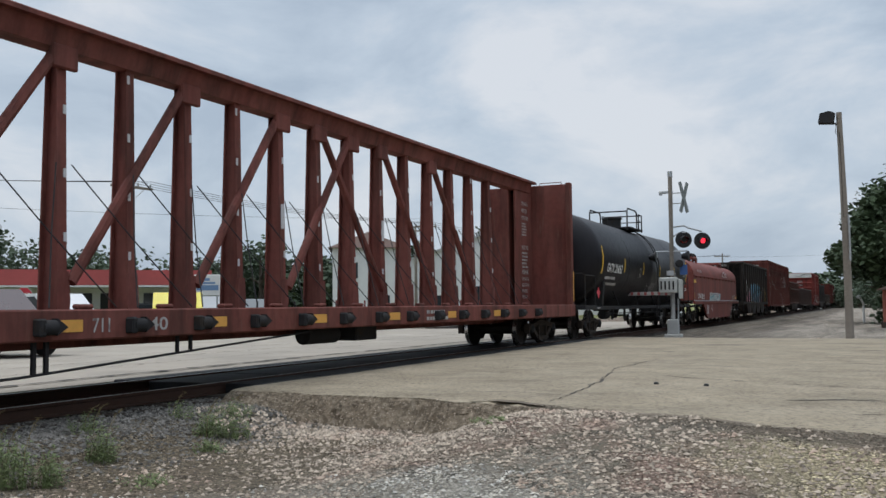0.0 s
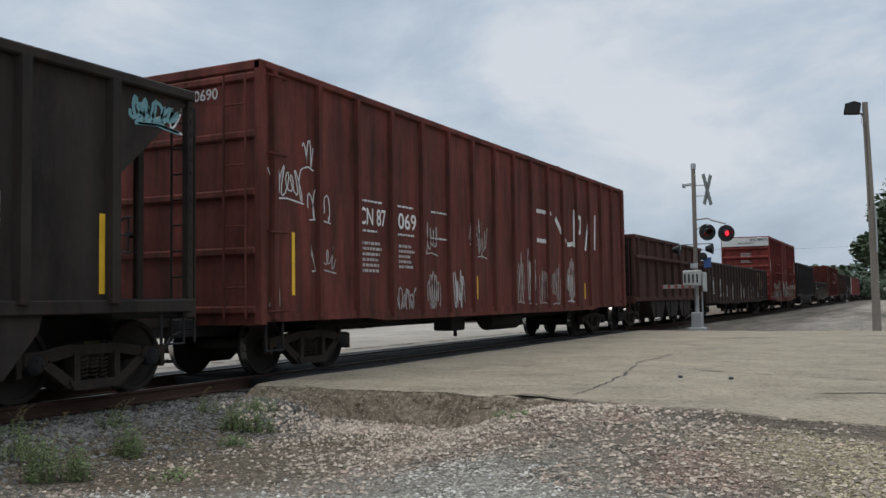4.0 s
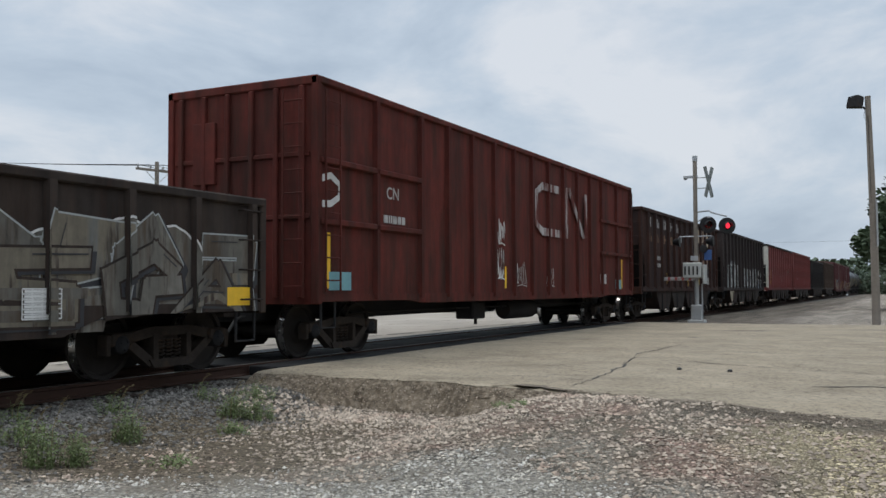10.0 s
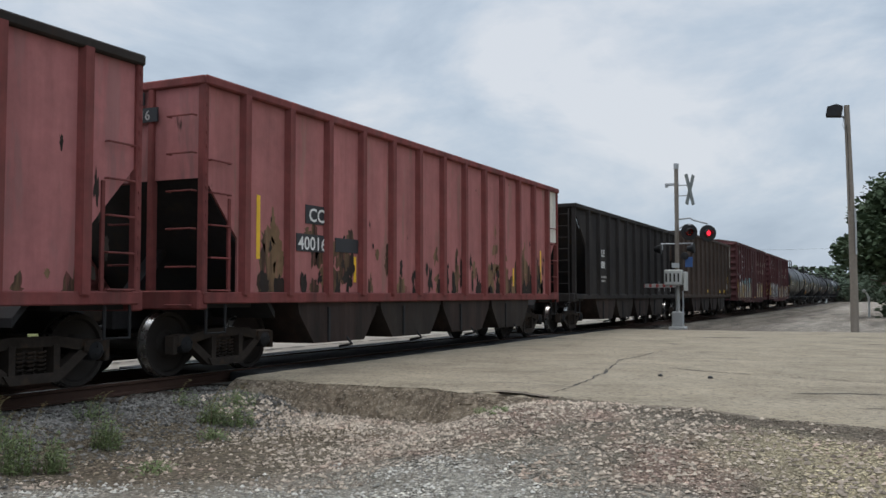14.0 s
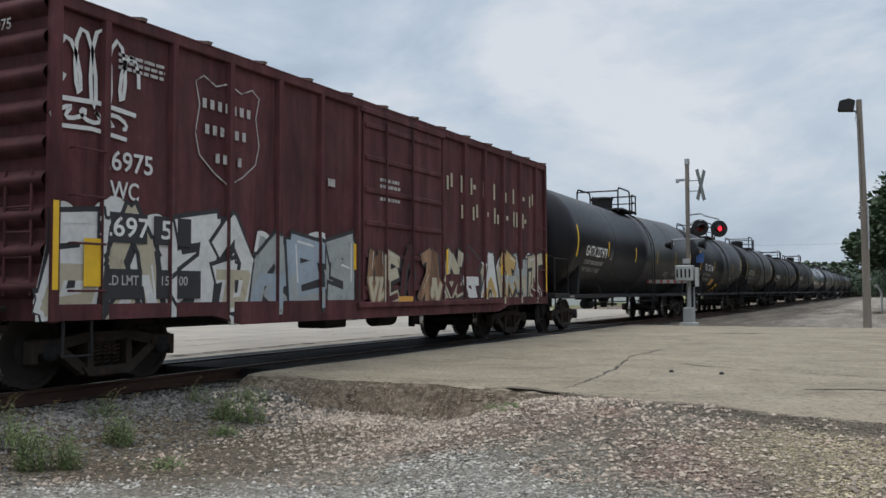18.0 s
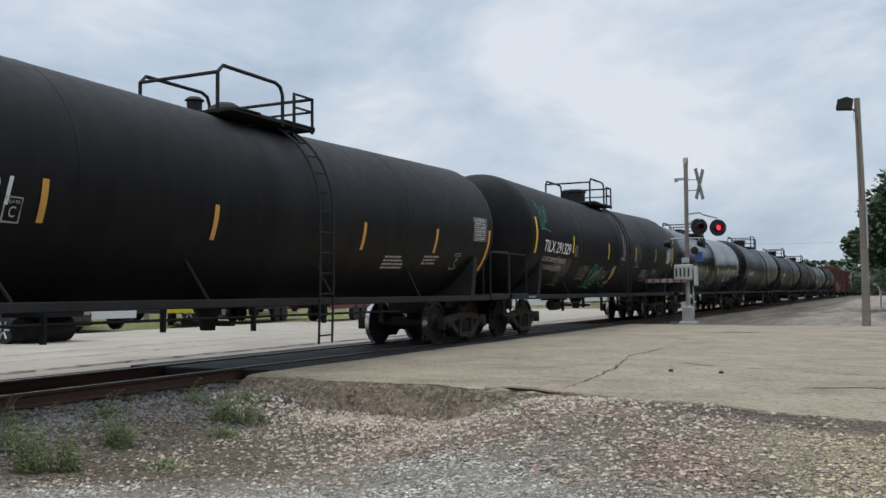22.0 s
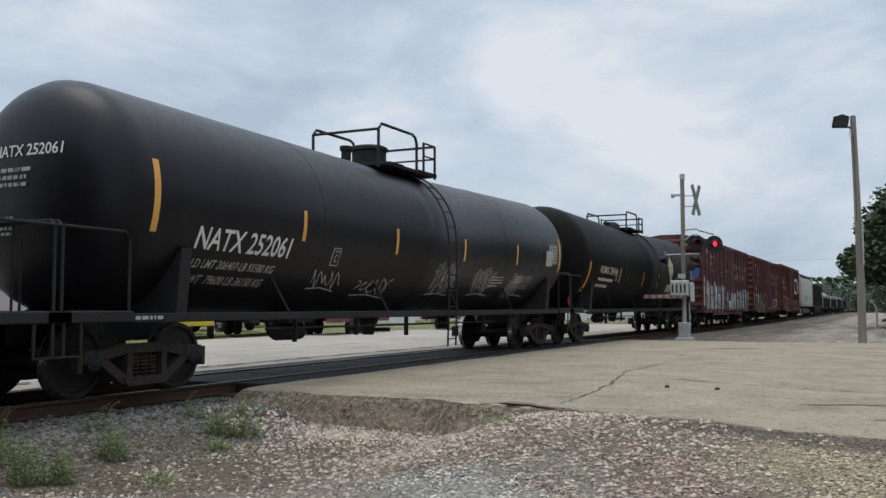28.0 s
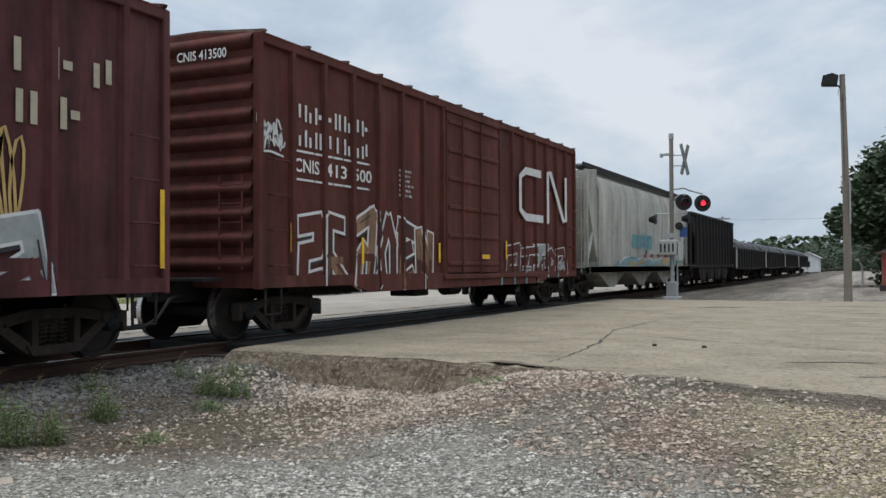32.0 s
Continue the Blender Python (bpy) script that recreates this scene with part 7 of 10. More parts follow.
def centre_beam(lead, trail):
    car, half = start_car("centrebeam_car", "empty red-brown centrebeam lumber flat car with open truss", lead, trail)
    zt, zf = 4.92, 1.12
    for s in (-1, 1):
        part("side_sill", Mesh().box(s * 1.42 - .05, s * 1.42 + .06, -half, half, zf - .36, zf, .02), P_BEAM, car)
        part("deck", Mesh().box(min(s * .1, s * 1.4), max(s * .1, s * 1.4), -half, half, zf - .1, zf - .02), P_BEAM, car)
        part("bulkhead", Mesh().box(-1.42, 1.42, s * half - .06, s * half + .06, zf, 4.81, .015), P_BEAM, car, "solid end bulkhead")
        for q in (-1, 1):
            part("bulkhead_post", Mesh().box(q * 1.36 - .08, q * 1.36 + .08, min(s * half, s * (half - .22)), max(s * half, s * (half - .22)), zf - .3, 4.83, .02), P_BEAM, car)
            part("bulkhead_gusset", Mesh().prism([(s * half, zf), (s * (half - 1.5), zf), (s * (half - 1.5), 4.72), (s * half, 4.72)], q * .10 - .01, q * .10 + .03), P_BEAM, car)
    part("centre_sill", Mesh().box(-.3, .3, -half, half, .62, zf - .05, .02), P_BEAM, car)
    chord = part("top_chord", Mesh().prism([(-.35, zt - .03), (-.35, zt - .09), (.35, zt - .09), (.35, zt - .03), (.30, zt), (-.30, zt)], -half + .15, half - .15, "y"), P_BEAM, car)
    part("chord_web", Mesh().prism([(-.16, zt - .36), (.16, zt - .36), (.24, zt - .09), (-.24, zt - .09)], -half + .3, half - .3, "y"), P_BEAM, chord)
    gap = 1.215
    rows = [-half + 4.15 + (.13 if k else 0) + 1.236 * k for k in range(14)]
    # each slot is a solid pale box, coloured like sky seen through it
    hole = Mesh().box(-.006, .006, -.022, .022, -.06, .06).mesh("chain_slot", M_SLOT_SKY)
    for k, y in enumerate(rows):
        p = Mesh()
        n = 12
        for hx, z in ((.19, zf - .02), (.10, zt - .2)):
            p.v += [(u * hx + e * .025, y + v, z) for u, e, v in ((-1, 0, -.075), (-1, 1, -.075), (-1, 1, -.012), (1, -1, -.012), (1, -1, -.075), (1, 0, -.075), (1, 0, .075), (1, -1, .075), (1, -1, .012), (-1, 1, .012), (-1, 1, .075), (-1, 0, .075))]
        p.f = [tuple(range(n))[::-1], tuple(range(n, 2 * n))] + [(i, (i + 1) % n, n + (i + 1) % n, n + i) for i in range(n)]
        ps = part("post", p, P_BEAM, car)
        part("post_foot", Mesh().prism([(y - .09, zf - .1), (y + .09, zf - .1), (y + .11, zf + .12), (y + .08, zf + .5), (y - .08, zf + .5), (y - .11, zf + .12)], .15, .215), P_BEAM, ps)
        part("tie_down_winch", Mesh().spin([(-.1, .085), (.1, .085)], (1.53, y - .05, zf - .2), "y", 12).box(1.46, 1.6, y - .2, y - .1, zf - .3, zf - .1, .02).prism([(y + .05, zf - .29), (y + .2, zf - .2), (y + .05, zf - .1)], 1.46, 1.58), M_BLACKSTEEL, car)
        if k % 2 == 0:
            tape(car, 1.485, -half + 4.43 + 2.6 * (k // 2 - 1), zf - .26, .14, .42, M_ORANGE)
        for j in range(4):
            z = zf + .75 + .85 * j + .2 * (k % 2)
            f = (z - zf) / (zt - .2 - zf)
            part("chain_slot", hole, None, ps, loc=(.195 - .09 * f, y + (.04 if k % 2 else -.04), z))
        if k in (5, 8):
            part("hand_slot", Mesh().box(.0, .012, -.05, .05, -.22, .22, .004), M_SLOT_SKY, ps, loc=(.152, y, 2.75))

    def brace(y0, y1, up):
        z0, z1 = (zf + .35, zt - .42) if up else (zt - .42, zf + .35)
        x0, x1 = (.2, .11) if up else (.11, .2)
        for q in (1, -1):
            d = part("diagonal_brace", Mesh().tube([(q * x0, y0 + .12, z0), (q * x1, y1 - .12, z1)], .075, 8), P_BEAM, car)
            part("gusset", Mesh().box(min(q * .10, q * .19), max(q * .10, q * .19), (y1 if up else y0) - .22, (y1 if up else y0) + .22, zt - .62, zt - .30, .02), P_BEAM, d)
            break

    for k in (1, 3, 5):
        brace(rows[k], rows[k + 2], True)
        brace(rows[11 - k], rows[13 - k], False)
    brace(rows[1] - 2 * 1.228, rows[1], True)
    for k in range(13):
        y = rows[k]
        for a, b in ((.1, gap - .05), (gap - .1, .05)):
            part("tie_cable", Mesh().tube([(1.38, y + a, zf + .02), (.8, y + (a + b) / 2, zf + .95), (.26, y + b, zf + 1.9)], .009, 4), M_BLACKSTEEL, car)
        part("chock", Mesh().box(1.30, 1.42, y + gap * .5 - .12, y + gap * .5 + .12, zf, zf + .06, .02), P_BEAM, car)
    lettering(car, "711", -half + 4.78, zf - .27, .17, 1.48, mat=M_DIMWHITE, width=.28)
    lettering(car, "140", -half + 5.55, zf - .27, .17, 1.48, mat=M_DIMWHITE, width=.5)
    small_print(car, half - 10.2, zf - .16, 1.1, 2, 1.48, row_h=.07, seed=3)
    for k in range(3):
        small_print(car, .35, 3.75 - .85 * k, .55, 3 if k < 2 else 4, -half + .0, row_h=.07, face="end", seed=20 + k)
    for text, z, hh, ww in (("LOADING AND", 4.14, .12, .56), ("UNLOADING", 3.92, .12, .46), ("INSTRUCTIONS", 3.70, .12, .58), ("SAFETY FIRST", 2.80, .12, .58), ("WARNING", 2.05, .15, .55),
                            ("DO NOT MOVE CAR", 1.86, .1, .6), ("UNLESS TIEDOWNS", 1.68, .1, .6), ("ARE SECURED", 1.50, .1, .48), ("IN KEYSLOTS", 1.32, .1, .45)):
        lettering(car, text, half - 1.0, z, hh, .135, width=ww, mat=M_DIMWHITE)
    small_print(car, half - .98, 3.56, .5, 5, .14, row_h=.045, seed=31)
    small_print(car, half - .98, 2.66, .52, 5, .14, row_h=.055, seed=33)
    part("placard_frame", Mesh().tube([(1.1, half, 4.80), (1.1, half, 4.88), (.4, half, 4.88), (.4, half, 4.80)], .014, 6), P_BEAM, car)
    part("underframe_rod", Mesh().tube([(1.35, -half + 9.6, .72), (1.35, -half + 3.9, .38), (1.35, -half + 3.2, .36)], .016, 6).box(1.33, 1.37, -half + 4.05, -half + 4.1, .4, .78).box(1.33, 1.37, -half + 4.22, -half + 4.27, .41, .78).box(1.33, 1.37, -half + 6.36, -half + 6.4, .54, .78).box(1.33, 1.37, -half + 6.62, -half + 6.66, .56, .78), M_BLACKSTEEL, car)
    part("brake_rigging", Mesh().box(.3, .95, -.2, .6, .48, .8, .03).spin([(-1.6, .16), (-.6, .16)], (.7, 0, .62), "y", 14), M_BLACKSTEEL, car)
    tape(car, 1.46, half - .1, zf + .1, .9, .07, M_ORANGE)
    running_gear(car, (-half - .3, half + .3), (-half + 1.9, half - 1.9))
    return car


centre_beam(3.2, 27.0)

tank_car(29.75, 44.4, "black tank car with white numbers and a little graffiti", T_A, "GATX 206062", mark_y=.6, mark_w=1.95, r=1.61, zc=2.64, dip=.06, dome="manway", seed=1, 
         extras=(tank_tag(-.05, -1.0, 1.6, .45, M_DIMWHITE, 3, 6), tank_tag(.60, -.42, .35, .35, M_SPRAY, 5, 2, .02, 1), tank_tag(.71, -.48, .5, .14, M_SPRAY, 9, 4, .016, 1), tank_tag(.72, -1.12, 1.15, .28, M_DIMWHITE, 6, 6, .018, 1), plate_box(.66, -.9, .34), plate_box(-.28), placard(-.96, 1.5), placard(.9, 1.5)))


def coil_car(lead, trail):
    car, half = start_car("coil_car", "red covered coil steel car with a rounded hood", lead, trail)
    w, zd = 1.42, 1.22
    arc = [(w * math.copysign(abs(math.cos(q)) ** .8, math.cos(q)), 2.5 + .97 * math.sin(q) ** .9) for q in (math.pi * i / 28 for i in range(29))]
    prof = [(-w, zd + .05), (w, zd + .05)] + arc
    hood = part("hood", Mesh().prism(prof, -half + .1, half - .1, "y"), P_COIL, car, "red steel hood")
    for s in (-1, 1):
        inner = [(a * .97, zd + .1 + (b - zd - .1) * .97) for a, b in prof]
        part("hood_end", Mesh().prism(inner, s * (half - .1) - .04, s * (half - .1) + .04, "y"), P_COIL, hood)
        part("hood_ledge", Mesh().box(s * w - .02 - .03, s * w + .05, -half + .15, half - .15, 2.50, 2.56, .01), P_COIL, hood)
        part("side_sill", Mesh().box(s * 1.47 - .06, s * 1.47 + .06, -half - .15, half + .15, zd - .14, zd + .03, .015), P_COIL, car)
        part("sill_top", Mesh().box(s * 1.47 - .02, s * 1.47 + .075, -half - .1, half + .1, zd + .0, zd + .045, .01), M_STEEL, car)
        part("fish_belly", Mesh().prism([(-half + 2.4, zd - .1), (half - 2.4, zd - .1), (half - 3.8, .30), (-half + 3.8, .30)], s * 1.46 - .05, s * 1.46 + .03), P_COIL, car, "deep side girder")
        part("end_sill", Mesh().box(-1.45, 1.45, min(s * half, s * (half + .9)), max(s * half, s * (half + .9)), zd - .3, zd - .2, .02).box(-.3, .3, min(s * (half - 1), s * (half + 1)), max(s * (half - 1), s * (half + 1)), .65, .98), M_BLACKSTEEL, car)
        part("end_rail", Mesh().tube([(1.3, s * (half + .8), .9), (1.3, s * (half + .8), 2.4), (1.2, s * (half + .8), 2.48), (-1.2, s * (half + .8), 2.48), (-1.3, s * (half + .8), 2.4), (-1.3, s * (half + .8), .9)], .02, 7), M_BLACKSTEEL, car)
        ladder(car, "end", s * (half + .8), .9, .6, 1.5, .4, 3, M_BLACKSTEEL)
        stirrup(car, 1.47, s * (half - .2), zd - .12)
        # lifting frames on the hood
        y = s * half * .55
        f = part("stacking_frame", Mesh().box(-1.0, 1.0, y - .07, y + .07, 3.48, 3.62, .015).box(.92, 1.02, y - .06, y + .06, 2.95, 3.62, .015).box(-1.02, -.92, y - .06, y + .06, 2.95, 3.62, .015), P_COIL, hood)
        part("frame_beam", Mesh().box(-.06, .06, min(0, y), max(0, y), 3.44, 3.54, .01), P_COIL, f)
        part("frame_brace", Mesh().box(.90, 1.02, y - s * 0 - 1.25, y + .06, 3.46, 3.58, .015).tube([(.96, y - 1.2, 3.5), (.98, y - .5, 3.0)], .04, 6), P_COIL, f)
        part("lifting_eye", Mesh().tube([(.35 * math.cos(a * .314) * .55, s * .32, 3.55 + .42 * math.sin(a * .314)) for a in range(11)], .075, 8), M_BLACKSTEEL, hood)
    for k in range(12):
        y = -half + .8 + (2 * half - 1.6) * k / 11
        part("hood_latch", Mesh().box(w + .0, w + .05, y - .05, y + .05, 2.43, 2.52, .008), P_COIL, hood)
    x = w + .003
    lettering(car, "GTW 188163", -half + 1.3, 1.34, .28, x, width=1.9)
    lettering(car, "GTW 188163", -.1, 1.75, .15, -half + .05, face="end")
    lettering(car, "WWW.CN.CA", -half + 1.4, 2.72, .14, x - .03, width=1.3, mat=M_DIMWHITE)
    lettering(car, "FOR USE ON GTW 187800", -.85, 2.95, .13, -half + .05, face="end", width=1.7, mat=M_DIMWHITE)
    lettering(car, "THRU 188189", -.45, 2.78, .13, -half + .05, face="end", width=.9, mat=M_DIMWHITE)
    emblem(car, -half + 9.8, 2.62, 1.5, .32, x - .02, M_SPRAY, .07)
    part("notice_panel", Mesh().box(x, x + .006, -half + .23, -half + .80, 2.17, 2.31), M_YELLOW, car, "yellow notice panel")
    piece(car, -half + 4.9, -half + 8.6, 1.28, 1.68, x, M_PALEGREY, [M_PALEGREY, M_TEAL, M_PALEGREY], M_SPRAY, 12, 5)
    tag(car, -half + 3.4, .58, .8, .25, 1.49, M_SPRAY, 14, 4, .03)
    tag(car, -half + 3.4, .85, .9, .2, 1.49, M_SPRAY, 15, 4, .03)
    tag(car, -half + 5.0, .73, .45, .35, 1.49, M_SPRAY, 16, 3, .025)
    small_print(car, half - 2.1, 1.5, .6, 3, x, row_h=.05, seed=5)
    small_print(car, half - 3.1, .85, .6, 3, 1.49, row_h=.04, seed=6)
    lettering(car, "L 52 FT 6 IN", half - 1.6, 1.52, .1, x, mat=M_DIMWHITE)
    lettering(car, "IL 48 FT 0 IN", half - 1.6, 1.36, .1, x, mat=M_DIMWHITE)
    tape(car, x, half - .45, 1.38, .11, .55, M_ORANGE)
    tape(car, x, -half + .3, 1.34, .3, .07, M_YELLOW)
    running_gear(car, (-half - .75, half + .75), (-half + 1.6, half - 1.6))


coil_car(47.15, 62.65)

car, h, x = hopper_car(64.95, 79.95, "black-brown open hopper car with blue graffiti", P_BLE1, 3.84, posts=11)
lettering(car, "BLE", -h + 2.77, 2.30, .23, x, width=.58)
lettering(car, "65838", -h + 2.72, 1.91, .23, x, width=.87)
lettering(car, "BLE 65838", -.3, 3.62, .14, -h - .08, face="end", mat=M_DIMWHITE)
small_print(car, -h + 2.8, 1.6, .8, 3, x, row_h=.05, seed=2)
piece(car, -h + 2.0, -h + 10.2, 1.16, 1.95, x, M_PINK, [M_PINK], M_PINK, 40, 5, peaks=.5)
piece(car, -h + 3.7, -h + 9.5, 1.17, 2.62, x + .016, M_SKYBLUE, [M_SKYBLUE, M_SKYBLUE, M_SKYBLUE], M_INK, 41, 4, edge_w=.05)
tag(car, -h + 1.5, 1.85, 1.05, .5, x, M_SPRAY, 42, 5, .05, n=2)
tag(car, -h + 1.8, 2.2, .6, .6, x, M_SPRAY, 45, 3, .05, n=2)
tag(car, -h + 9.8, 1.8, .6, .6, x, M_SPRAY, 43, 4, .04, n=2)
tag(car, -h + 10.5, 1.5, .7, .7, x, M_PALEGREY, 44, 5, .05)
name_blocks(car, "BN", -h + 11.65, 1.95, .36, x, M_DIMWHITE, .4)
data_table(car, -h + 11.6, 1.35, .5, .32, x)
tag(car, -h + 13.95, 3.35, .9, .3, x, M_TEAL, 46, 5, .05, n=2)
tag(car, -h + 14.0, 3.35, .9, .3, x, M_SPRAY, 47, 5, .03)
for y, z, hh in ((1.48, 1.27, .5), (4.53, 1.23, .4), (6.6, 1.19, .47), (13.55, 1.25, .93)):
    tape(car, x + (.0 if y in (1.48, 13.55) else .036), -h + y, z, hh, .09)

car, h, x = gondola(81.45, 100.5, "tall red-brown ribbed gondola car with scrawled white graffiti", P_CN4, 4.66, zs=.9, posts=17, end_ribs=5, centres=1.9, tall=False, roofline=True)
lettering(car, "CN 87", -h + 2.64, 2.45, .30, x, width=.9)
lettering(car, "069", -h + 3.98, 2.45, .30, x, width=.7)
lettering(car, "CN 870690", -.3, 4.15, .17, -h - .1, face="end", mat=M_DIMWHITE)
for k in range(6):
    small_print(car, -h + 2.64 + 1.33 * (k % 3), 2.84 - .52 * (k // 3), .8, 1, x, M_SPRAY, .035, seed=k)
small_print(car, -h + 2.7, 2.1, .8, 6, x, row_h=.05, seed=7)
small_print(car, -h + 4.0, 2.1, .6, 5, x, row_h=.05, seed=8)
for k in range(2):
    small_print(car, -h + 11.1, 3.3 - .75 * k, 1.1, 1, x, M_SPRAY, .1, seed=20 + k)
mb = Mesh().strip([(-h + 12.5, 3.25), (-h + 12.9, 2.95), (-h + 13.3, 2.65)], .16, x, .006).strip([(-h + 14.0, 2.55), (-h + 14.0, 3.0), (-h + 14.05, 3.6)], .14, x, .0065).strip([(-h + 14.05, 3.5), (-h + 14.6, 3.4), (-h + 14.55, 3.0), (-h + 14.1, 2.95)], .14, x, .0075)
mb.strip([(-h + 15.0, 2.5), (-h + 15.3, 3.3), (-h + 15.4, 3.7)], .13, x, .0065).strip([(-h + 15.9, 2.55), (-h + 15.95, 3.1), (-h + 16.0, 3.6)], .12, x, .0065).strip([(-h + 13.4, 2.6), (-h + 13.6, 2.6), (-h + 13.9, 2.65)], .12, x, .0085)
part("emblem", mb, M_SPRAY, car, smooth=False)
for k, (y, z, w_, h_, lp) in enumerate(((.12, 2.65, .95, .55, 6), (.15, 1.02, .3, .42, 2), (1.15, 1.6, .8, .5, 5), (1.1, 2.4, .7, .5, 4), (3.9, .88, .75, .5, 6), (5.1, .85, .6, .85, 6), (6.25, .85, .6, .9, 6), (7.0, 2.3, .6, .5, 3),
                                       (9.6, .95, .6, 1.3, 5), (10.4, .9, .6, 1.5, 6), (11.2, .95, .7, 1.0, 4), (12.1, .9, .7, 1.2, 5), (13.3, .95, .7, 1.3, 5), (5.0, 2.0, .6, .7, 4), (7.4, 2.0, .6, .9, 4), (1.0, 3.2, .3, .5, 2))):
    tag(car, -h + y, z, w_, h_, x, (M_SPRAY, M_DIMWHITE, M_DIMWHITE)[k % 3], 60 + k, lp, .024)
for y, z, hh in ((.75, 1.23, .95), (3.86, 1.15, .5), (7.43, 1.13, .5), (14.9, 1.1, .45)):
    tape(car, x, -h + y, z, hh, .08)
jag = Mesh()
n = 60
for i in range(n + 1):
    y = -h + 2 * h * i / n
    jag.v += [(x - .06, y, 4.6), (x - .06, y, 4.69 + .05 * noise.noise(Vector((y * 1.3, 2, 0))) + .03 * noise.noise(Vector((y * 5, 2, 0))))]
    if i:
        a = 2 * i
        jag.f.append((a - 2, a, a + 1, a - 1))
part("bent_top_lip", jag, P_CN4, car)

car, h, x = hopper_car(101.75, 113.2, "dark red-brown ore hopper car", P_ORE, 3.24, posts=9, zs=1.1, bays=3, cut=.35)
part("mid_rail", Mesh().box(x, x + .14, -h, h, 2.46, 2.58, .02), P_ORE, car)

car, h, x = gondola(114.45, 135.2, "dark rusty gondola car covered in white graffiti scrawl", P_G6, 2.76, zs=.86, posts=23, end_ribs=4, centres=1.7)
for k, (y, z, w_, h_, lp, ww) in enumerate(((8.5, .85, .65, .6, 1, .05), (8.7, .72, .4, .35, 2, .045), (9.45, 1.05, .8, .75, 6, .035), (9.6, 1.75, .5, .4, 4, .035), (10.4, 1.15, .75, .45, 4, .045), (11.1, .9, .8, .7, 4, .045), (12.2, .8, .65, .85, 6, .035), (13.1, 1.7, .7, .4, 5, .035),
                                           (13.15, 1.0, .75, .65, 5, .04), (14.0, 1.75, .55, .6, 6, .035), (14.0, .9, .7, .8, 6, .04), (14.9, 1.05, .6, 1.1, 4, .03), (15.75, .95, .75, .55, 5, .045), (16.45, .85, .75, .6, 6, .045),
                                           (1.0, 1.2, 1.4, .9, 6, .04), (3.2, 1.1, 1.3, .9, 6, .04), (5.2, 1.1, .8, .7, 4, .04), (6.6, 1.0, .8, 1.0, 5, .04))):
    tag(car, -h + y, z, w_, h_, x, M_SPRAY, 90 + k, lp, ww, n=1 + (k % 3 == 2))
emblem(car, -h + 15.95, 1.5, 3.0, 1.0, x + .003, P_WRAP, .26)
for y, z, hh in ((10.1, .85, .5), (13.69, .87, .5), (19.85, .9, .85), (3.0, .9, .5)):
    tape(car, x, -h + y, z, hh, .09)
part("notice_panel", Mesh().box(x, x + .006, -h + 17.47, -h + 18.0, 1.0, 1.12), M_REDPAINT, car, "red painted patch")
part("white_mark", Mesh().box(x, x + .006, -h + 18.5, -h + 18.62, 1.0, 1.1), M_WHITE, car)

car, h, x = box_car(136.85, 152.6, "tall brick-red box car with a white end band and graffiti", P_DWC, P_DWC, 5.12, zs=.84, door=(-.083, .104), posts=8, ribs=7, roof=.02, excess=True, first=.95)
lettering(car, "DWC", .35, 4.86, .2, -h - .14, face="end", mat=M_INK, width=.45)
lettering(car, "409773", .85, 4.86, .2, -h - .14, face="end", mat=M_INK, width=.66)
lettering(car, "EXCESS HEIGHT CAR", -.45, 4.68, .11, -h - .14, face="end", mat=M_INK, width=1.1)
part("end_band", Mesh().box(-1.55, 1.55, -h - .13, -h + .02, 4.52, 5.1, .01), P_WHITEBAND, car, "white painted band on the end")
for k in range(3):
    small_print(car, -.3, 4.0 - .5 * k, .75, 3 - k, -h - .10, row_h=.05, face="end", seed=k)
for text, y, z, w_ in (("DW", .93, 2.83, .46), ("C", 1.75, 2.83, .2), ("40", .95, 2.26, .44), ("97", 1.7, 2.26, .44), ("73", 2.58, 2.26, .4)):
    lettering(car, text, -h + y, z, .32, x, width=w_)
data_table(car, -h + 3.4, 2.3, .3, .28, x)
piece(car, -h + 2.2, -h + 6.4, .66, 2.15, x, M_CREAM, [M_CREAM, M_PALEGREY, M_SPRAY, M_PALEGREY], M_SPRAY, 110, 5, peaks=.9, edge_w=.035)
piece(car, -h + 6.7, -h + 9.35, .88, 2.15, x + .09, M_PALEGREY, [M_PALEGREY, M_INK, P_DWC, M_GREENSPRAY], M_SPRAY, 111, 5, False, edge_w=.03)
piece(car, -h + 9.8, -h + 15.5, .66, 1.95, x, M_CREAM, [M_CREAM, M_CREAM, P_WHITEBAND], M_SPRAY, 112, 4, peaks=.3, edge_w=.035)
piece(car, -h + .1, -h + 2.3, .66, 1.1, x + .004, M_PALEGREY, [M_PALEGREY, M_PINK, M_SPRAY], M_SPRAY, 113, 3, peaks=.4, edge_w=.03)
tag(car, -h + .05, 2.6, .75, .9, x, M_SPRAY, 114, 7, .028, n=2)
tag(car, -h + 15.15, 2.75, .55, 1.0, x, M_SPRAY, 115, 5, .035, n=2)
for y0, y1 in ((2.4, 6.4), (9.8, 15.3)):
    part("belt_rail", Mesh().box(x, x + .10, -h + y0, -h + y1, 1.45, 1.55, .01), P_DWC, car)
for y0, y1, z in ((3.15, 5.5, 3.33), (2.65, 6.4, 2.72), (3.3, 6.4, 2.12), (11.0, 12.75, 3.35), (10.9, 13.25, 2.76), (11.8, 13.2, 2.12)):
    part("side_strut", Mesh().box(x, x + .09, -h + y0, -h + y1, z - .05, z + .05, .015), P_DWC, car)
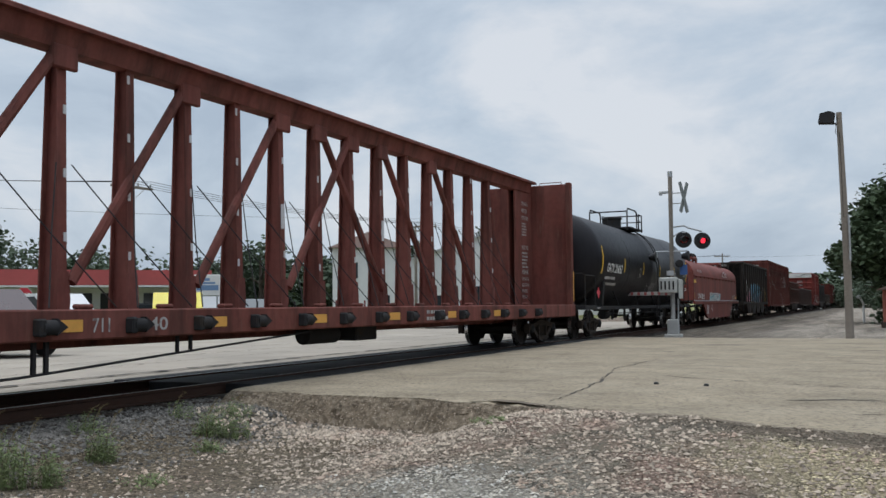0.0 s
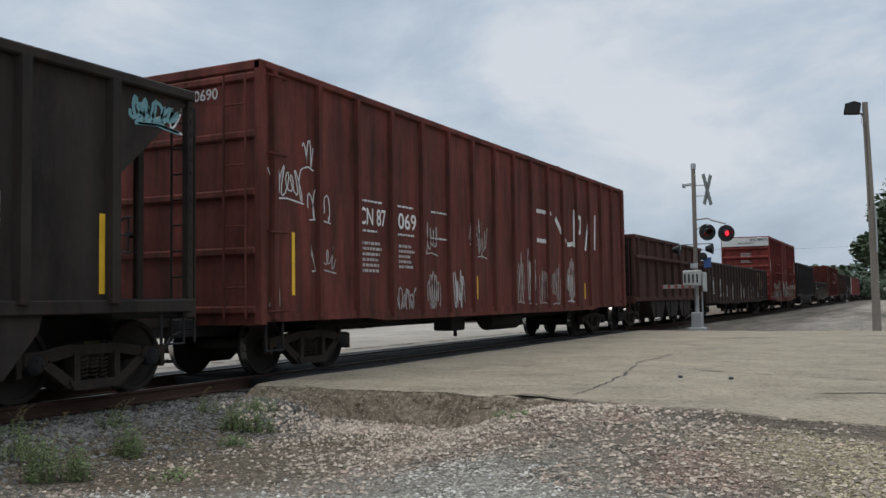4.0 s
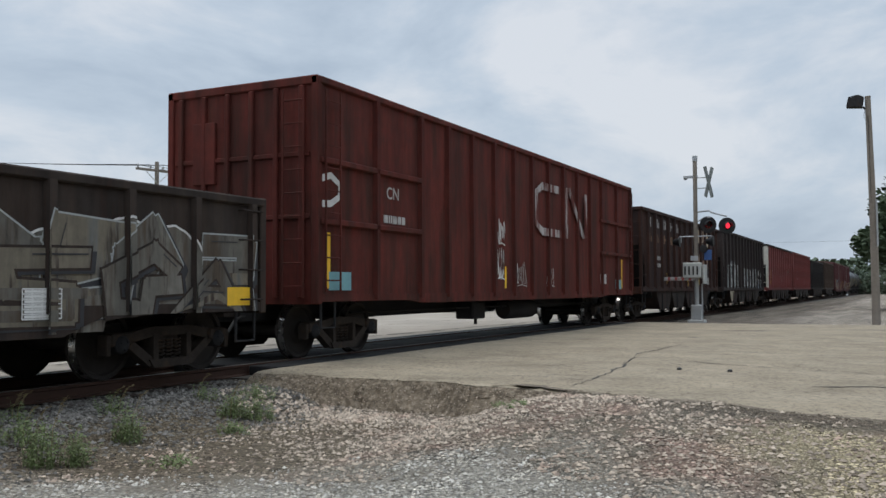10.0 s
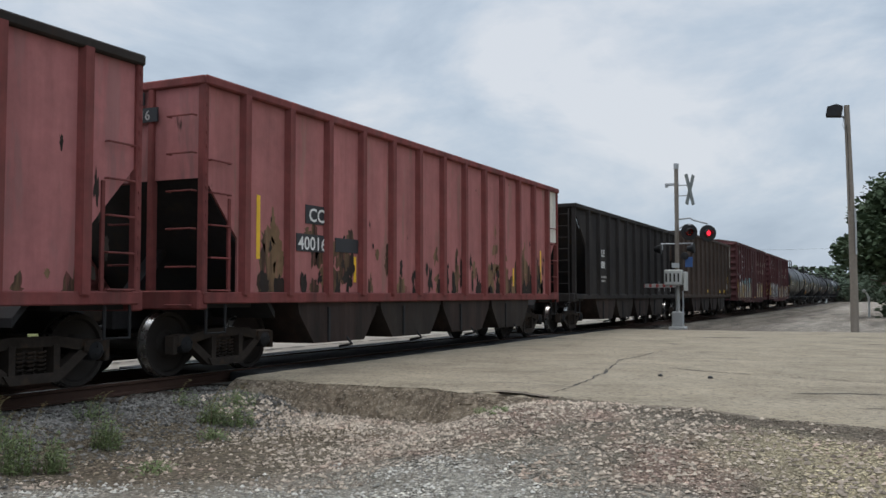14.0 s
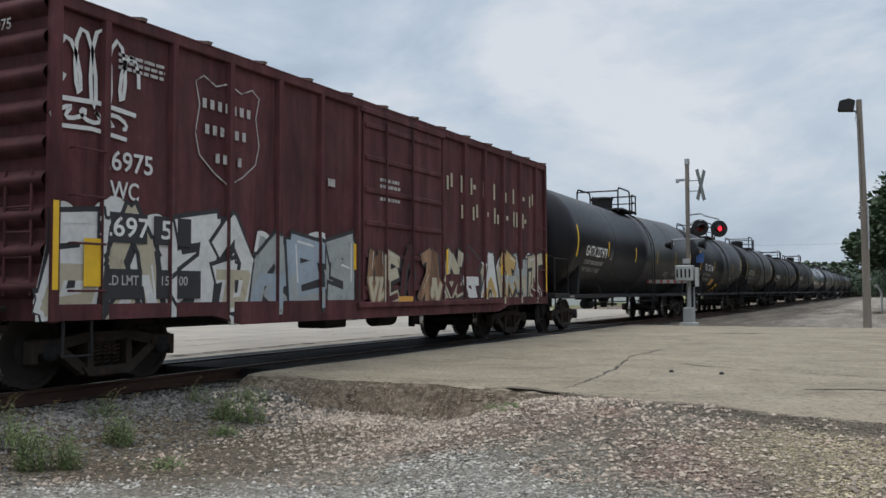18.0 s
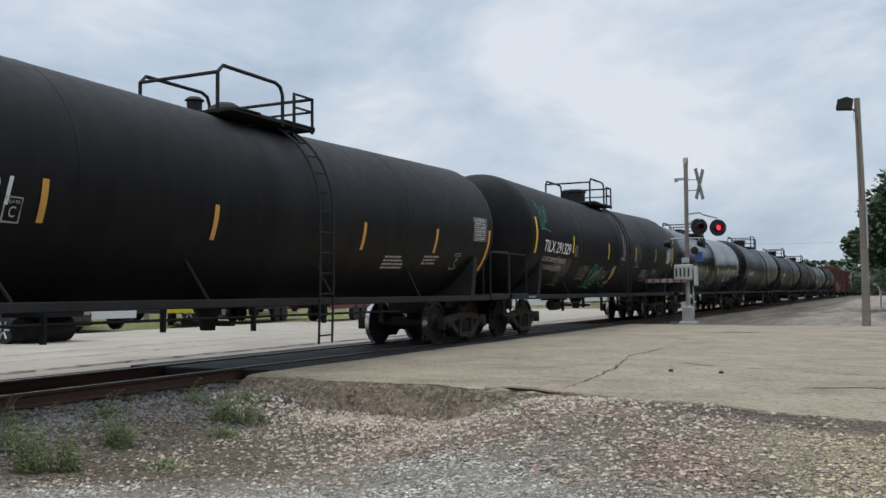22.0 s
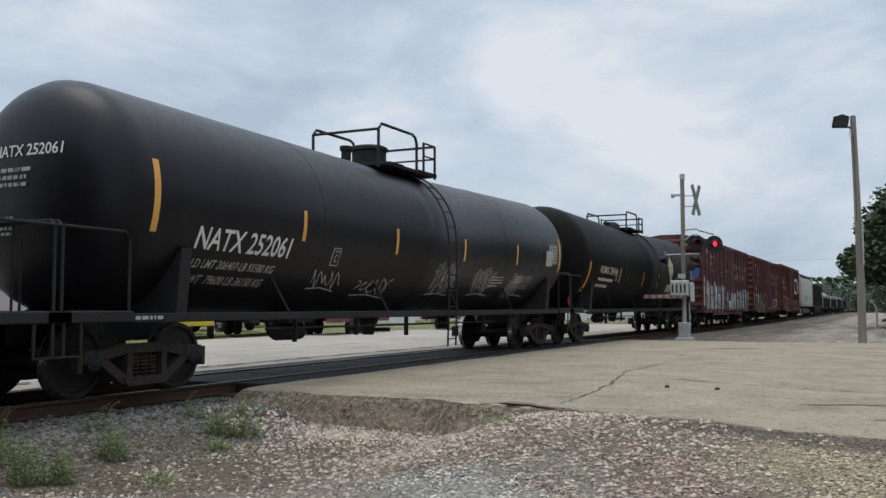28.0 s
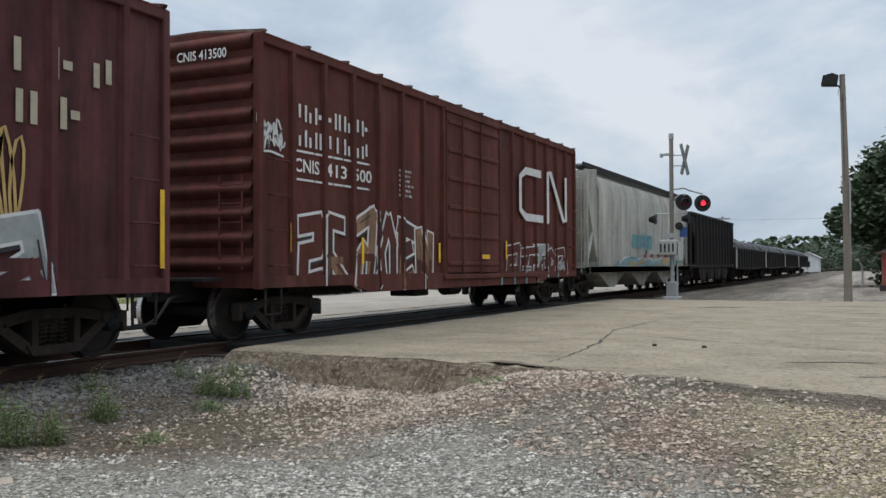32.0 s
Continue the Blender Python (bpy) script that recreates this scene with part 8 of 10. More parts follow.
for y, z, hh, w_ in ((.05, 1.46, .62, .06), (12.34, 1.53, .46, .11), (15.58, 1.58, .46, .09)):
    tape(car, x + .012, -h + y, z, hh, w_)
for y0, y1, z0, z1 in ((14.32, 14.79, 1.51, 1.73), (14.27, 14.77, 1.14, 1.33), (12.0, 12.6, 1.1, 1.26)):
    part("notice_panel", Mesh().box(x + .01, x + .02, -h + y0, -h + y1, z0, z1), M_ORANGE, car, "yellow notice panel")
tape(car, x + .012, -h + 1.15, 1.13, .2, .6, M_ORANGE)
part("data_panel", Mesh().box(x + .012, x + .02, -h + 13.58, -h + 14.0, 1.55, 1.93), M_SPRAY, car)
data_table(car, -h + 13.62, 1.6, .34, .28, x + .02, mat=M_INK)
small_print(car, -h + 14.32, 2.4, .5, 7, x, row_h=.045, seed=8)
small_print(car, -h + 5.9, 2.7, .3, 5, x, row_h=.05, seed=9)
small_print(car, -h + 8.2, 3.0, .6, 4, x + .09, row_h=.05, seed=10)

car, h, x = hopper_car(154.55, 169.62, "black open hopper car with white numbers", P_BLE2, 3.84, posts=11)
lettering(car, "BLE", -h + 2.76, 2.28, .25, x, width=.6)
lettering(car, "65289", -h + 2.55, 1.90, .25, x, width=1.0)
lettering(car, "BLE 65289", -.3, 3.60, .14, -h - .08, face="end", mat=M_DIMWHITE)
small_print(car, -h + 2.8, 1.55, 1.2, 2, x, row_h=.06, seed=4)
for y, z, hh in ((4.54, 1.34, .5), (6.42, 1.18, .52), (13.48, 1.22, .93)):
    tape(car, x, -h + y, z, hh, .08)
emb = Mesh()
cy = -h + 11.88
emb.add(*flat_poly([(cy - .37, 2.32), (cy - .37, 1.92), (cy - .2, 1.95), (cy - .06, 1.98), (cy - .2, 1.9), (cy + .2, 1.9), (cy + .06, 1.98), (cy + .2, 1.95), (cy + .37, 1.92), (cy + .37, 2.32), (cy + .15, 2.2), (cy + .08, 2.3), (cy - .08, 2.3), (cy - .15, 2.2)], x + .007))
part("emblem", emb, M_WHITE, car, smooth=False)
data_table(car, -h + 11.6, 1.32, .5, .32, x, mat=M_WHITE)

car, h, x = gondola(171.1, 187.62, "low grey-brown gondola car with faded grey graffiti", P_G9, 2.44, zs=.9, posts=15, end_ribs=5, centres=1.3, low=.62)
piece(car, -h + .25, h - .25, .66, 2.05, x + .006, P_FADED, [P_FADED, P_FADED_B, P_FADED], M_PALEGREY, 130, 13, peaks=.1, edge_w=.022)
piece(car, -h + 4.0, h - .4, .7, 1.7, x + .03, P_FADED, [P_FADED_B, P_FADED, P_FADED], P_G9, 131, 9, False, edge_w=.03)
lettering(car, "CN", -h + 2.0, 1.98, .24, x + .03, width=.46)
lettering(car, "136", -h + 2.0, 1.66, .24, x + .03, width=.6)
lettering(car, "346", -h + 2.86, 1.66, .24, x + .03, width=.7)
lettering(car, "136346", -.2, 2.15, .16, -h - .12, face="end", mat=M_DIMWHITE)
tape(car, x + .03, -h + .28, .85, .24, .48, M_ORANGE)
tape(car, x + .05, -h + 4.5, .96, .12, .45, M_ORANGE)
tape(car, x + .05, -h + 6.75, .98, .12, .45, M_ORANGE)
tape(car, x + .04, -h + 15.98, .92, .25, .5, M_YELLOW)
data_table(car, -h + 12.48, .83, .5, .32, x + .05, mat=M_WHITE)

car, h, x = gondola(189.05, 207.55, "tall red wood-chip gondola car with panelled end", P_C10, 4.54, zs=1.0, posts=13, end_ribs=0, centres=1.45, tall=True, at=[1.75] + [3.4 + 1.17 * k for k in range(11)] + [16.7])
for s in (-1, 1):
    for k in range(6):
        q = -1.25 + .5 * k
        part("end_post", Mesh().box(q - .045, q + .045, s * h - .1, s * h + .1, 1.0, 4.4, .015), P_C10, car)
    for z in (2.3, 3.3):
        part("end_strut", Mesh().box(-1.4, 1.4, s * h - .07, s * h + .07, z - .04, z + .04, .012), P_C10, car)
    part("end_hatch", Mesh().box(-.98, -.5, s * h - .09, s * h + .09, 2.9, 3.95, .012), P_C10, car)
for y0, y1 in ((-h, -h + 3.4), (-h + 14.95, h)):
    for z in (2.22, 3.2):
        part("side_strut", Mesh().box(x, x + .08, y0, y1, z - .05, z + .05, .015), P_C10, car)
emblem(car, -h + 9.4, 2.5, 4.2, 1.35, x + .06, P_GHOST, .2)
part("white_swoosh", Mesh().strip([(-h + .05, 2.9), (-h + .35, 2.98), (-h + .62, 2.85), (-h + .6, 2.65), (-h + .35, 2.52), (-h + .02, 2.5)], .11, x, .006), M_SPRAY, car, smooth=False)
lettering(car, "CN", -h + 2.13, 2.76, .22, x, mat=M_DIMWHITE, width=.45)
small_print(car, -h + 2.03, 2.32, .8, 1, x, row_h=.14, seed=2)
tag(car, -h + 7.1, 1.35, .45, .75, x, M_SPRAY, 141, 4, .035)
tag(car, -h + 7.15, 2.15, .45, .6, x, M_SPRAY, 142, 4, .03)
tag(car, -h + 8.0, 1.3, .4, .5, x, M_SPRAY, 143, 3, .04)
for k, y in enumerate((-1.0, 1.0)):
    tag(car, y, 1.2, .7, .6, x, M_DIMWHITE, 144 + k, 5, .02)
for y, hh in ((.29, .9), (7.6, .5), (12.93, .5), (17.35, .93)):
    tape(car, x, -h + y, 1.15, hh, .10)
for y in (.3, 16.62):
    part("notice_panel", Mesh().box(x, x + .006, -h + y, -h + y + .66, 1.12, 1.42), M_TEAL, car, "pale blue notice panel")
data_table(car, -h + 15.0, 1.29, .62, .28, x)

car, h, x = hopper_car(208.9, 223.3, "rust-streaked brown hopper car with peeling beige letters", P_H11, 3.98, posts=13, style="b", cut=.75)
name_blocks(car, "BURLINGTON", -h + 1.3, 3.4, .34, x, M_DIMWHITE, .55, w=.3)
name_blocks(car, "NORTHERN", -h + 1.3, 2.86, .3, x, P_WRAP, .55, w=.28)
for k, (pts, curved, m_) in enumerate((
        (((9.8, 3.74), (11.62, 3.8), (11.6, 3.28), (11.05, 3.25), (10.88, 2.95), (10.75, 3.2), (9.82, 3.16)), False, P_BEIGE),
        (((9.2, 2.05), (9.95, 2.42), (10.15, 2.72), (10.3, 2.4), (11.5, 2.42), (11.48, 1.84), (9.2, 1.88)), False, P_PEEL),
        (((11.8, 3.74), (12.05, 3.7), (12.3, 3.45), (12.28, 3.12), (12.1, 2.94), (11.8, 2.86)), True, P_BEIGE),
        (((11.8, 2.66), (12.0, 2.6), (12.12, 2.4), (12.05, 2.08), (11.8, 1.9)), True, P_PEEL))):
    pts = [(q - h, z) for q, z in pts]
    torn_patch(car, rounded(pts + pts[:1])[:-1] if curved else pts, x + .006 + .001 * k, m_, 3.0 + k, "peeling beige letter shape")
small_print(car, -h + 2.4, 2.2, .8, 2, x, row_h=.14, seed=6)
for y, z, hh in ((3.94, 1.28, .43), (5.53, 1.27, .44), (7.76, 1.23, .48), (10.1, 1.3, .42), (12.66, 1.3, .85)):
    tape(car, x, -h + y, z, hh, .09)
data_table(car, -h + 12.0, 1.32, .42, .3, x)

car, h, x = hopper_car(224.85, 239.8, "grey-brown hopper car with silver graffiti", P_H12, 4.06, posts=13, style="b", cut=.75)
lettering(car, "SSAM", -.35, 3.72, .16, -h - .08, face="end")
lettering(car, "33266", .35, 3.72, .16, -h - .08, face="end")
piece(car, -h + 1.55, -h + 5.0, 1.14, 2.5, x, M_PALEGREY, [M_PALEGREY, M_PALEGREY, M_SPRAY], M_INK, 170, 3, peaks=.12)
piece(car, -h + 6.5, -h + 13.4, 1.14, 2.35, x, M_SKYGREY, [M_PALEGREY, M_PALEGREY, M_SPRAY], M_INK, 171, 6, True, peaks=.7)
lettering(car, "SSAM", -h + 2.35, 2.32, .16, x + .026, width=.52)
lettering(car, "33266", -h + 3.24, 2.32, .16, x + .026, width=.55)
mb = Mesh().add(*flat_poly([(-h + 2.2, 1.0), (-h + 3.6, 1.0), (-h + 3.1, .45), (-h + 2.7, .45)], x + .004))
part("grey_patch", Mesh().box(x + .02, x + .026, -h + 2.25, -h + 3.85, 2.2, 2.6), M_INKGREY, car, "grey number patch")
part("primer_patch", mb, M_CREAM, car, smooth=False)
for y, z, hh in ((1.2, 1.33, .5), (4.48, 1.28, .42), (6.68, 1.28, .45), (8.6, 1.28, .45), (10.86, 1.3, .45), (12.95, 1.35, .94)):
    tape(car, x + .024, -h + y, z, hh, .09)
part("white_corner", Mesh().box(x - .02, x + .012, h - .75, h - .05, 3.0, 3.98), P_WHITEEND, car, "chipped white corner panel")
part("white_end", Mesh().box(-1.45, 1.45, h + .0, h + .03, 3.1, 3.95), P_WHITEEND, car)

car, h, x = hopper_car(241.75, 256.35, "faded pink-red hopper car with chalky white ends", P_H13, 4.06, posts=12, style="b", cut=.75, rib_mat=P_PINKRIB, end_mat=P_WHITEEND, inside=P_BAY, chord_mat=P_BLE1, corner_mat=P_WHITEEND)
part("white_corner", Mesh().prism([(-h + .05, 4.0), (-h + 1.0, 4.0), (-h + 1.0, 1.9), (-h + .86, 1.9), (-h + .05, 2.68)], x - .02, x + .012), P_WHITEEND, car, "chalky white corner panel")
for q in range(10):
    r0 = random.Random(700 + q)
    u, v = -h + r0.uniform(1.2, 13.6), r0.choice((3.95, 3.9, r0.uniform(1.5, 3.4)))
    a_, b_ = r0.uniform(.08, .3), r0.uniform(.1, .5)
    part("rust_blot", Mesh().add(*flat_poly([(min(h - .1, u + a_ * c_), min(3.97, v - b_ * .5 + b_ * .5 * d_)) for c_, d_ in blob(r0, 0, 0, 2, 2, 11, .4)], x + .005)), P_SCAB if q % 3 else P_BLE1, car, smooth=False)
lettering(car, "CC", -h + 2.54, 2.32, .22, x, mat=M_DIMWHITE, width=.5)
lettering(car, "10", -h + 2.54, 1.84, .22, x, mat=M_DIMWHITE, width=.5)
lettering(car, "120", -h + 3.45, 1.84, .22, x, mat=M_DIMWHITE, width=.6)
for y, z, hh in ((1.87, 1.42, .96), (3.94, 1.24, .45), (6.16, 1.23, .46), (12.65, 1.4, .95)):
    tape(car, x, -h + y, z, hh, .08)
for y0, wide in ((4.55, .42), (5.75, .2), (7.35, .36), (8.55, .3), (9.75, .42)):
    for mat_, off, x_ in ((M_INK, .035, .003), (M_DIMWHITE, 0, .0046)):
        mb = Mesh()
        bars(mb, [[(-h + y0 + a_ + off, 1.55 - off * .6), (-h + y0 + a_ + off + .05, 2.12 - off * .6)] for a_ in (0, wide)], .06, x, x_)
        part("painted_bars", mb, mat_, car, smooth=False)
scabs(car, -h + 1.2, h - .3, 1.3, 3.9, x + .002, P_BLE1, 31, 26, .10, "rust_spot", 2.2)
scabs(car, -h + 1.2, h - .3, 1.18, 1.5, x + .002, P_SCAB, 32, 16, .3)
mb = Mesh().prism([(0, -.3), (.34, 0), (0, .3), (-.34, 0)], 0, .006)
part("diamond_mark", mb, M_GREENSPRAY, car, "faded green diamond", (x + .0, -h + 12.19, 2.38))
for k in range(3):
    tag(car, -h + 5.4 + 1.5 * k, 1.5, .7, .5, x, M_INK, 180 + k, 4, .02)

car, h, x = hopper_car(257.55, 272.45, "pink-red hopper car with rust scabs and patched numbers", P_H14, 4.08, posts=13, style="b", cut=.75, rib_mat=P_PINKRIB, end_mat=P_H13, inside=P_BAY)
for y, z, w_, hh in ((2.45, 2.28, .62, .30), (2.2, 1.83, .88, .28), (3.33, 1.86, .77, .24)):
    part("black_patch", Mesh().box(x, x + .013, -h + y, -h + y + w_, z, z + hh), M_INK, car)
lettering(car, "CC", -h + 2.53, 2.32, .22, x + .0115, width=.46)
lettering(car, "40016", -h + 2.24, 1.86, .22, x + .0115, width=.8)
for y0, y1, z1, m_, sd, n_, sz in ((1.1, 2.1, 2.3, P_SCAB, 1, 12, .5), (2.2, 4.2, 2.2, P_SCAB, 2, 16, .5), (4.3, 9.4, 2.2, P_SCAB, 3, 14, .4), (9.4, 13.9, 2.6, P_SCAB, 4, 34, .5),
                                (1.1, 4.2, 2.2, P_BLE1, 5, 12, .26), (4.2, 9.6, 1.9, P_BLE1, 6, 18, .26), (9.6, 13.9, 2.1, P_BLE1, 8, 34, .26), (1.2, 13.8, 3.9, P_BLE1, 9, 22, .11)):
    scabs(car, -h + y0, -h + y1, 1.17, z1, x + .002 + (.005 if m_ is P_BLE1 else 0), m_, sd, n_, sz, tall=1.5 if m_ is P_BLE1 else 1.1)
part("end_patch", Mesh().box(-.1, .75, -h - .06, -h - .03, 3.55, 3.75).box(.15, .5, -h - .06, -h - .03, 3.8, 3.98), M_INK, car)
lettering(car, "40016", .15, 3.58, .14, -h - .06, face="end", mat=M_DIMWHITE)
for y, z, hh in ((1.23, 1.67, .94), (3.97, 1.36, .44), (11.55, 1.36, .44), (13.57, 1.41, .92)):
    tape(car, x, -h + y, z, hh, .09)
part("white_corner", Mesh().box(x - .02, x + .012, h - .55, h - .05, 2.6, 4.0), P_WHITEEND, car, "chipped white corner panel")

car, h, x = hopper_car(274.1, 288.45, "black hopper car with white numbers", P_BLE2, 3.84, posts=11)
lettering(car, "BLE", -h + 2.8, 2.40, .24, x)
small_print(car, -h + 2.8, 2.02, .7, 1, x, M_WHITE, .22, seed=1)
small_print(car, -h + 2.8, 1.7, .7, 2, x, row_h=.07, seed=2)
for y in (5.0, 8.5, 11.4, 12.4, 13.6):
    tape(car, x, -h + y, 1.3, .4, .06, M_DIMWHITE)

car, h, x = hopper_car(290.3, 304.8, "dull brown hopper car with a white corner", P_H16, 4.06, posts=11, style="b", cut=.75)
for y, w_ in ((h * 2 - 5.8, .42), (h * 2 - 3.9, .30), (h * 2 - 2.4, .28), (h * 2 - 7.9, .42)):
    tape(car, x + .005, -h + y, 1.28, .15, w_)
tape(car, x, h - .95, 1.45, .75, .09)
data_table(car, h - 1.65, 1.45, .5, .32, x)
part("white_corner", Mesh().box(x - .02, x + .012, h - .6, h - .05, 2.75, 4.0), P_WHITEEND, car, "chipped white corner panel")


def maroon_box(lead, trail, mat, a, b, end_text, seed, label="maroon box car with a shield emblem and graffiti"):
    car, h, x = box_car(lead, trail, label, mat, P_ROOF if seed < 190 else mat, 4.44, zs=.84, door=(-.09, .106), posts=6, ribs=9, roof=.2)
    shield(car, -h + 2.92, 2.6, 1.35, 1.43, x + .0, M_DIMWHITE if seed != 192 else M_CREAM)
    name_blocks(car, "WISCONSIN", -h + 9.8, 3.24, .36, x, M_CREAM, .59, w=.28)
    name_blocks(car, "CENTRAL", -h + 10.5, 2.69, .36, x, M_CREAM, .59, w=.28)
    if a:
        lettering(car, "WC", -h + .9, 2.2, .24, x + .03, width=.48)
        lettering(car, a, -h + .78, 1.76, .24, x + .03, width=.7)
        lettering(car, b, -h + 1.84, 1.76, .24, x + .03, width=.5)
    if end_text:
        lettering(car, end_text, .15, 4.1, .13, -h - .1, face="end", mat=M_DIMWHITE)
    tape(car, x + .06, -h - .02, 1.16, .98, .08)
    tape(car, x + .06, -h + 15.6, 1.12, 1.0, .08)
    for y, z, hh in ((2.95, 1.2, .5), (6.22, 1.51, .44), (9.8, 1.5, .5), (12.7, 1.35, .4)):
        tape(car, x + .012, -h + y, z, hh, .09)
    tape(car, x + .1, -h + 7.9, .95, .1, .6, M_ORANGE)
    small_print(car, -h + 7.0, 3.1, .75, 4, x + .05, row_h=.06, seed=seed)
    small_print(car, -h + .9, 3.95, .9, 3, x, row_h=.04, seed=seed + 1)
    part("small_plate", Mesh().box(x, x + .012, -h + 5.4, -h + 5.6, 2.85, 2.98), M_DIMWHITE, car)
    return car, h, x


def spray(car, h, y0, y1, z0, z1, x, fill, cols, line, seed, n, ground=True, peaks=.3, edge=.035):
    piece(car, -h + y0, -h + y1, z0, z1, x, fill, cols, line, seed, n, ground, .1, edge, peaks)


car, h, x = maroon_box(307.5, 323.1, P_WC1, "268", "38", "WC 26838", 186)
spray(car, h, 1.5, 6.3, 1.4, 2.3, x + .003, M_TEAL, [M_TEAL], M_TEAL, 186, 6, peaks=.6, edge=.02)
spray(car, h, .3, 6.35, .67, 2.05, x + .010, M_CREAM, [M_CREAM, M_CREAM, M_OCHRE, M_CREAM, M_PALEGREY], M_INK, 187, 6, peaks=.35, edge=.06)
spray(car, h, 9.7, 12.9, .88, 2.1, x + .003, M_CREAM, [M_CREAM, M_OCHRE], M_INK, 188, 4, peaks=.15, edge=0.045)
for i_, word in enumerate(("STILL", "KILLIN'", "IT!", "2009", "AZM")):
    lettering(car, word, -h + .02, 2.62 - .2 * i_ - (.08 if i_ > 2 else 0), .13, x + .005, mat=M_SPRAY, width=.12 * len(word) * .75)
tag(car, -h - .02, 1.4, .4, .5, x, M_SPRAY, 401, 4, .025)
car, h, x = maroon_box(325.7, 341.35, P_WC2, "", "", "WC 26975", 188)
lettering(car, "26975", -h + .63, 2.58, .24, x, mat=M_SPRAY, width=.85)
lettering(car, "WC", -h + .8, 2.24, .22, x, mat=M_SPRAY, width=.45)
tag(car, -h - .05, 3.25, 1.3, .95, x, M_SPRAY, 402, 5, .055)
tag(car, -h - .1, 3.0, 1.2, .3, x, M_SPRAY, 403, 4, .05)
spray(car, h, -.22, 3.45, .68, 2.25, x + .003, M_SPRAY, [M_SPRAY, M_CREAM, M_SPRAY], M_INK, 189, 4, peaks=.2, edge=.06)
spray(car, h, 3.4, 6.25, .8, 2.1, x + .003, M_PALEGREY, [M_PALEGREY, M_SKYGREY, M_PALEGREY], M_INK, 190, 3, peaks=.1, edge=0.06)
spray(car, h, 6.5, 9.4, .85, 2.0, x + .088, M_OCHRE, [P_WRAP, M_CREAM, P_WC2, M_INK], M_INK, 191, 5, False, edge=.02)
spray(car, h, 9.6, 15.4, .85, 2.15, x + .003, M_CREAM, [M_CREAM, P_WC2, M_SPRAY, M_OCHRE, M_PALEGREY], M_INK, 192, 6, peaks=.5, edge=0.05)
for y, z, w_ in ((.6, 1.72, .78), (1.5, 1.72, .66), (.7, 1.05, .6), (1.55, 1.05, .8)):
    part("black_patch", Mesh().box(x + .02, x + .027, -h + y, -h + y + w_, z, z + .36), M_INK, car)
lettering(car, "2697", -h + .62, 1.8, .24, x + .024, width=.8)
lettering(car, "5", -h + 1.6, 1.8, .24, x + .024, width=.2)
lettering(car, "LD LMT", -h + .74, 1.22, .12, x + .024, mat=M_DIMWHITE, width=.5)
lettering(car, "159100", -h + 1.6, 1.22, .12, x + .024, mat=M_DIMWHITE, width=.5)
tape(car, x + .026, -h + .55, 1.2, .55, .3)

LD = ("LD LMT 204100 LB 92550 KG", "LT WT   81900 LB  37150 KG")
tank_car(343.98, 359.98, "clean black tank car with large white numbers", T_B, "GATX 227979", seed=10, sub_text=LD, r=1.63, zc=2.65, inner=(3.15, 6.55, 9.8, 13.0), extras=(plate_box(-.575, -.42, .27), plate_box(.78, -.9)))
tank_car(362.8, 375.2, "short black tank car with yellow notice panels", T_A, "TILX 202748", mark_y=1.0, inner=(3.5, 7.2, 9.25), seed=11, dip=.2, r=1.59, zc=2.63, sub_text=("LD LMT 217600 LB 98650 KG", "LT WT  68400 LB 31050 KG"),
         extras=(gear_sign(-.453, .85, .30, -1.06, M_ORANGE), gear_sign(-.142, 1.05, .5, -1.43, M_YELLOW)))
tank_car(377.85, 390.3, "short greyish black tank car with faint streaks", T_C, "GATX 212118", inner=(3.14, 5.18, 8.39), top_y=.45, seed=12, sub_text=("LD LMT 218400 LB 99050 KG", "LT WT  67600 LB 30650 KG"), extras=(plate_box(.84, -1.0),))
tank_car(393.05, 408.65, "black tank car with amber tape and a round dome", T_D, "ADMX 26321", r=1.52, zc=2.56, tape_z=-.95, inner_z=-.58, inner=(3.39, 6.22, 10.14, 12.96), top_y=.42, dome="round", cage="low", seed=13, tape_mat=M_ORANGE, extras=(plate_box(-.626, -.6, .26), plate_box(.8, -.9)))
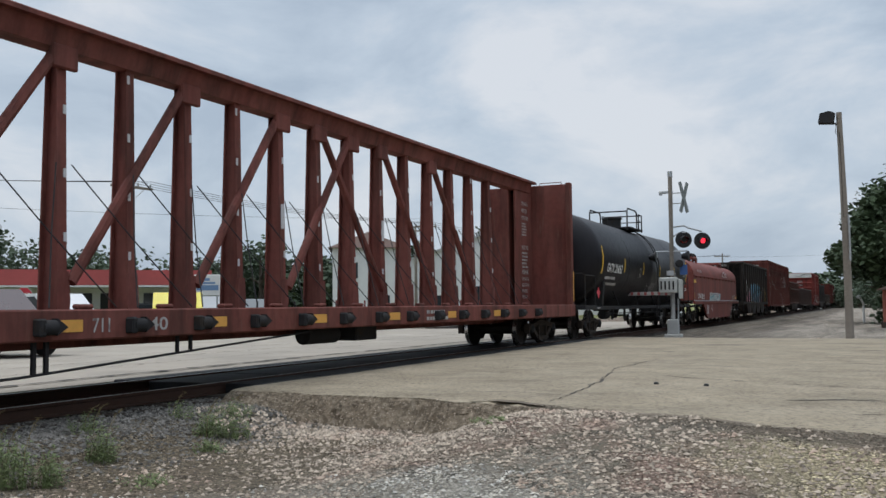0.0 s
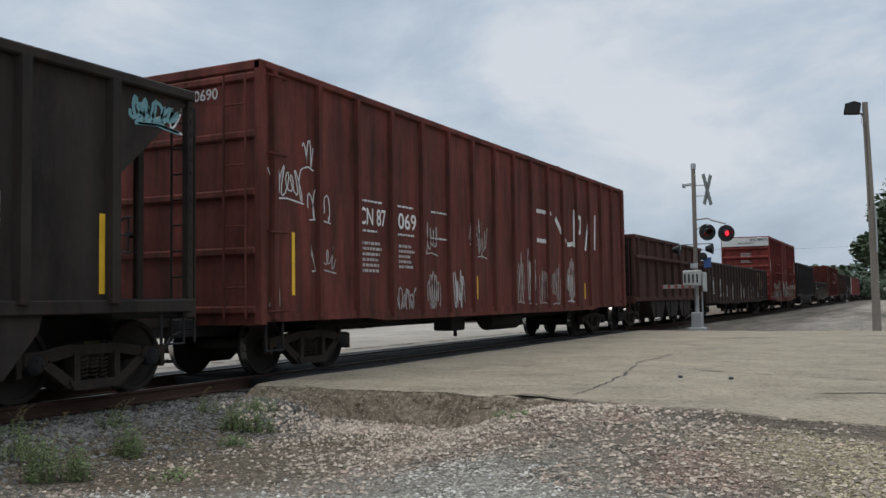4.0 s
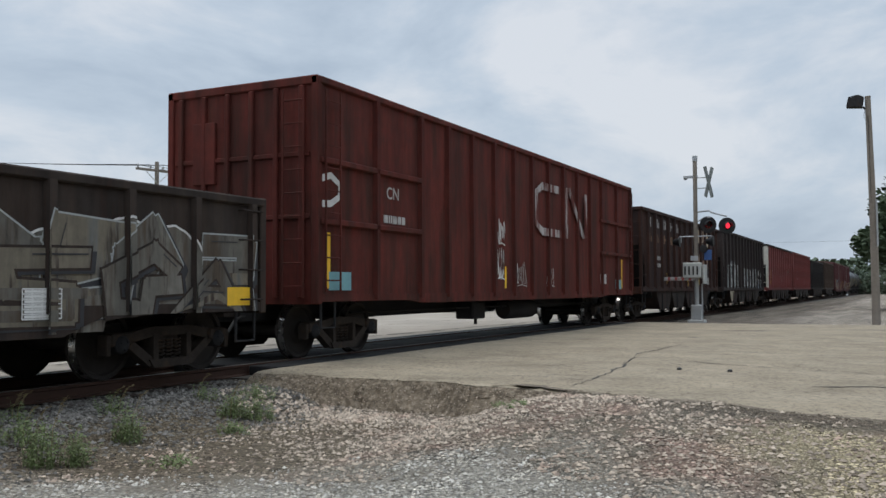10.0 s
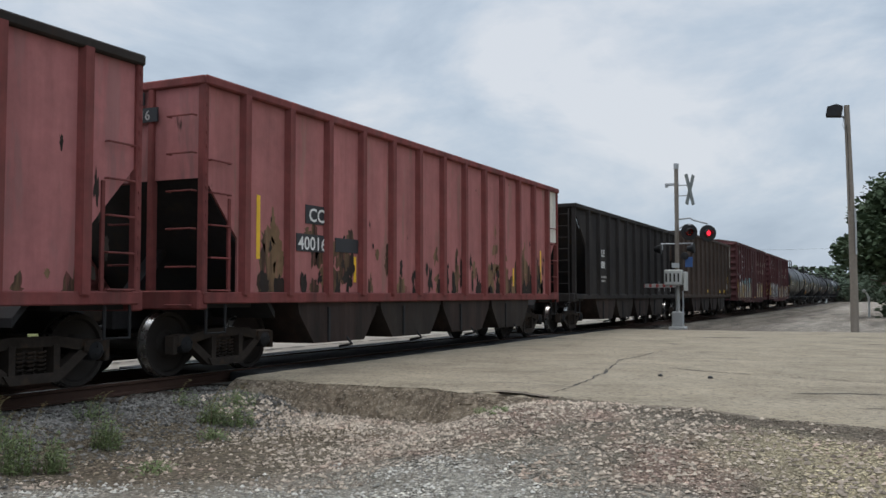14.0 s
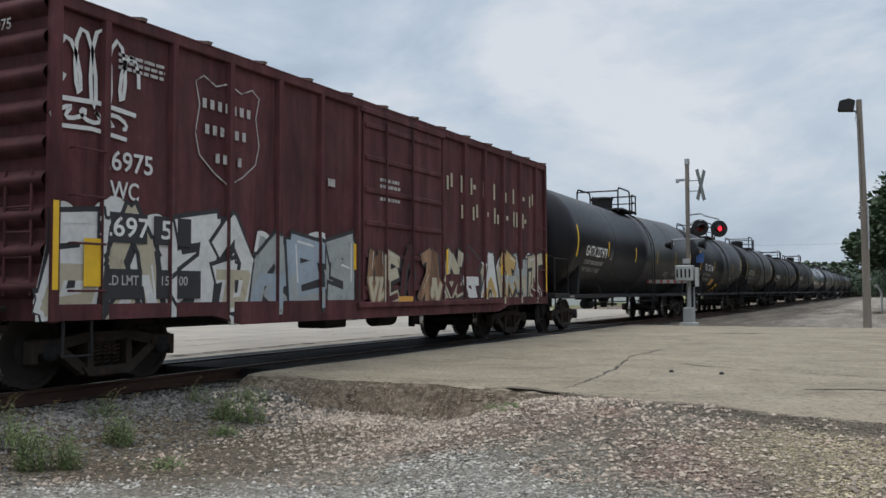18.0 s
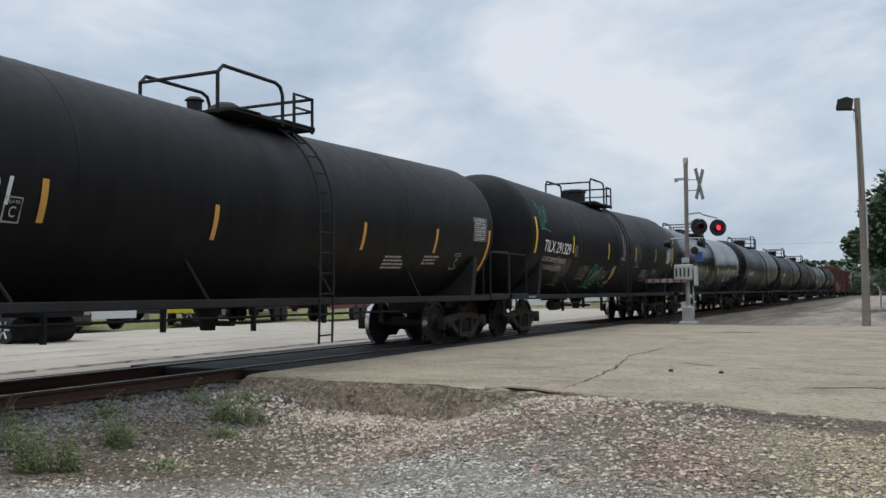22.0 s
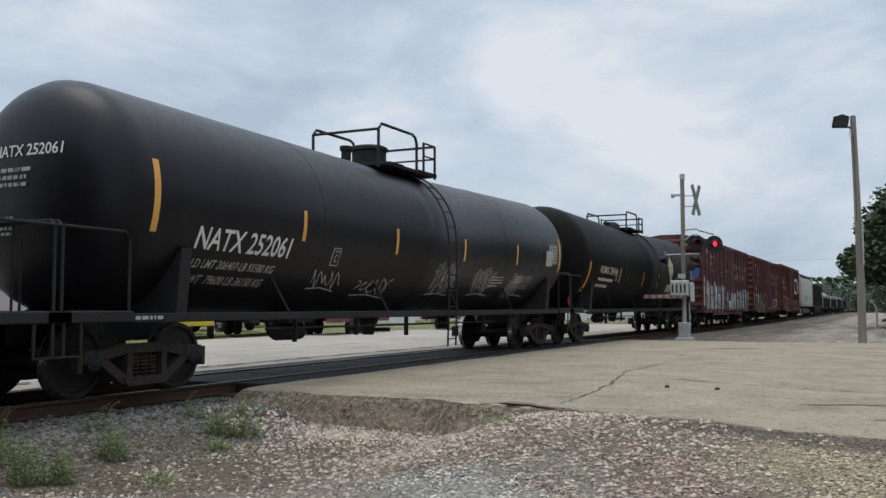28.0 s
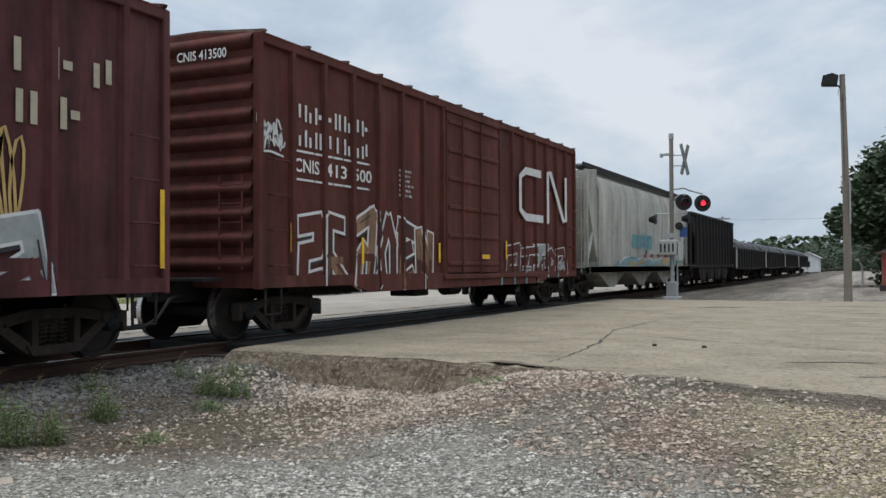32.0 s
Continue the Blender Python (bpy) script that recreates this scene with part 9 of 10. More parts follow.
tank_car(411.55, 427.55, "black tank car with green and white graffiti tags", T_D, "TILX 291329", seed=14, mark_y=.6, inner=(3.0, 6.6, 10.0, 13.0), sub_text=("LD LMT 205500 LB 94250 KG", "LT WT  80500 LB 36450 KG"), r=1.6, zc=2.63,
         extras=(plate_box(-.6, -.42, .27), tank_tag(-.72, -1.3, .9, .8, M_DIMWHITE, 500, 4, .014, 1), tank_tag(-.50, -1.05, 1.0, .4, M_DIMWHITE, 530, 5, .012, 1), tank_tag(-.36, -1.3, 1.2, .75, M_GREENSPRAY, 501, 4, .05, 1), tank_tag(-.3, -1.2, .7, .6, M_DIMWHITE, 531, 3, .018, 1), tank_tag(-.21, -1.15, .8, .55, M_DIMWHITE, 502, 4, .016, 1), tank_tag(.0, -.35, .6, .9, M_SPRAY, 503, 3, .022, 1),
                 tank_tag(-.09, -.72, .5, .18, M_SPRAY, 504, 4, .016, 1), tank_tag(-.1, -1.2, .6, .18, M_SPRAY, 540, 4, .014, 1), gear_sign(-.065, .6, .3, -.98, M_OCHRE), tank_tag(.24, -.6, .9, .9, M_DIMWHITE, 505, 4, .016, 1), tank_tag(.46, -1.05, .9, .35, M_SPRAY, 506, 4, .018, 1), tank_tag(.66, -1.15, 1.4, .45, M_GREENSPRAY, 507, 5, .025, 1),
                 tank_tag(-.97, .1, .8, .8, M_GREENSPRAY, 508, 4, .025, 1), tank_tag(-.8, -.9, .8, .4, M_DIMWHITE, 509, 5, .016, 1), gear_sign(.86, .5, .5, -.4, M_DIMWHITE)))
tank_car(429.9, 445.85, "glossy black tank car with amber tape", T_E, "ADMX 26339", r=1.52, zc=2.56, mark_z=-.6, tape_z=-.95, inner_z=-.62, inner=(3.0, 5.87, 9.0, 12.21), top_y=-1.0, dome="round", cage="low", seed=15, tape_mat=M_ORANGE, sub_text=("LD LMT 187900 LB 85250 KG", "LT WT  75100 LB 34050 KG"), extras=(plate_box(-.608, -.66, .27), plate_box(.8, -.95)))
tank_car(448.7, 464.85, "black tank car with orange notice panel", T_B, "TILX 294004", seed=16, mark_z=-.56, r=1.61, zc=2.64, inner=(3.36, 6.73, 10.17, 13.13), sub_text=("LD LMT 205000 LB 93000 KG", "LT WT  81000 LB 36700 KG"), extras=(plate_box(-.565, -.47, .28), gear_sign(.3, .5, .36, -.55, M_ORANGE)))
tank_car(467.9, 483.6, "dusty black tank car with worn numbers", T_C, "CRGX 29867", mark_y=1.32, mark_w=1.65, seed=17, extras=(plate_box(-.36),))
tank_car(486.2, 501.6, "grimy black tank car with faint stains", T_D, "", seed=18, inner=(3.2, 6.0, 8.83, 11.95), extras=(tank_tag(.1, -1.0, .8, .3, M_DIMWHITE, 510, 5),))
tank_car(504.35, 519.95, "black tank car with white graffiti and amber tape", T_B, "NATX 252061", r=1.55, zc=2.58, inner=(3.25, 6.27, 9.3, 12.4), mark_z=-.64, seed=19, tape_mat=M_ORANGE, sub_text=("LD LMT 206400 LB 93580 KG", "LT WT  79600 LB 36150 KG"),
         extras=(plate_box(-.465, -.68, .28), tank_tag(-.518, -1.06, 1.0, .3, M_DIMWHITE, 520, 5, .018, 1), tank_tag(-.336, -1.13, 1.4, .32, M_DIMWHITE, 521, 5, .02, 1), tank_tag(.019, -1.09, 1.3, .7, M_DIMWHITE, 522, 6, .018), tank_tag(.291, -1.1, 1.4, .6, M_DIMWHITE, 523, 6, .018), tank_tag(.577, -1.15, 1.6, .7, M_DIMWHITE, 524, 7, .018),
                 gear_sign(.86, .5, .4, -.35, M_DIMWHITE)))


def corn_emblem(car, half, r, tk):
    """A cream leaf with a darker heart, laid on the curved shell."""
    for rows, m, e in ((((.75, -.02, .02), (.5, -.2, .22), (.2, -.42, .5), (-.1, -.36, .42), (-.4, -.12, .2), (-.5, -.02, .05)), M_CREAM, .006), (((.3, -.05, .08), (.1, -.16, .2), (-.15, -.14, .18), (-.3, 0, .06)), M_OCHRE, .012), (((-.62, -.4, .45), (-.75, -.42, .46), (-.92, -.45, .5)), M_CREAM, .006)):
        mb = Mesh()
        for z, a, b in rows:
            xx = math.sqrt(tk[1] ** 2 - (z + .1) ** 2) + e
            mb.v += [(xx, half * .40 + a, tk[0] + .1 + z), (xx, half * .40 + b, tk[0] + .1 + z)]
        mb.f = [(2 * i + 2, 2 * i + 3, 2 * i + 1, 2 * i) for i in range(len(rows) - 1)]
        part("emblem", mb, m, car, "cream leaf-shaped emblem", smooth=False)


tank_car(522.7, 538.82, "brown-black tank car with a cream leaf emblem", T_F, "ADMX 28434", mark_y=1.08, mark_w=1.95, r=1.62, zc=2.64, tape_z=-1.05, inner_z=-.64, inner=(3.51, 6.69, 9.1, 12.49), mark_h=.24, mark_mat=M_CREAM, dome="round", cage="low", seed=20, tape_mat=M_ORANGE, extras=(plate_box(-.63, -.58, .28), corn_emblem, placard(-.98, 1.3, 1.0)))

car, h, x = maroon_box(541.45, 557.1, P_WC1, "273", "86", "WC 27386", 190)
part("primer_panel", Mesh().box(x, x + .008, -h + .1, -h + .67, 1.1, 2.62), M_PALEGREY, car, "grey primed corner panel")
spray(car, h, .6, 6.5, .68, 2.4, x + .010, M_PALEGREY, [M_PALEGREY, M_INK, M_PALEGREY, M_SPRAY, M_PALEGREY], M_INK, 193, 6, peaks=.6, edge=0.05)
spray(car, h, 6.6, 9.4, .9, 1.95, x + .088, M_PALEGREY, [M_PALEGREY, P_WC1, M_SPRAY], M_PALEGREY, 194, 4, False, edge=.025)
spray(car, h, 9.7, 15.6, .68, 2.2, x + .003, M_PALEGREY, [M_PALEGREY, M_INK, M_PALEGREY, M_TEAL], M_INK, 195, 5, peaks=.45, edge=0.055)
car, h, x = maroon_box(559.8, 575.5, P_WC3, "278", "57", "WC 27857", 192)
spray(car, h, .4, 6.35, .70, 2.05, x + .003, P_WC3, [P_WC3, P_WC3, M_PALEGREY, P_WC3, M_INK], M_SPRAY, 196, 7, False, edge=.04)
spray(car, h, 9.7, 13.9, .72, 1.8, x + .003, P_WC3, [P_WC3, M_PALEGREY, P_WC3], M_SPRAY, 197, 5, False, edge=.04)
tag(car, -h + 12.7, 1.5, .9, 1.2, x, M_OCHRE, 530, 6, .04, n=2)

car, h, x = box_car(577.5, 593.1, "orange-brown box car with white lettering and graffiti", P_CNIS, P_ROOF, 4.62, zs=.84, door=(-.0865, .104), posts=7, ribs=10, roof=.1, first=.85)
name_blocks(car, "CANADIEN", -h + .9, 3.45, .27, x, M_SPRAY, .3, w=.19)
name_blocks(car, "NATIONAL", -h + .9, 3.05, .27, x, M_SPRAY, .3, w=.19)
lettering(car, "CNIS", -h + .9, 2.64, .22, x, width=.72)
lettering(car, "413", -h + 1.8, 2.64, .22, x, width=.68)
lettering(car, "500", -h + 2.7, 2.64, .22, x, width=.64)
for z in (2.95, 2.5):
    small_print(car, -h + .9, z, 3.2, 1, x, M_SPRAY, .035, seed=1)
lettering(car, "CNIS 413500", .1, 4.28, .15, -h - .12, face="end", width=.95)
emblem(car, -h + 10.8, 2.3, 4.0, 1.4, x + .05, M_SPRAY, .2)
spray(car, h, .95, 5.85, .66, 2.2, x + .003, P_CNIS, [P_CNIS, P_CNIS, P_WRAP], M_SPRAY, 540, 6, False, edge=.05)
spray(car, h, 9.9, 14.8, .85, 1.75, x + .003, P_CNIS, [P_CNIS, P_CNIS, M_PALEGREY], M_SPRAY, 541, 5, False, edge=.03)
spray(car, h, 8.2, 14.8, .66, .95, x + .012, M_TEAL, [M_TEAL, M_PALEGREY], M_PALEGREY, 542, 5)
tag(car, -h - .1, 2.85, .75, .5, x, M_SPRAY, 543, 6, .035, n=2)
for y, z, hh in ((.82, 1.36, .46), (2.99, 1.17, .48), (6.14, 1.21, .41), (9.95, 1.3, .45)):
    tape(car, x + .02, -h + y, z, hh, .09)
tape(car, x + .1, -h + 8.45, 1.3, .1, .5)
small_print(car, -h + 4.4, 2.95, .6, 6, x, row_h=.05, seed=11)


def covered_hopper(lead, trail):
    car, half = start_car("covered_hopper_car", "pale grey covered hopper car with teal graffiti", lead, trail)
    w, zs, zt = 1.58, 1.06, 4.1
    prof = [(-w, zs), (w, zs), (w + .02, zs + .5), (w + .02, zt - .5), (w - .12, zt - .05), (w - .5, zt + .16), (0, zt + .26), (-w + .5, zt + .16), (-w + .12, zt - .05), (-w - .02, zt - .5), (-w - .02, zs + .5)]
    part("body", Mesh().prism(prof, -half + 1.3, half - 1.3, "y"), P_GREY, car)
    for s in (-1, 1):
        a, b = s * (half - 1.3), s * (half - .2)
        part("end_sheet", Mesh().prism([(a, zt + .2), (b, zt + .05), (b, zt - .7), (a, zs + .2)], -w + .05, w - .05), P_GREY, car)
        for q in (-1, 1):
            part("end_post", Mesh().prism([(b, zs), (b + s * .1, zs), (b + s * .1, zt + .1), (b, zt + .1)], q * (w - .08) - .06, q * (w - .08) + .06), P_GREY, car)
            part("end_brace", Mesh().tube([(q * (w - .1), b, zs + .1), (q * (w - .1), a, zt - 1.2)], .06, 6), P_GREY, car)
            part("side_sill", Mesh().box(q * w - .06, q * w + .08, min(-half, half), half, zs - .16, zs + .06, .015), P_GREY, car)
        ladder(car, "end", s * half, 1.2, .9, zt, .42, 9, P_GREY)
        part("end_platform", Mesh().box(-1.4, 1.4, min(s * half, s * (half - 1.2)), max(s * half, s * (half - 1.2)), zs - .2, zs - .12), M_BLACKSTEEL, car)
    for s in (-1, 1):
        part("running_board", Mesh().box(s * 1.05 - .28, s * 1.05 + .28, -half + .3, half - .3, zt + .26, zt + .30), M_STEEL, car)
        part("board_edge", Mesh().box(s * 1.36 - .01, s * 1.36 + .02, -half + .3, half - .3, zt + .22, zt + .36), M_BLACKSTEEL, car)
    for k in range(10):
        part("roof_hatch", Mesh().spin([(zt + .2, .34), (zt + .36, .34), (zt + .40, .28)], (0, -half + 2 + (2 * half - 4) * k / 9, 0), "z", 16), P_GREY, car)
    for k in range(3):
        c = -half + 4 + (2 * half - 8) * k / 2
        part("hopper_bay", Mesh().prism([(c - 2.0, zs - .1), (c + 2.0, zs - .1), (c + .35, .38), (c - .35, .38)], -1.3, 1.3), P_GREY, car)
    piece(car, -half + 3.6, half - 1.6, zs - .02, zs + .42, w + .03, M_TEAL, [M_TEAL, M_PALEGREY, M_OCHRE], M_PALEGREY, 550, 8)
    piece(car, -half + 5.6, -half + 9.0, zs + .7, zs + 1.3, w + .03, M_TEAL, [M_TEAL], M_TEAL, 551, 4, False)
    for k in range(3):
        small_print(car, -half + 2.6 + 4.2 * (k == 2), 2.5 - .3 * k, .9, 3, w + .02, row_h=.05, seed=k)
    running_gear(car, (-half - .3, half + .3), (-half + 1.3, half - 1.3))


covered_hopper(594.4, 611.4)
hopper_car(612.4, 626.9, "black open hopper car", P_BLE2, 3.74, posts=12)


def coil_gondola(lead, trail, k):
    car, h, x = gondola(lead, trail, "black gondola car with dark rounded covers", P_BLE2, 2.28, zs=.95, posts=13, end_ribs=4)
    for i in range(5):
        y = -h + 1.6 + (2 * h - 3.2) * i / 4
        mb = Mesh()
        pts = [(1.42 * math.cos(math.pi * a / 14), 1.95 + 1.0 * math.sin(math.pi * a / 14)) for a in range(15)]
        mb.prism(pts, y - 1.35, y + 1.35, "y")
        cv = part("cover", mb, M_BLACKSTEEL, car, "dark rounded cover")
        for q in (-.9, .9):
            part("cover_band", Mesh().prism([(1.44 * math.cos(math.pi * a / 14), 1.95 + 1.02 * math.sin(math.pi * a / 14)) for a in range(15)], y + q - .06, y + q + .06, "y"), M_STEEL, cv)
    part("pale_end_post", Mesh().box(x - .1, x + .08, -h - .02, -h + .35, .95, 2.2, .02), P_WHITEEND, car, "pale worn corner")


for k in range(4):
    coil_gondola(628.1 + 17.35 * k, 644.4 + 17.35 * k, k)

# ---- across the track: buildings, vehicles, signs, poles, trees ----
M_SIDING = material("white_painted_siding", (0.66, 0.66, 0.65), .8, var=.08, fine=5, big=.6, bump=.1)
M_SHINGLE = material("brown_shingles", (0.13, 0.085, 0.07), .92, var=.35, fine=9, big=1.2, bump=.5)
M_GREYROOF = material("grey_metal_roof", (0.40, 0.41, 0.42), .6, var=.15, fine=6, big=.6)
M_REDROOF = material("red_fascia", (0.30, 0.050, 0.045), .6, var=.18, fine=4, big=.5, bump=.05)
M_GLASS = material("dark_window_glass", (0.02, 0.024, 0.028), .12, var=.2, bump=0)
M_BRICK = material("red_brick", (0.26, 0.085, 0.06), .9, var=.35, fine=8, big=1)
M_BARK = material("bark", (0.09, 0.07, 0.055), .95, var=.4, fine=9, big=2, bump=.8)
M_LEAF = material("summer_leaves", (0.052, 0.078, 0.036), .75, var=.55, fine=1.2, big=.25, bump=0)
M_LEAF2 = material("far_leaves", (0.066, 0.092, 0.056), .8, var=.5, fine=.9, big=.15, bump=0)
M_TYRE = material("tyre_rubber", (0.02, 0.02, 0.02), .85, var=.3)
M_RIM = material("alloy_wheel", (0.5, 0.5, 0.5), .35, .8, var=.1)
M_MAROON = material("maroon_car_paint", (0.035, 0.009, 0.012), .3, var=.15, fine=3, big=.6, bump=0, coat=.6)
M_WHITECAR = material("white_car_paint", (0.70, 0.70, 0.70), .35, var=.08, bump=0, coat=.4)
M_SILVERCAR = material("silver_car_paint", (0.36, 0.37, 0.38), .35, .3, var=.1, bump=0, coat=.4)
M_YELLOWCAR = material("yellow_car_paint", (0.62, 0.52, 0.03), .35, var=.1, bump=0, coat=.4)
M_DARKCAR = material("dark_car_paint", (0.03, 0.032, 0.036), .35, var=.15, bump=0, coat=.4)
M_TAIL = material("red_tail_lamp", (0.35, 0.02, 0.02), .3, var=.1, bump=0)
M_STOPRED = material("stop_sign_red", (0.50, 0.03, 0.045), .5, var=.08, bump=.02)
M_SIGNBLUE = material("faded_blue_print", (0.16, 0.26, 0.42), .6, var=.2, bump=.02)
M_RUSTFRAME = material("rusty_red_frame", (0.16, 0.05, 0.045), .8, var=.35)
M_WIRE = material("dark_wire", (0.06, 0.06, 0.065), .7, var=.1, bump=0)


def house(name, label, x, y, turn, w, d, eave, apex, roof, hip=True, wall=None, windows=()):
    ob = thing(name, label, "building", m=pose(x, y, -.15, 0, 0, turn))
    wall = wall or M_SIDING
    mb = Mesh()
    t = .2
    mb.box(-w / 2, w / 2, -d / 2, -d / 2 + t, 0, eave).box(-w / 2, w / 2, d / 2 - t, d / 2, 0, eave).box(-w / 2, -w / 2 + t, -d / 2 + t, d / 2 - t, 0, eave).box(w / 2 - t, w / 2, -d / 2 + t, d / 2 - t, 0, eave)
    if not hip:
        mb.prism([(-w / 2, eave), (w / 2, eave), (0, apex - .12)], -d / 2, -d / 2 + t, "y").prism([(-w / 2, eave), (w / 2, eave), (0, apex - .12)], d / 2 - t, d / 2, "y")
    wl_ = part("wall", mb, wall, ob)
    o = .35
    rf = Mesh()
    if hip:
        r = max(0.2, (d - w) / 2 + .3) if d > w else .3
        v = [(-w / 2 - o, -d / 2 - o, eave - .05), (w / 2 + o, -d / 2 - o, eave - .05), (w / 2 + o, d / 2 + o, eave - .05), (-w / 2 - o, d / 2 + o, eave - .05), (0, -r, apex), (0, r, apex)]
        rf.add(v, [(0, 1, 4), (1, 2, 5, 4), (2, 3, 5), (3, 0, 4, 5), (3, 2, 1, 0)])
    else:
        rf.prism([(-w / 2 - o, eave - .1), (0, apex), (w / 2 + o, eave - .1), (w / 2 + o, eave - .22), (0, apex - .14), (-w / 2 - o, eave - .22)], -d / 2 - o, d / 2 + o, "y")
    part("roof", rf, roof, ob)
    for face, a, z, ww, hh in windows:
        if face == "s":
            f = part("window", Mesh().box(a - ww / 2 - .08, a + ww / 2 + .08, -d / 2 - .05, -d / 2 + .02, z - .08, z + hh + .08, .01), M_SIDING, ob)
            part("pane", Mesh().box(a - ww / 2, a + ww / 2, -d / 2 - .065, -d / 2 - .05, z, z + hh), M_GLASS, f)
        else:
            f = part("window", Mesh().box(w / 2 - .02, w / 2 + .05, a - ww / 2 - .08, a + ww / 2 + .08, z - .08, z + hh + .08, .01), M_SIDING, ob)
            part("pane", Mesh().box(w / 2 + .05, w / 2 + .065, a - ww / 2, a + ww / 2, z, z + hh), M_GLASS, f)
    return ob


house("white_house", "two-storey white house with a brown hipped roof", -36.0, 62.5, 30, 5.4, 5.0, 5.75, 7.1, M_SHINGLE, windows=(("s", -1.2, 3.4, .8, 1.2), ("e", .5, 3.4, .8, 1.2), ("s", 1.2, .9, .8, 1.2)))
house("white_gable_building", "wide white building with a low grey gable roof", -34.3, 83.2, 22.4, 15.4, 14, 5.35, 7.85, M_GREYROOF, False, windows=(("s", 0, .8, 2.4, 2.2), ("s", -4.6, .9, 1.0, 1.3), ("s", 4.4, .9, 1.0, 1.3)))
house("white_shed", "white shed with a grey gable roof behind the lot", -29.0, 106, 15, 9, 10, 5.3, 7.9, M_GREYROOF, False, windows=(("s", 0, 1, 3, 3),))
house("small_white_house", "small white house beside the railway in the distance", -10.8, 172, 0, 3.6, 6, 2.6, 3.6, M_GREYROOF, False, windows=(("s", 0, .9, .8, 1),))


def store():
    ob = thing("roadside_store", "low roadside store with a red fascia roof", "building", m=pose(-46.5, 41.5, -.15, 0, 0, 48))
    part("wall", Mesh().box(-9, 9, 2, 10, 0, 2.75), M_SIDING, ob)
    part("fascia", Mesh().prism([(-.6, 2.78), (0, 2.72), (.1, 3.75), (-.35, 3.75)], -9.6, 9.6), M_REDROOF, ob, "sloping red fascia")
    part("roof", Mesh().box(-9.5, 9.5, -.2, 10, 3.6, 3.72), M_GREYROOF, ob)
    part("soffit", Mesh().box(-9.6, 9.6, -.6, 2.2, 2.66, 2.76), M_SIDING, ob, "white soffit")
    for k in range(5):
        part("column", Mesh().box(-8.8 + 4.4 * k - .1, -8.8 + 4.4 * k + .1, -.35, -.15, 0, 2.7, .02), M_SIDING, ob)
    for k in range(6):
        part("window", Mesh().box(-8 + 2.7 * k, -5.8 + 2.7 * k, 1.94, 2.02, .6, 2.3), M_GLASS, ob)


store()


def stop_sign(x, y):
    ob = thing("stop_sign", "red octagonal stop sign on a steel post", "sign", m=pose(x, y, -.15, 0, 0, 40))
    part("post", Mesh().box(-.03, .03, -.03, .03, 0, 2.1, .005), M_STEEL, ob)
    r = .41
    pts = [(r * math.cos(radians(22.5 + 45 * k)), 1.98 + r * math.sin(radians(22.5 + 45 * k))) for k in range(8)]
    part("plate_edge", Mesh().prism([(a * 1.06, 1.98 + (b - 1.98) * 1.06) for a, b in pts], -.05, -.035, "y"), M_WHITE, ob)
    part("plate", Mesh().prism(pts, -.062, -.05, "y"), M_STOPRED, ob)
    lettering(ob, "STOP", -.30, 1.86, .25, -.062, face="end", width=.6)


stop_sign(-38.6, 32.6)


def road_sign(x, y):
    ob = thing("roadside_sign", "white signboard with a faded blue picture", "sign", m=pose(x, y, -.15, 0, 0, 38))
    part("board", Mesh().box(-.62, .62, -.06, .06, 1.85, 2.85, .02), M_WHITE, ob)
    for k, (a, b, c, d) in enumerate(((-.5, .5, 2.1, 2.35), (-.4, .35, 2.4, 2.5), (-.52, .1, 2.55, 2.68))):
        part("print_patch", Mesh().box(a, b, -.066, -.06, c, d), M_SIGNBLUE, ob)
    for s in (-.45, .45):
        part("post", Mesh().box(s - .04, s + .04, -.04, .04, 0, 1.9, .01), M_STEEL, ob)


road_sign(-28.7, 34.6)


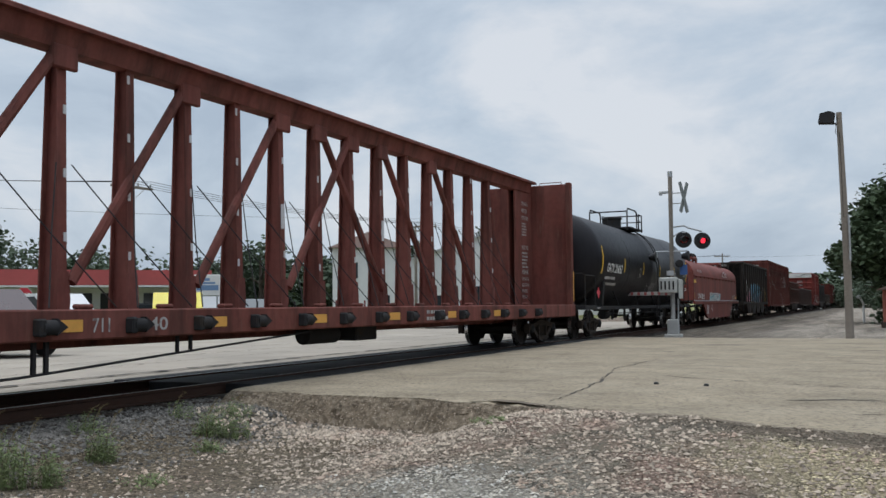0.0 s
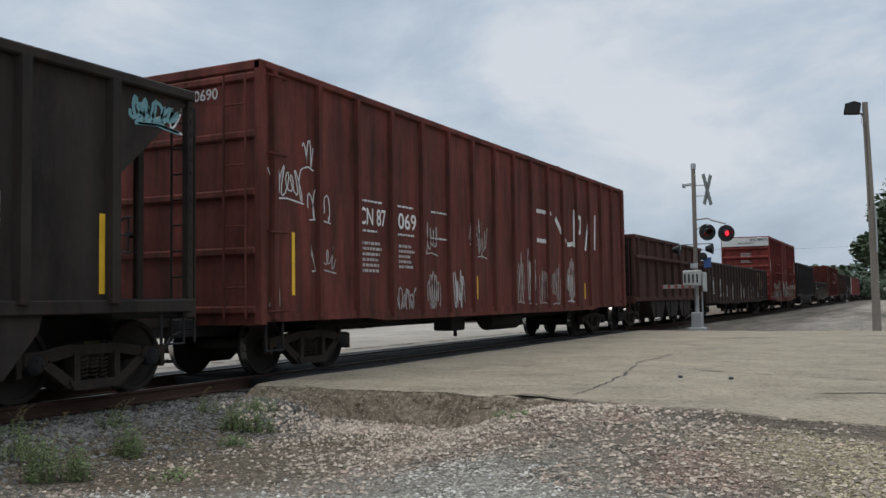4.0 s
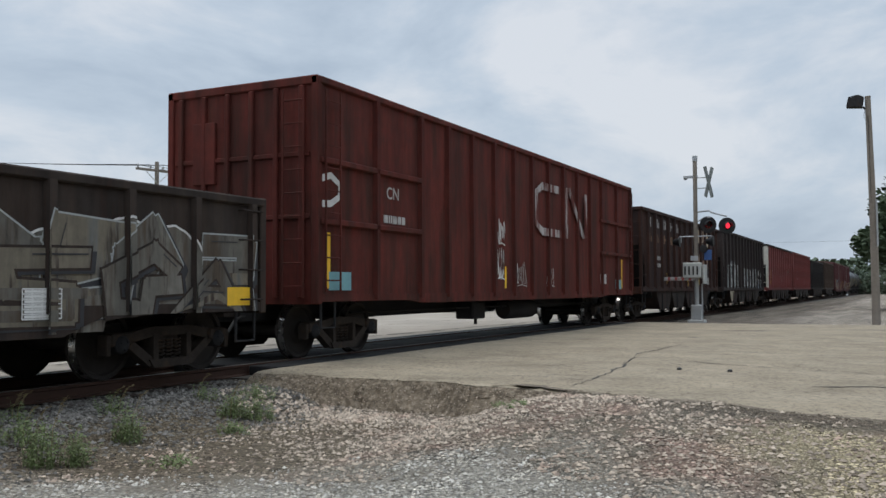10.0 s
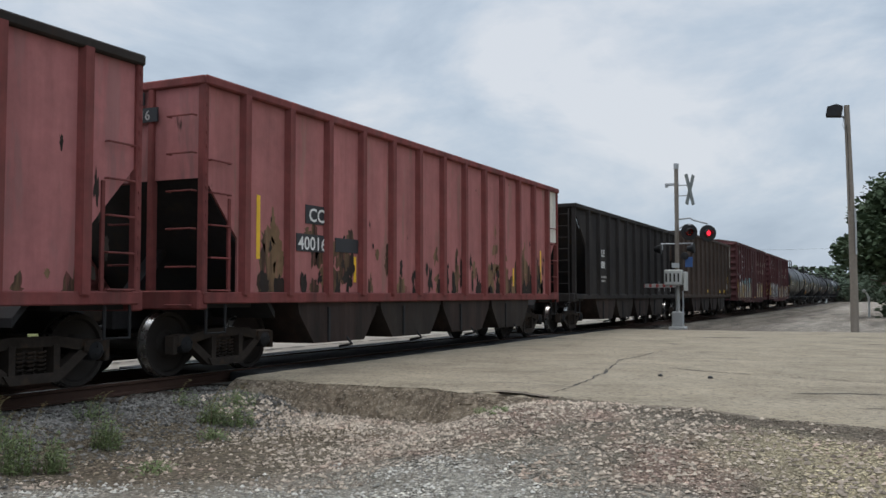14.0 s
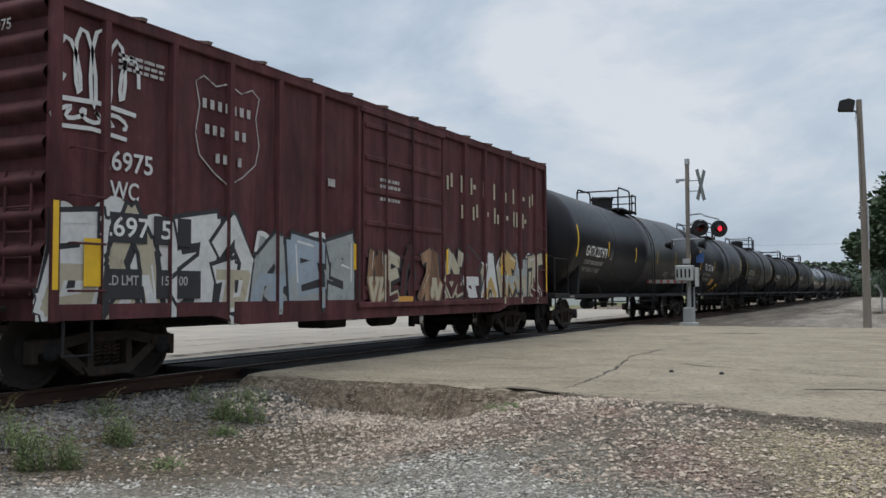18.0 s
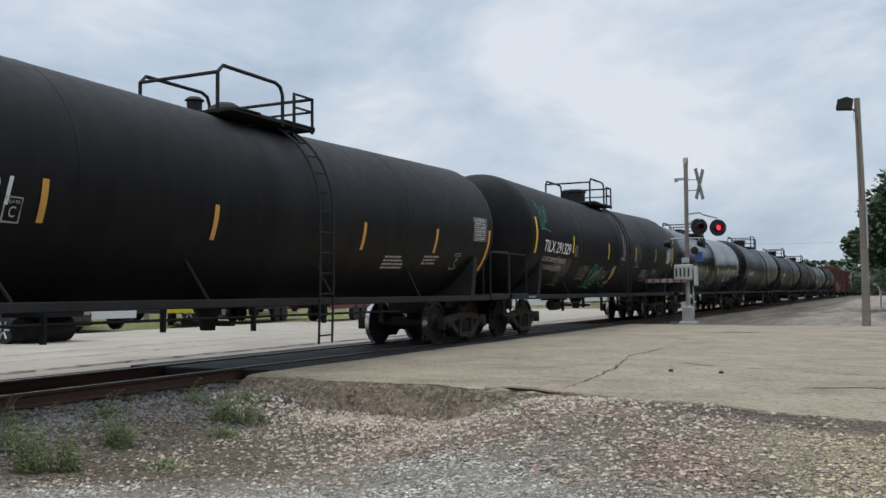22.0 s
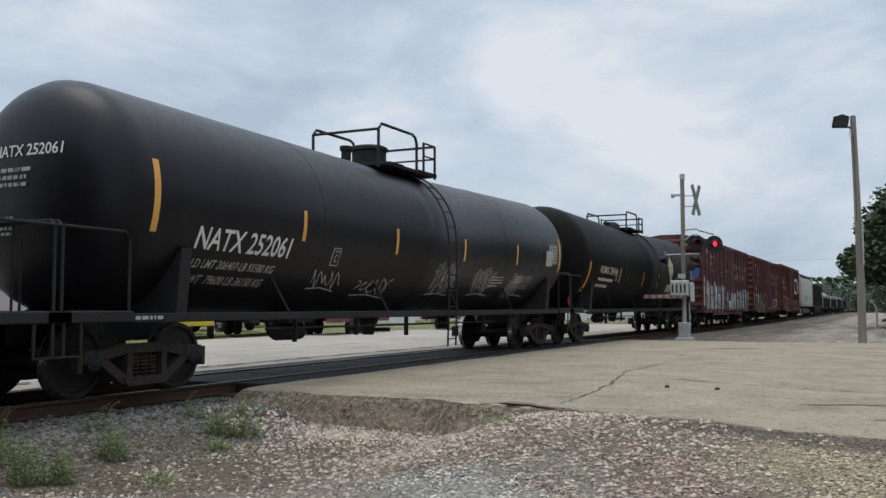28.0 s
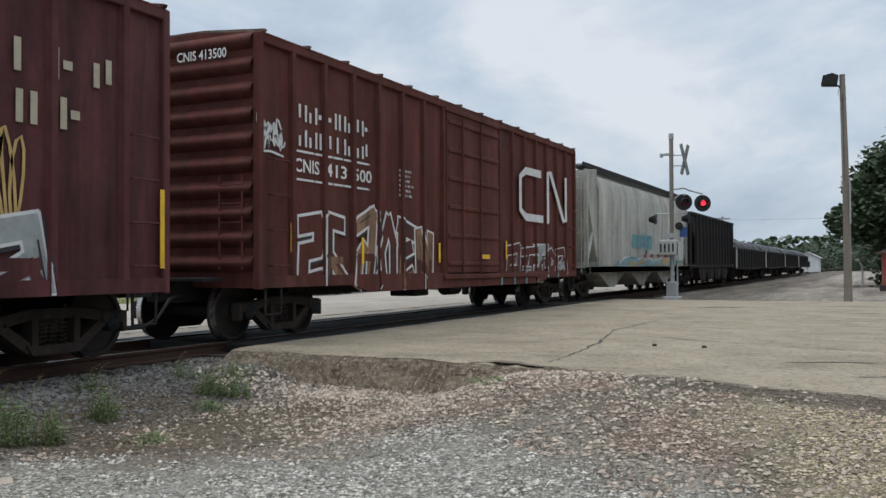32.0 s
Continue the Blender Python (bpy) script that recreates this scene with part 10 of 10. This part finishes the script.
def vehicle(x, y, turn, paint, label, kind="suv", name="car"):
    """A parked vehicle; its front towards +y of its own."""
    ob = thing(name, label, "vehicle", "parked vehicles", pose(x, y, -.06, 0, 0, turn))
    w = .92
    if kind == "suv":
        side = [(-2.3, .45), (-2.3, .95), (-2.15, 1.05), (-1.95, 1.68), (.35, 1.72), (1.05, 1.12), (2.15, .98), (2.32, .7), (2.3, .4), (-2.2, .34)]
        glass = [(-1.9, 1.10), (-1.78, 1.58), (.3, 1.62), (.85, 1.14)]
    elif kind == "sedan":
        side = [(-2.35, .42), (-2.35, .85), (-1.7, .98), (-1.1, 1.40), (.3, 1.42), (1.1, .98), (2.2, .86), (2.36, .6), (2.3, .36), (-2.25, .32)]
        glass = [(-1.45, 1.0), (-1.0, 1.34), (.25, 1.36), (.85, 1.0)]
    else:
        side = [(-2.75, .6), (-2.75, 1.15), (-.55, 1.15), (-.45, 1.78), (.75, 1.80), (1.35, 1.22), (2.6, 1.12), (2.75, .85), (2.7, .5), (-2.7, .5)]
        glass = [(-.32, 1.25), (-.28, 1.7), (.7, 1.72), (1.12, 1.25)]
    body = part("body", Mesh().prism(side, -w, w), paint, ob)
    for s in (-1, 1):
        part("side_window", Mesh().prism(glass, min(s * w, s * (w + .012)), max(s * w, s * (w + .012))), M_GLASS, body)
        part("sill_trim", Mesh().box(min(s * w, s * (w + .02)), max(s * w, s * (w + .02)), -1.2, 1.2, .42, .50, .008), M_BLACK, body)
        part("tail_lamp", Mesh().box(s * .78 - .12, s * .78 + .12, side[0][0] - .02, side[0][0] + .05, .82, .98, .01), M_TAIL, body)
        part("headlamp", Mesh().box(s * .7 - .16, s * .7 + .16, 2.18, 2.34, .68, .8, .01), M_RIM, body)
    part("windscreen", Mesh().add([(-.8, glass[3][0] + .16, glass[3][1] - .02), (.8, glass[3][0] + .16, glass[3][1] - .02), (.72, glass[2][0] + .12, glass[2][1] - .0), (-.72, glass[2][0] + .12, glass[2][1] - .0)], [(0, 1, 2, 3)]), M_GLASS, body)
    part("rear_bumper", Mesh().box(-.9, .9, side[0][0] - .08, side[0][0] + .1, .4, .62, .03), M_BLACK, body)
    part("plate_bar", Mesh().box(-.16, .16, side[0][0] - .09, side[0][0] - .08, .72, .84), M_DIMWHITE, body)
    b = 1.38 if kind != "pickup" else 1.65
    for s in (-1, 1):
        for q in (-b, b):
            t = part("wheel", Mesh().spin([(-.11, .28), (-.11, .34), (-.08, .355), (.08, .355), (.11, .34), (.11, .28)], (0, 0, 0), "x", 22), M_TYRE, ob, loc=(s * (w - .1), q, .355))
            r = Mesh().spin([(-.02, .26), (.02, .26)], (0, 0, 0), "x", 18)
            for k in range(6):
                r.tube([(s * .03, .06 * math.cos(k * 1.047), .06 * math.sin(k * 1.047)), (s * .03, .24 * math.cos(k * 1.047), .24 * math.sin(k * 1.047))], .03, 5)
            part("rim", r, M_RIM, t, loc=(s * .08, 0, 0))
    return ob


vehicle(-20.75, 16.2, -90, M_MAROON, "dark maroon sport utility car parked facing the track")
vehicle(-25.6, 22.8, -95, M_WHITECAR, "white sport utility car parked on the grass strip", "suv")
vehicle(-25.2, 28.6, -139, M_YELLOWCAR, "yellow pickup truck parked behind the grass strip", "pickup", "pickup_truck")
vehicle(-29.5, 25.0, 80, M_SILVERCAR, "silver saloon car parked on the far lot", "sedan")
vehicle(-30.0, 32.0, 120, M_DARKCAR, "dark saloon car parked beyond the grass", "sedan")
vehicle(-31.5, 38.0, 70, M_WHITECAR, "white pickup truck parked by the signboard", "pickup", "pickup_truck")
vehicle(-35.5, 46.0, 60, M_SILVERCAR, "silver sport utility car parked by the houses", "suv")
vehicle(-37.5, 50.5, 60, M_WHITECAR, "white saloon car parked by the houses", "sedan")


def trailer(x, y, turn, mat, label):
    ob = thing("flatbed_trailer", label, "trailer", "parked trailers", pose(x, y, -.1, 0, 0, turn))
    part("bed", Mesh().box(-1.1, 1.1, -3.4, 3.4, .78, .92, .02), mat, ob)
    for s in (-1, 1):
        part("side_beam", Mesh().box(s * 1.0 - .06, s * 1.0 + .06, -3.4, 3.4, .58, .78, .01), mat, ob)
        for q in (-.45, .45):
            part("wheel", Mesh().spin([(-.1, .28), (-.1, .36), (.1, .36), (.1, .28)], (s * .98, q - .6, .38), "x", 18), M_TYRE, ob)
    for k in range(5):
        part("stake", Mesh().box(1.04, 1.1, -3.2 + 1.6 * k - .04, -3.2 + 1.6 * k + .04, .9, 1.5, .01), mat, ob)
    part("drawbar", Mesh().tube([(-.8, 3.3, .65), (0, 4.6, .6), (.8, 3.3, .65)], .05, 6), mat, ob)
    part("jack", Mesh().tube([(0, 4.5, 0.02), (0, 4.5, .8)], .04, 6), M_STEEL, ob)


trailer(-22.2, 35.0, 8, M_RUSTFRAME, "rusty red flatbed trailer on the far lot")
trailer(-21.0, 45.5, 5, M_RUSTFRAME, "rusty red flatbed trailer beyond the crossing")
trailer(-25.5, 33.5, 15, M_BLACKSTEEL, "black flatbed trailer on the far lot")


def utility_pole(x, y, h, turn, label="wooden utility pole with a crossarm", arm=2.4):
    ob = thing("utility_pole", label, "utility pole", "utility poles", pose(x, y, -.15, 0, 0, turn))
    part("pole", Mesh().tube([(0, 0, 0), (0.02, 0, h * .5), (0, 0, h)], .15, 10, .1), M_WOODPOLE, ob)
    part("crossarm", Mesh().box(-arm / 2, arm / 2, -.06, .06, h - .5, h - .38, .01), M_WOODPOLE, ob)
    for k in range(4):
        a = -arm / 2 + .1 + (arm - .2) * k / 3
        part("insulator", Mesh().spin([(h - .38, .02), (h - .30, .05), (h - .22, .05), (h - .2, .02)], (a, 0, 0), "z", 8), M_STEEL, ob)
    part("brace", Mesh().tube([(-.7, -.05, h - .5), (0, -.08, h - 1.1), (.7, -.05, h - .5)], .02, 5), M_STEEL, ob)


UP = ((-33.4, 34.5, 7.75, 80), (-31.6, 63.0, 7.8, 20), (-37.2, 73.0, 8.4, 20), (-21.8, 148.4, 9.0, 10), (-62.0, 22.0, 10.0, 40))
for x, y, h, a in UP:
    utility_pole(x, y, h, a)


def wire(p, q, sag, name="power_line"):
    pts = [tuple(p[i] + (q[i] - p[i]) * k / 14 - (sag * 4 * (k / 14) * (1 - k / 14) if i == 2 else 0) for i in range(3)) for k in range(15)]
    tagged(new(name, Mesh().tube(pts, .014, 4).mesh(name, M_WIRE)), "thin dark overhead wire between poles", "wire", "overhead wires")


for k in (-1.0, -.35, .35, 1.0):
    wire((-62 + k * .6, 22 + k * .6, 9.7), (-33.4 + k * .7, 34.5 + k * .6, 7.45), .5)
    wire((-33.4 + k * .7, 34.5 + k * .6, 7.45), (-31.6 + k, 63 + k * .3, 7.5), .4)
    wire((-31.6 + k, 63 + k * .3, 7.5), (-21.8 + k, 148.4, 8.6), 1.2)
wire((-21.8, 148.4, 8.3), (14.0, 152.0, 9.5), .6)
wire((-62, 22, 8.0), (-31.6, 63, 7.8), .5)


def tree(x, y, h, r, seed, leaves, mat, size=.34, trunk=.3, low=.25, label="broad green tree in full summer leaf", clumps_n=26, core=.55, rim=.45):
    q = random.Random(seed)
    ob = thing("tree", label, "tree", "trees", pose(x, y, -.2))
    base = h * low
    tr = Mesh().tube([(0, 0, 0), (.1 * trunk, .1, base), (.2, -.1, h * .6), (.1, 0, h * .85)], trunk, 9, trunk * .25)
    limbs = []
    for k in range(9):
        a, z = q.uniform(0, 6.3), h * q.uniform(low, .6)
        e = (r * .75 * math.cos(a), r * .75 * math.sin(a), z + h * q.uniform(.1, .25))
        tr.tube([(0, 0, z), (e[0] * .5, e[1] * .5, z + (e[2] - z) * .6), e], trunk * .35, 6, trunk * .08)
        limbs.append(e)
    part("trunk", tr, M_BARK, ob)
    clumps = []
    for k in range(clumps_n):
        a = q.uniform(0, 6.3)
        f = q.random()
        zz = h * (low + (1.02 - low) * f)
        rad = r * math.sin(math.pi * min(.97, max(.12, .10 + .86 * f))) ** .55 * q.uniform(rim, 1.0)
        clumps.append((rad * math.cos(a), rad * math.sin(a), zz, r * q.uniform(.22, .42) * (26 / clumps_n) ** .3))
    mb = Mesh()
    for k in range(leaves):
        cx, cy, cz, cr = clumps[k % len(clumps)]
        d = Vector((q.gauss(0, 1), q.gauss(0, 1), q.gauss(0, .8)))
        d = d.normalized() * cr * q.uniform(core, 1.12)
        p = Vector((cx, cy, cz)) + d
        u = Vector((q.uniform(-1, 1), q.uniform(-1, 1), q.uniform(-.5, .5))).normalized()
        v = u.cross(Vector((q.uniform(-1, 1), q.uniform(-1, 1), q.uniform(.2, 1)))).normalized()
        s = size * q.uniform(.6, 1.3)
        mb.add([p - u * s * .5, p + v * s * .3, p + u * s * .5, p - v * s * .3], [(0, 1, 2, 3)])
    part("crown", mb, mat, ob, smooth=False)
    return ob


tree(3.4, 60.5, 8.7, 5.5, 133, 42000, M_LEAF, .40, .4, .03, "large dark green tree beside the railway", 90, .3, .62)
tree(7.5, 74.0, 13.0, 6.0, 2, 9000, M_LEAF, .7, .4, .12)
tree(13.0, 62.0, 11.0, 5.5, 3, 6000, M_LEAF, .5, .4, .15)
for x, y, h, r, seed in ((12, 98, 11.5, 6, 301), (17, 84, 12, 6.5, 302), (13, 122, 11, 6, 303), (14, 150, 12, 6.5, 304), (23, 70, 12, 6.5, 305), (29, 58, 11, 6.5, 306), (34, 44, 12, 7, 307),
                         (38, 29, 11.5, 7, 308), (40, 13, 12, 7, 309), (40, -4, 11, 7, 310), (38, -22, 12, 7, 311)):
    tree(x, y, h, r, seed, 3600, M_LEAF, 1.0, .4, .05, "large green tree in the row east of the crossing", 50, .3, .5)
k = 10
for x, y, h, r in ((-76, 57, 8.4, 5.5), (-70, 60, 6.6, 5), (-64, 64, 5.6, 5), (-84, 50, 8.2, 6), (-78, 74, 6.5, 5.5), (-72, 84, 5.5, 5), (-66, 88, 5.2, 5), (-60, 74, 5.6, 4.5), (-55, 72, 6.2, 4.2), (-50.5, 68, 7.0, 3.6), (-47.5, 72, 5.4, 3.6), (-44, 76, 5.2, 3.8), (-58, 92, 5.5, 5), (-50, 96, 6, 5),
                   (-90, 62, 7.6, 6), (-100, 45, 8.6, 6.5), (-48, 116, 10.4, 5), (-57, 112, 9.0, 5), (-33, 135, 7, 4.5)):
    k += 1
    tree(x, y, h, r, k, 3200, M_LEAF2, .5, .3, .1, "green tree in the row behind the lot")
for x, y, h, r in ((-17, 222, 4.4, 4.5), (-12.5, 226, 5.0, 5), (-7.5, 214, 4.5, 5), (-3.5, 205, 4.6, 5), (0.5, 190, 5.5, 5), (-22, 235, 4.0, 4.5), (-28, 240, 4.2, 5), (-35, 250, 5, 5), (5, 175, 7, 5)):
    k += 1
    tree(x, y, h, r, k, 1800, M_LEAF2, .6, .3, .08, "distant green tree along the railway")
woods = Mesh()
q = random.Random(77)
for i in range(9000):
    a = radians(q.uniform(-6, 78))
    d = q.uniform(300, 330) if a < radians(12) else q.uniform(125, 160)
    z = q.random() ** .7 * (6.5 + 2.2 * fbm(a * 14, 0, 1.0, 3)) * (d / 140) ** .55
    p = Vector((-d * math.sin(a), d * math.cos(a), z - .2))
    u = Vector((q.uniform(-1, 1), q.uniform(-1, 1), q.uniform(-.6, .6))).normalized()
    v = u.cross(Vector((q.uniform(-1, 1), q.uniform(-1, 1), 1))).normalized()
    s = q.uniform(1.0, 2.2) * (d / 140) ** .5
    woods.add([p - u * s * .5, p + v * s * .4, p + u * s * .5, p - v * s * .4], [(0, 1, 2, 3)])
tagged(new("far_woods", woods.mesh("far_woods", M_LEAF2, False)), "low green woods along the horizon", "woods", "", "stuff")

# small red brick kiosk and a white post by the eastern trees
kiosk = thing("brick_kiosk", "small red brick kiosk under the trees", "kiosk", m=pose(1.3, 50.5, -.2))
part("wall", Mesh().box(-1.1, 1.1, -1, 1, .3, 1.9, .02), M_BRICK, kiosk)
part("foundation", Mesh().box(-1.2, 1.2, -1.1, 1.1, 0, .32, .02), M_TIE, kiosk)
part("roof", Mesh().prism([(-1.4, 1.88), (1.4, 1.88), (0, 2.4)], -1.25, 1.25, "y"), M_SHINGLE, kiosk)
part("window", Mesh().box(-.95, -.35, -1.03, -.99, .9, 1.6), M_STOPRED, kiosk, "red panel")
post = thing("white_post", "white bent marker post by the track", "post", m=pose(-.8, 60, -.2))
part("shaft", Mesh().tube([(0, 0, 0), (0, 0, 1.2), (-.15, 0, 1.5)], .06, 8), M_WHITE, post)
part("head", Mesh().spin([(-.1, .05), (0, .14), (.1, .05)], (-.25, 0, 1.6), "z", 10), M_WHITE, post)


def motions():
    """The train rolls past at a steady speed, its wheels turn, and the two flashers take turns."""
    for car, c in CARS:
        walk(car, [(t, pose(TX, c - V * t, 0)) for t in (0, 8, 16, 24, 32)])
    centre = {car: c for car, c in CARS}
    for wheel, car in WHEELS:
        # each wheel turns while its car rolls by the crossing
        home = tuple(wheel.location)
        pass_by = (centre[car] - 18) / V
        t0, t1 = max(0.0, pass_by - 0.9), min(32.0, pass_by + 1.1)
        if t1 <= t0:
            continue
        f0, f1 = frame(t0), frame(t1)
        turn = math.degrees(V / FPS / 0.457)
        rows = [((f - 1) / FPS, pose(*home, (turn * (f - f0)) % 360)) for f in range(f0, f1 + 1)]
        if f0 > 1:
            rows.insert(0, (0, pose(*home)))
        if f1 < frame(32):
            rows.append((32, rows[-1][1]))
        walk(wheel, rows)
    for lamp, i in FLASHERS:
        rows, a, t = [], 0, 0.0
        home = tuple(lamp.location)
        lit = i == 1
        rows.append((0, pose(*home, 0, 0, 0 if lit else 180)))
        a = 0 if lit else 180
        for k in range(64):
            t = 0.25 + 0.5 * k
            for j, b in enumerate((0, 60, 120, 180)):
                rows.append((round(t + j / 30, 4), pose(*home, 0, 0, a + b)))
            a += 180
        rows = [r for r in rows if r[0] < 32]
        rows.append((32, pose(*home, 0, 0, a)))
        walk(lamp, rows)


motions()
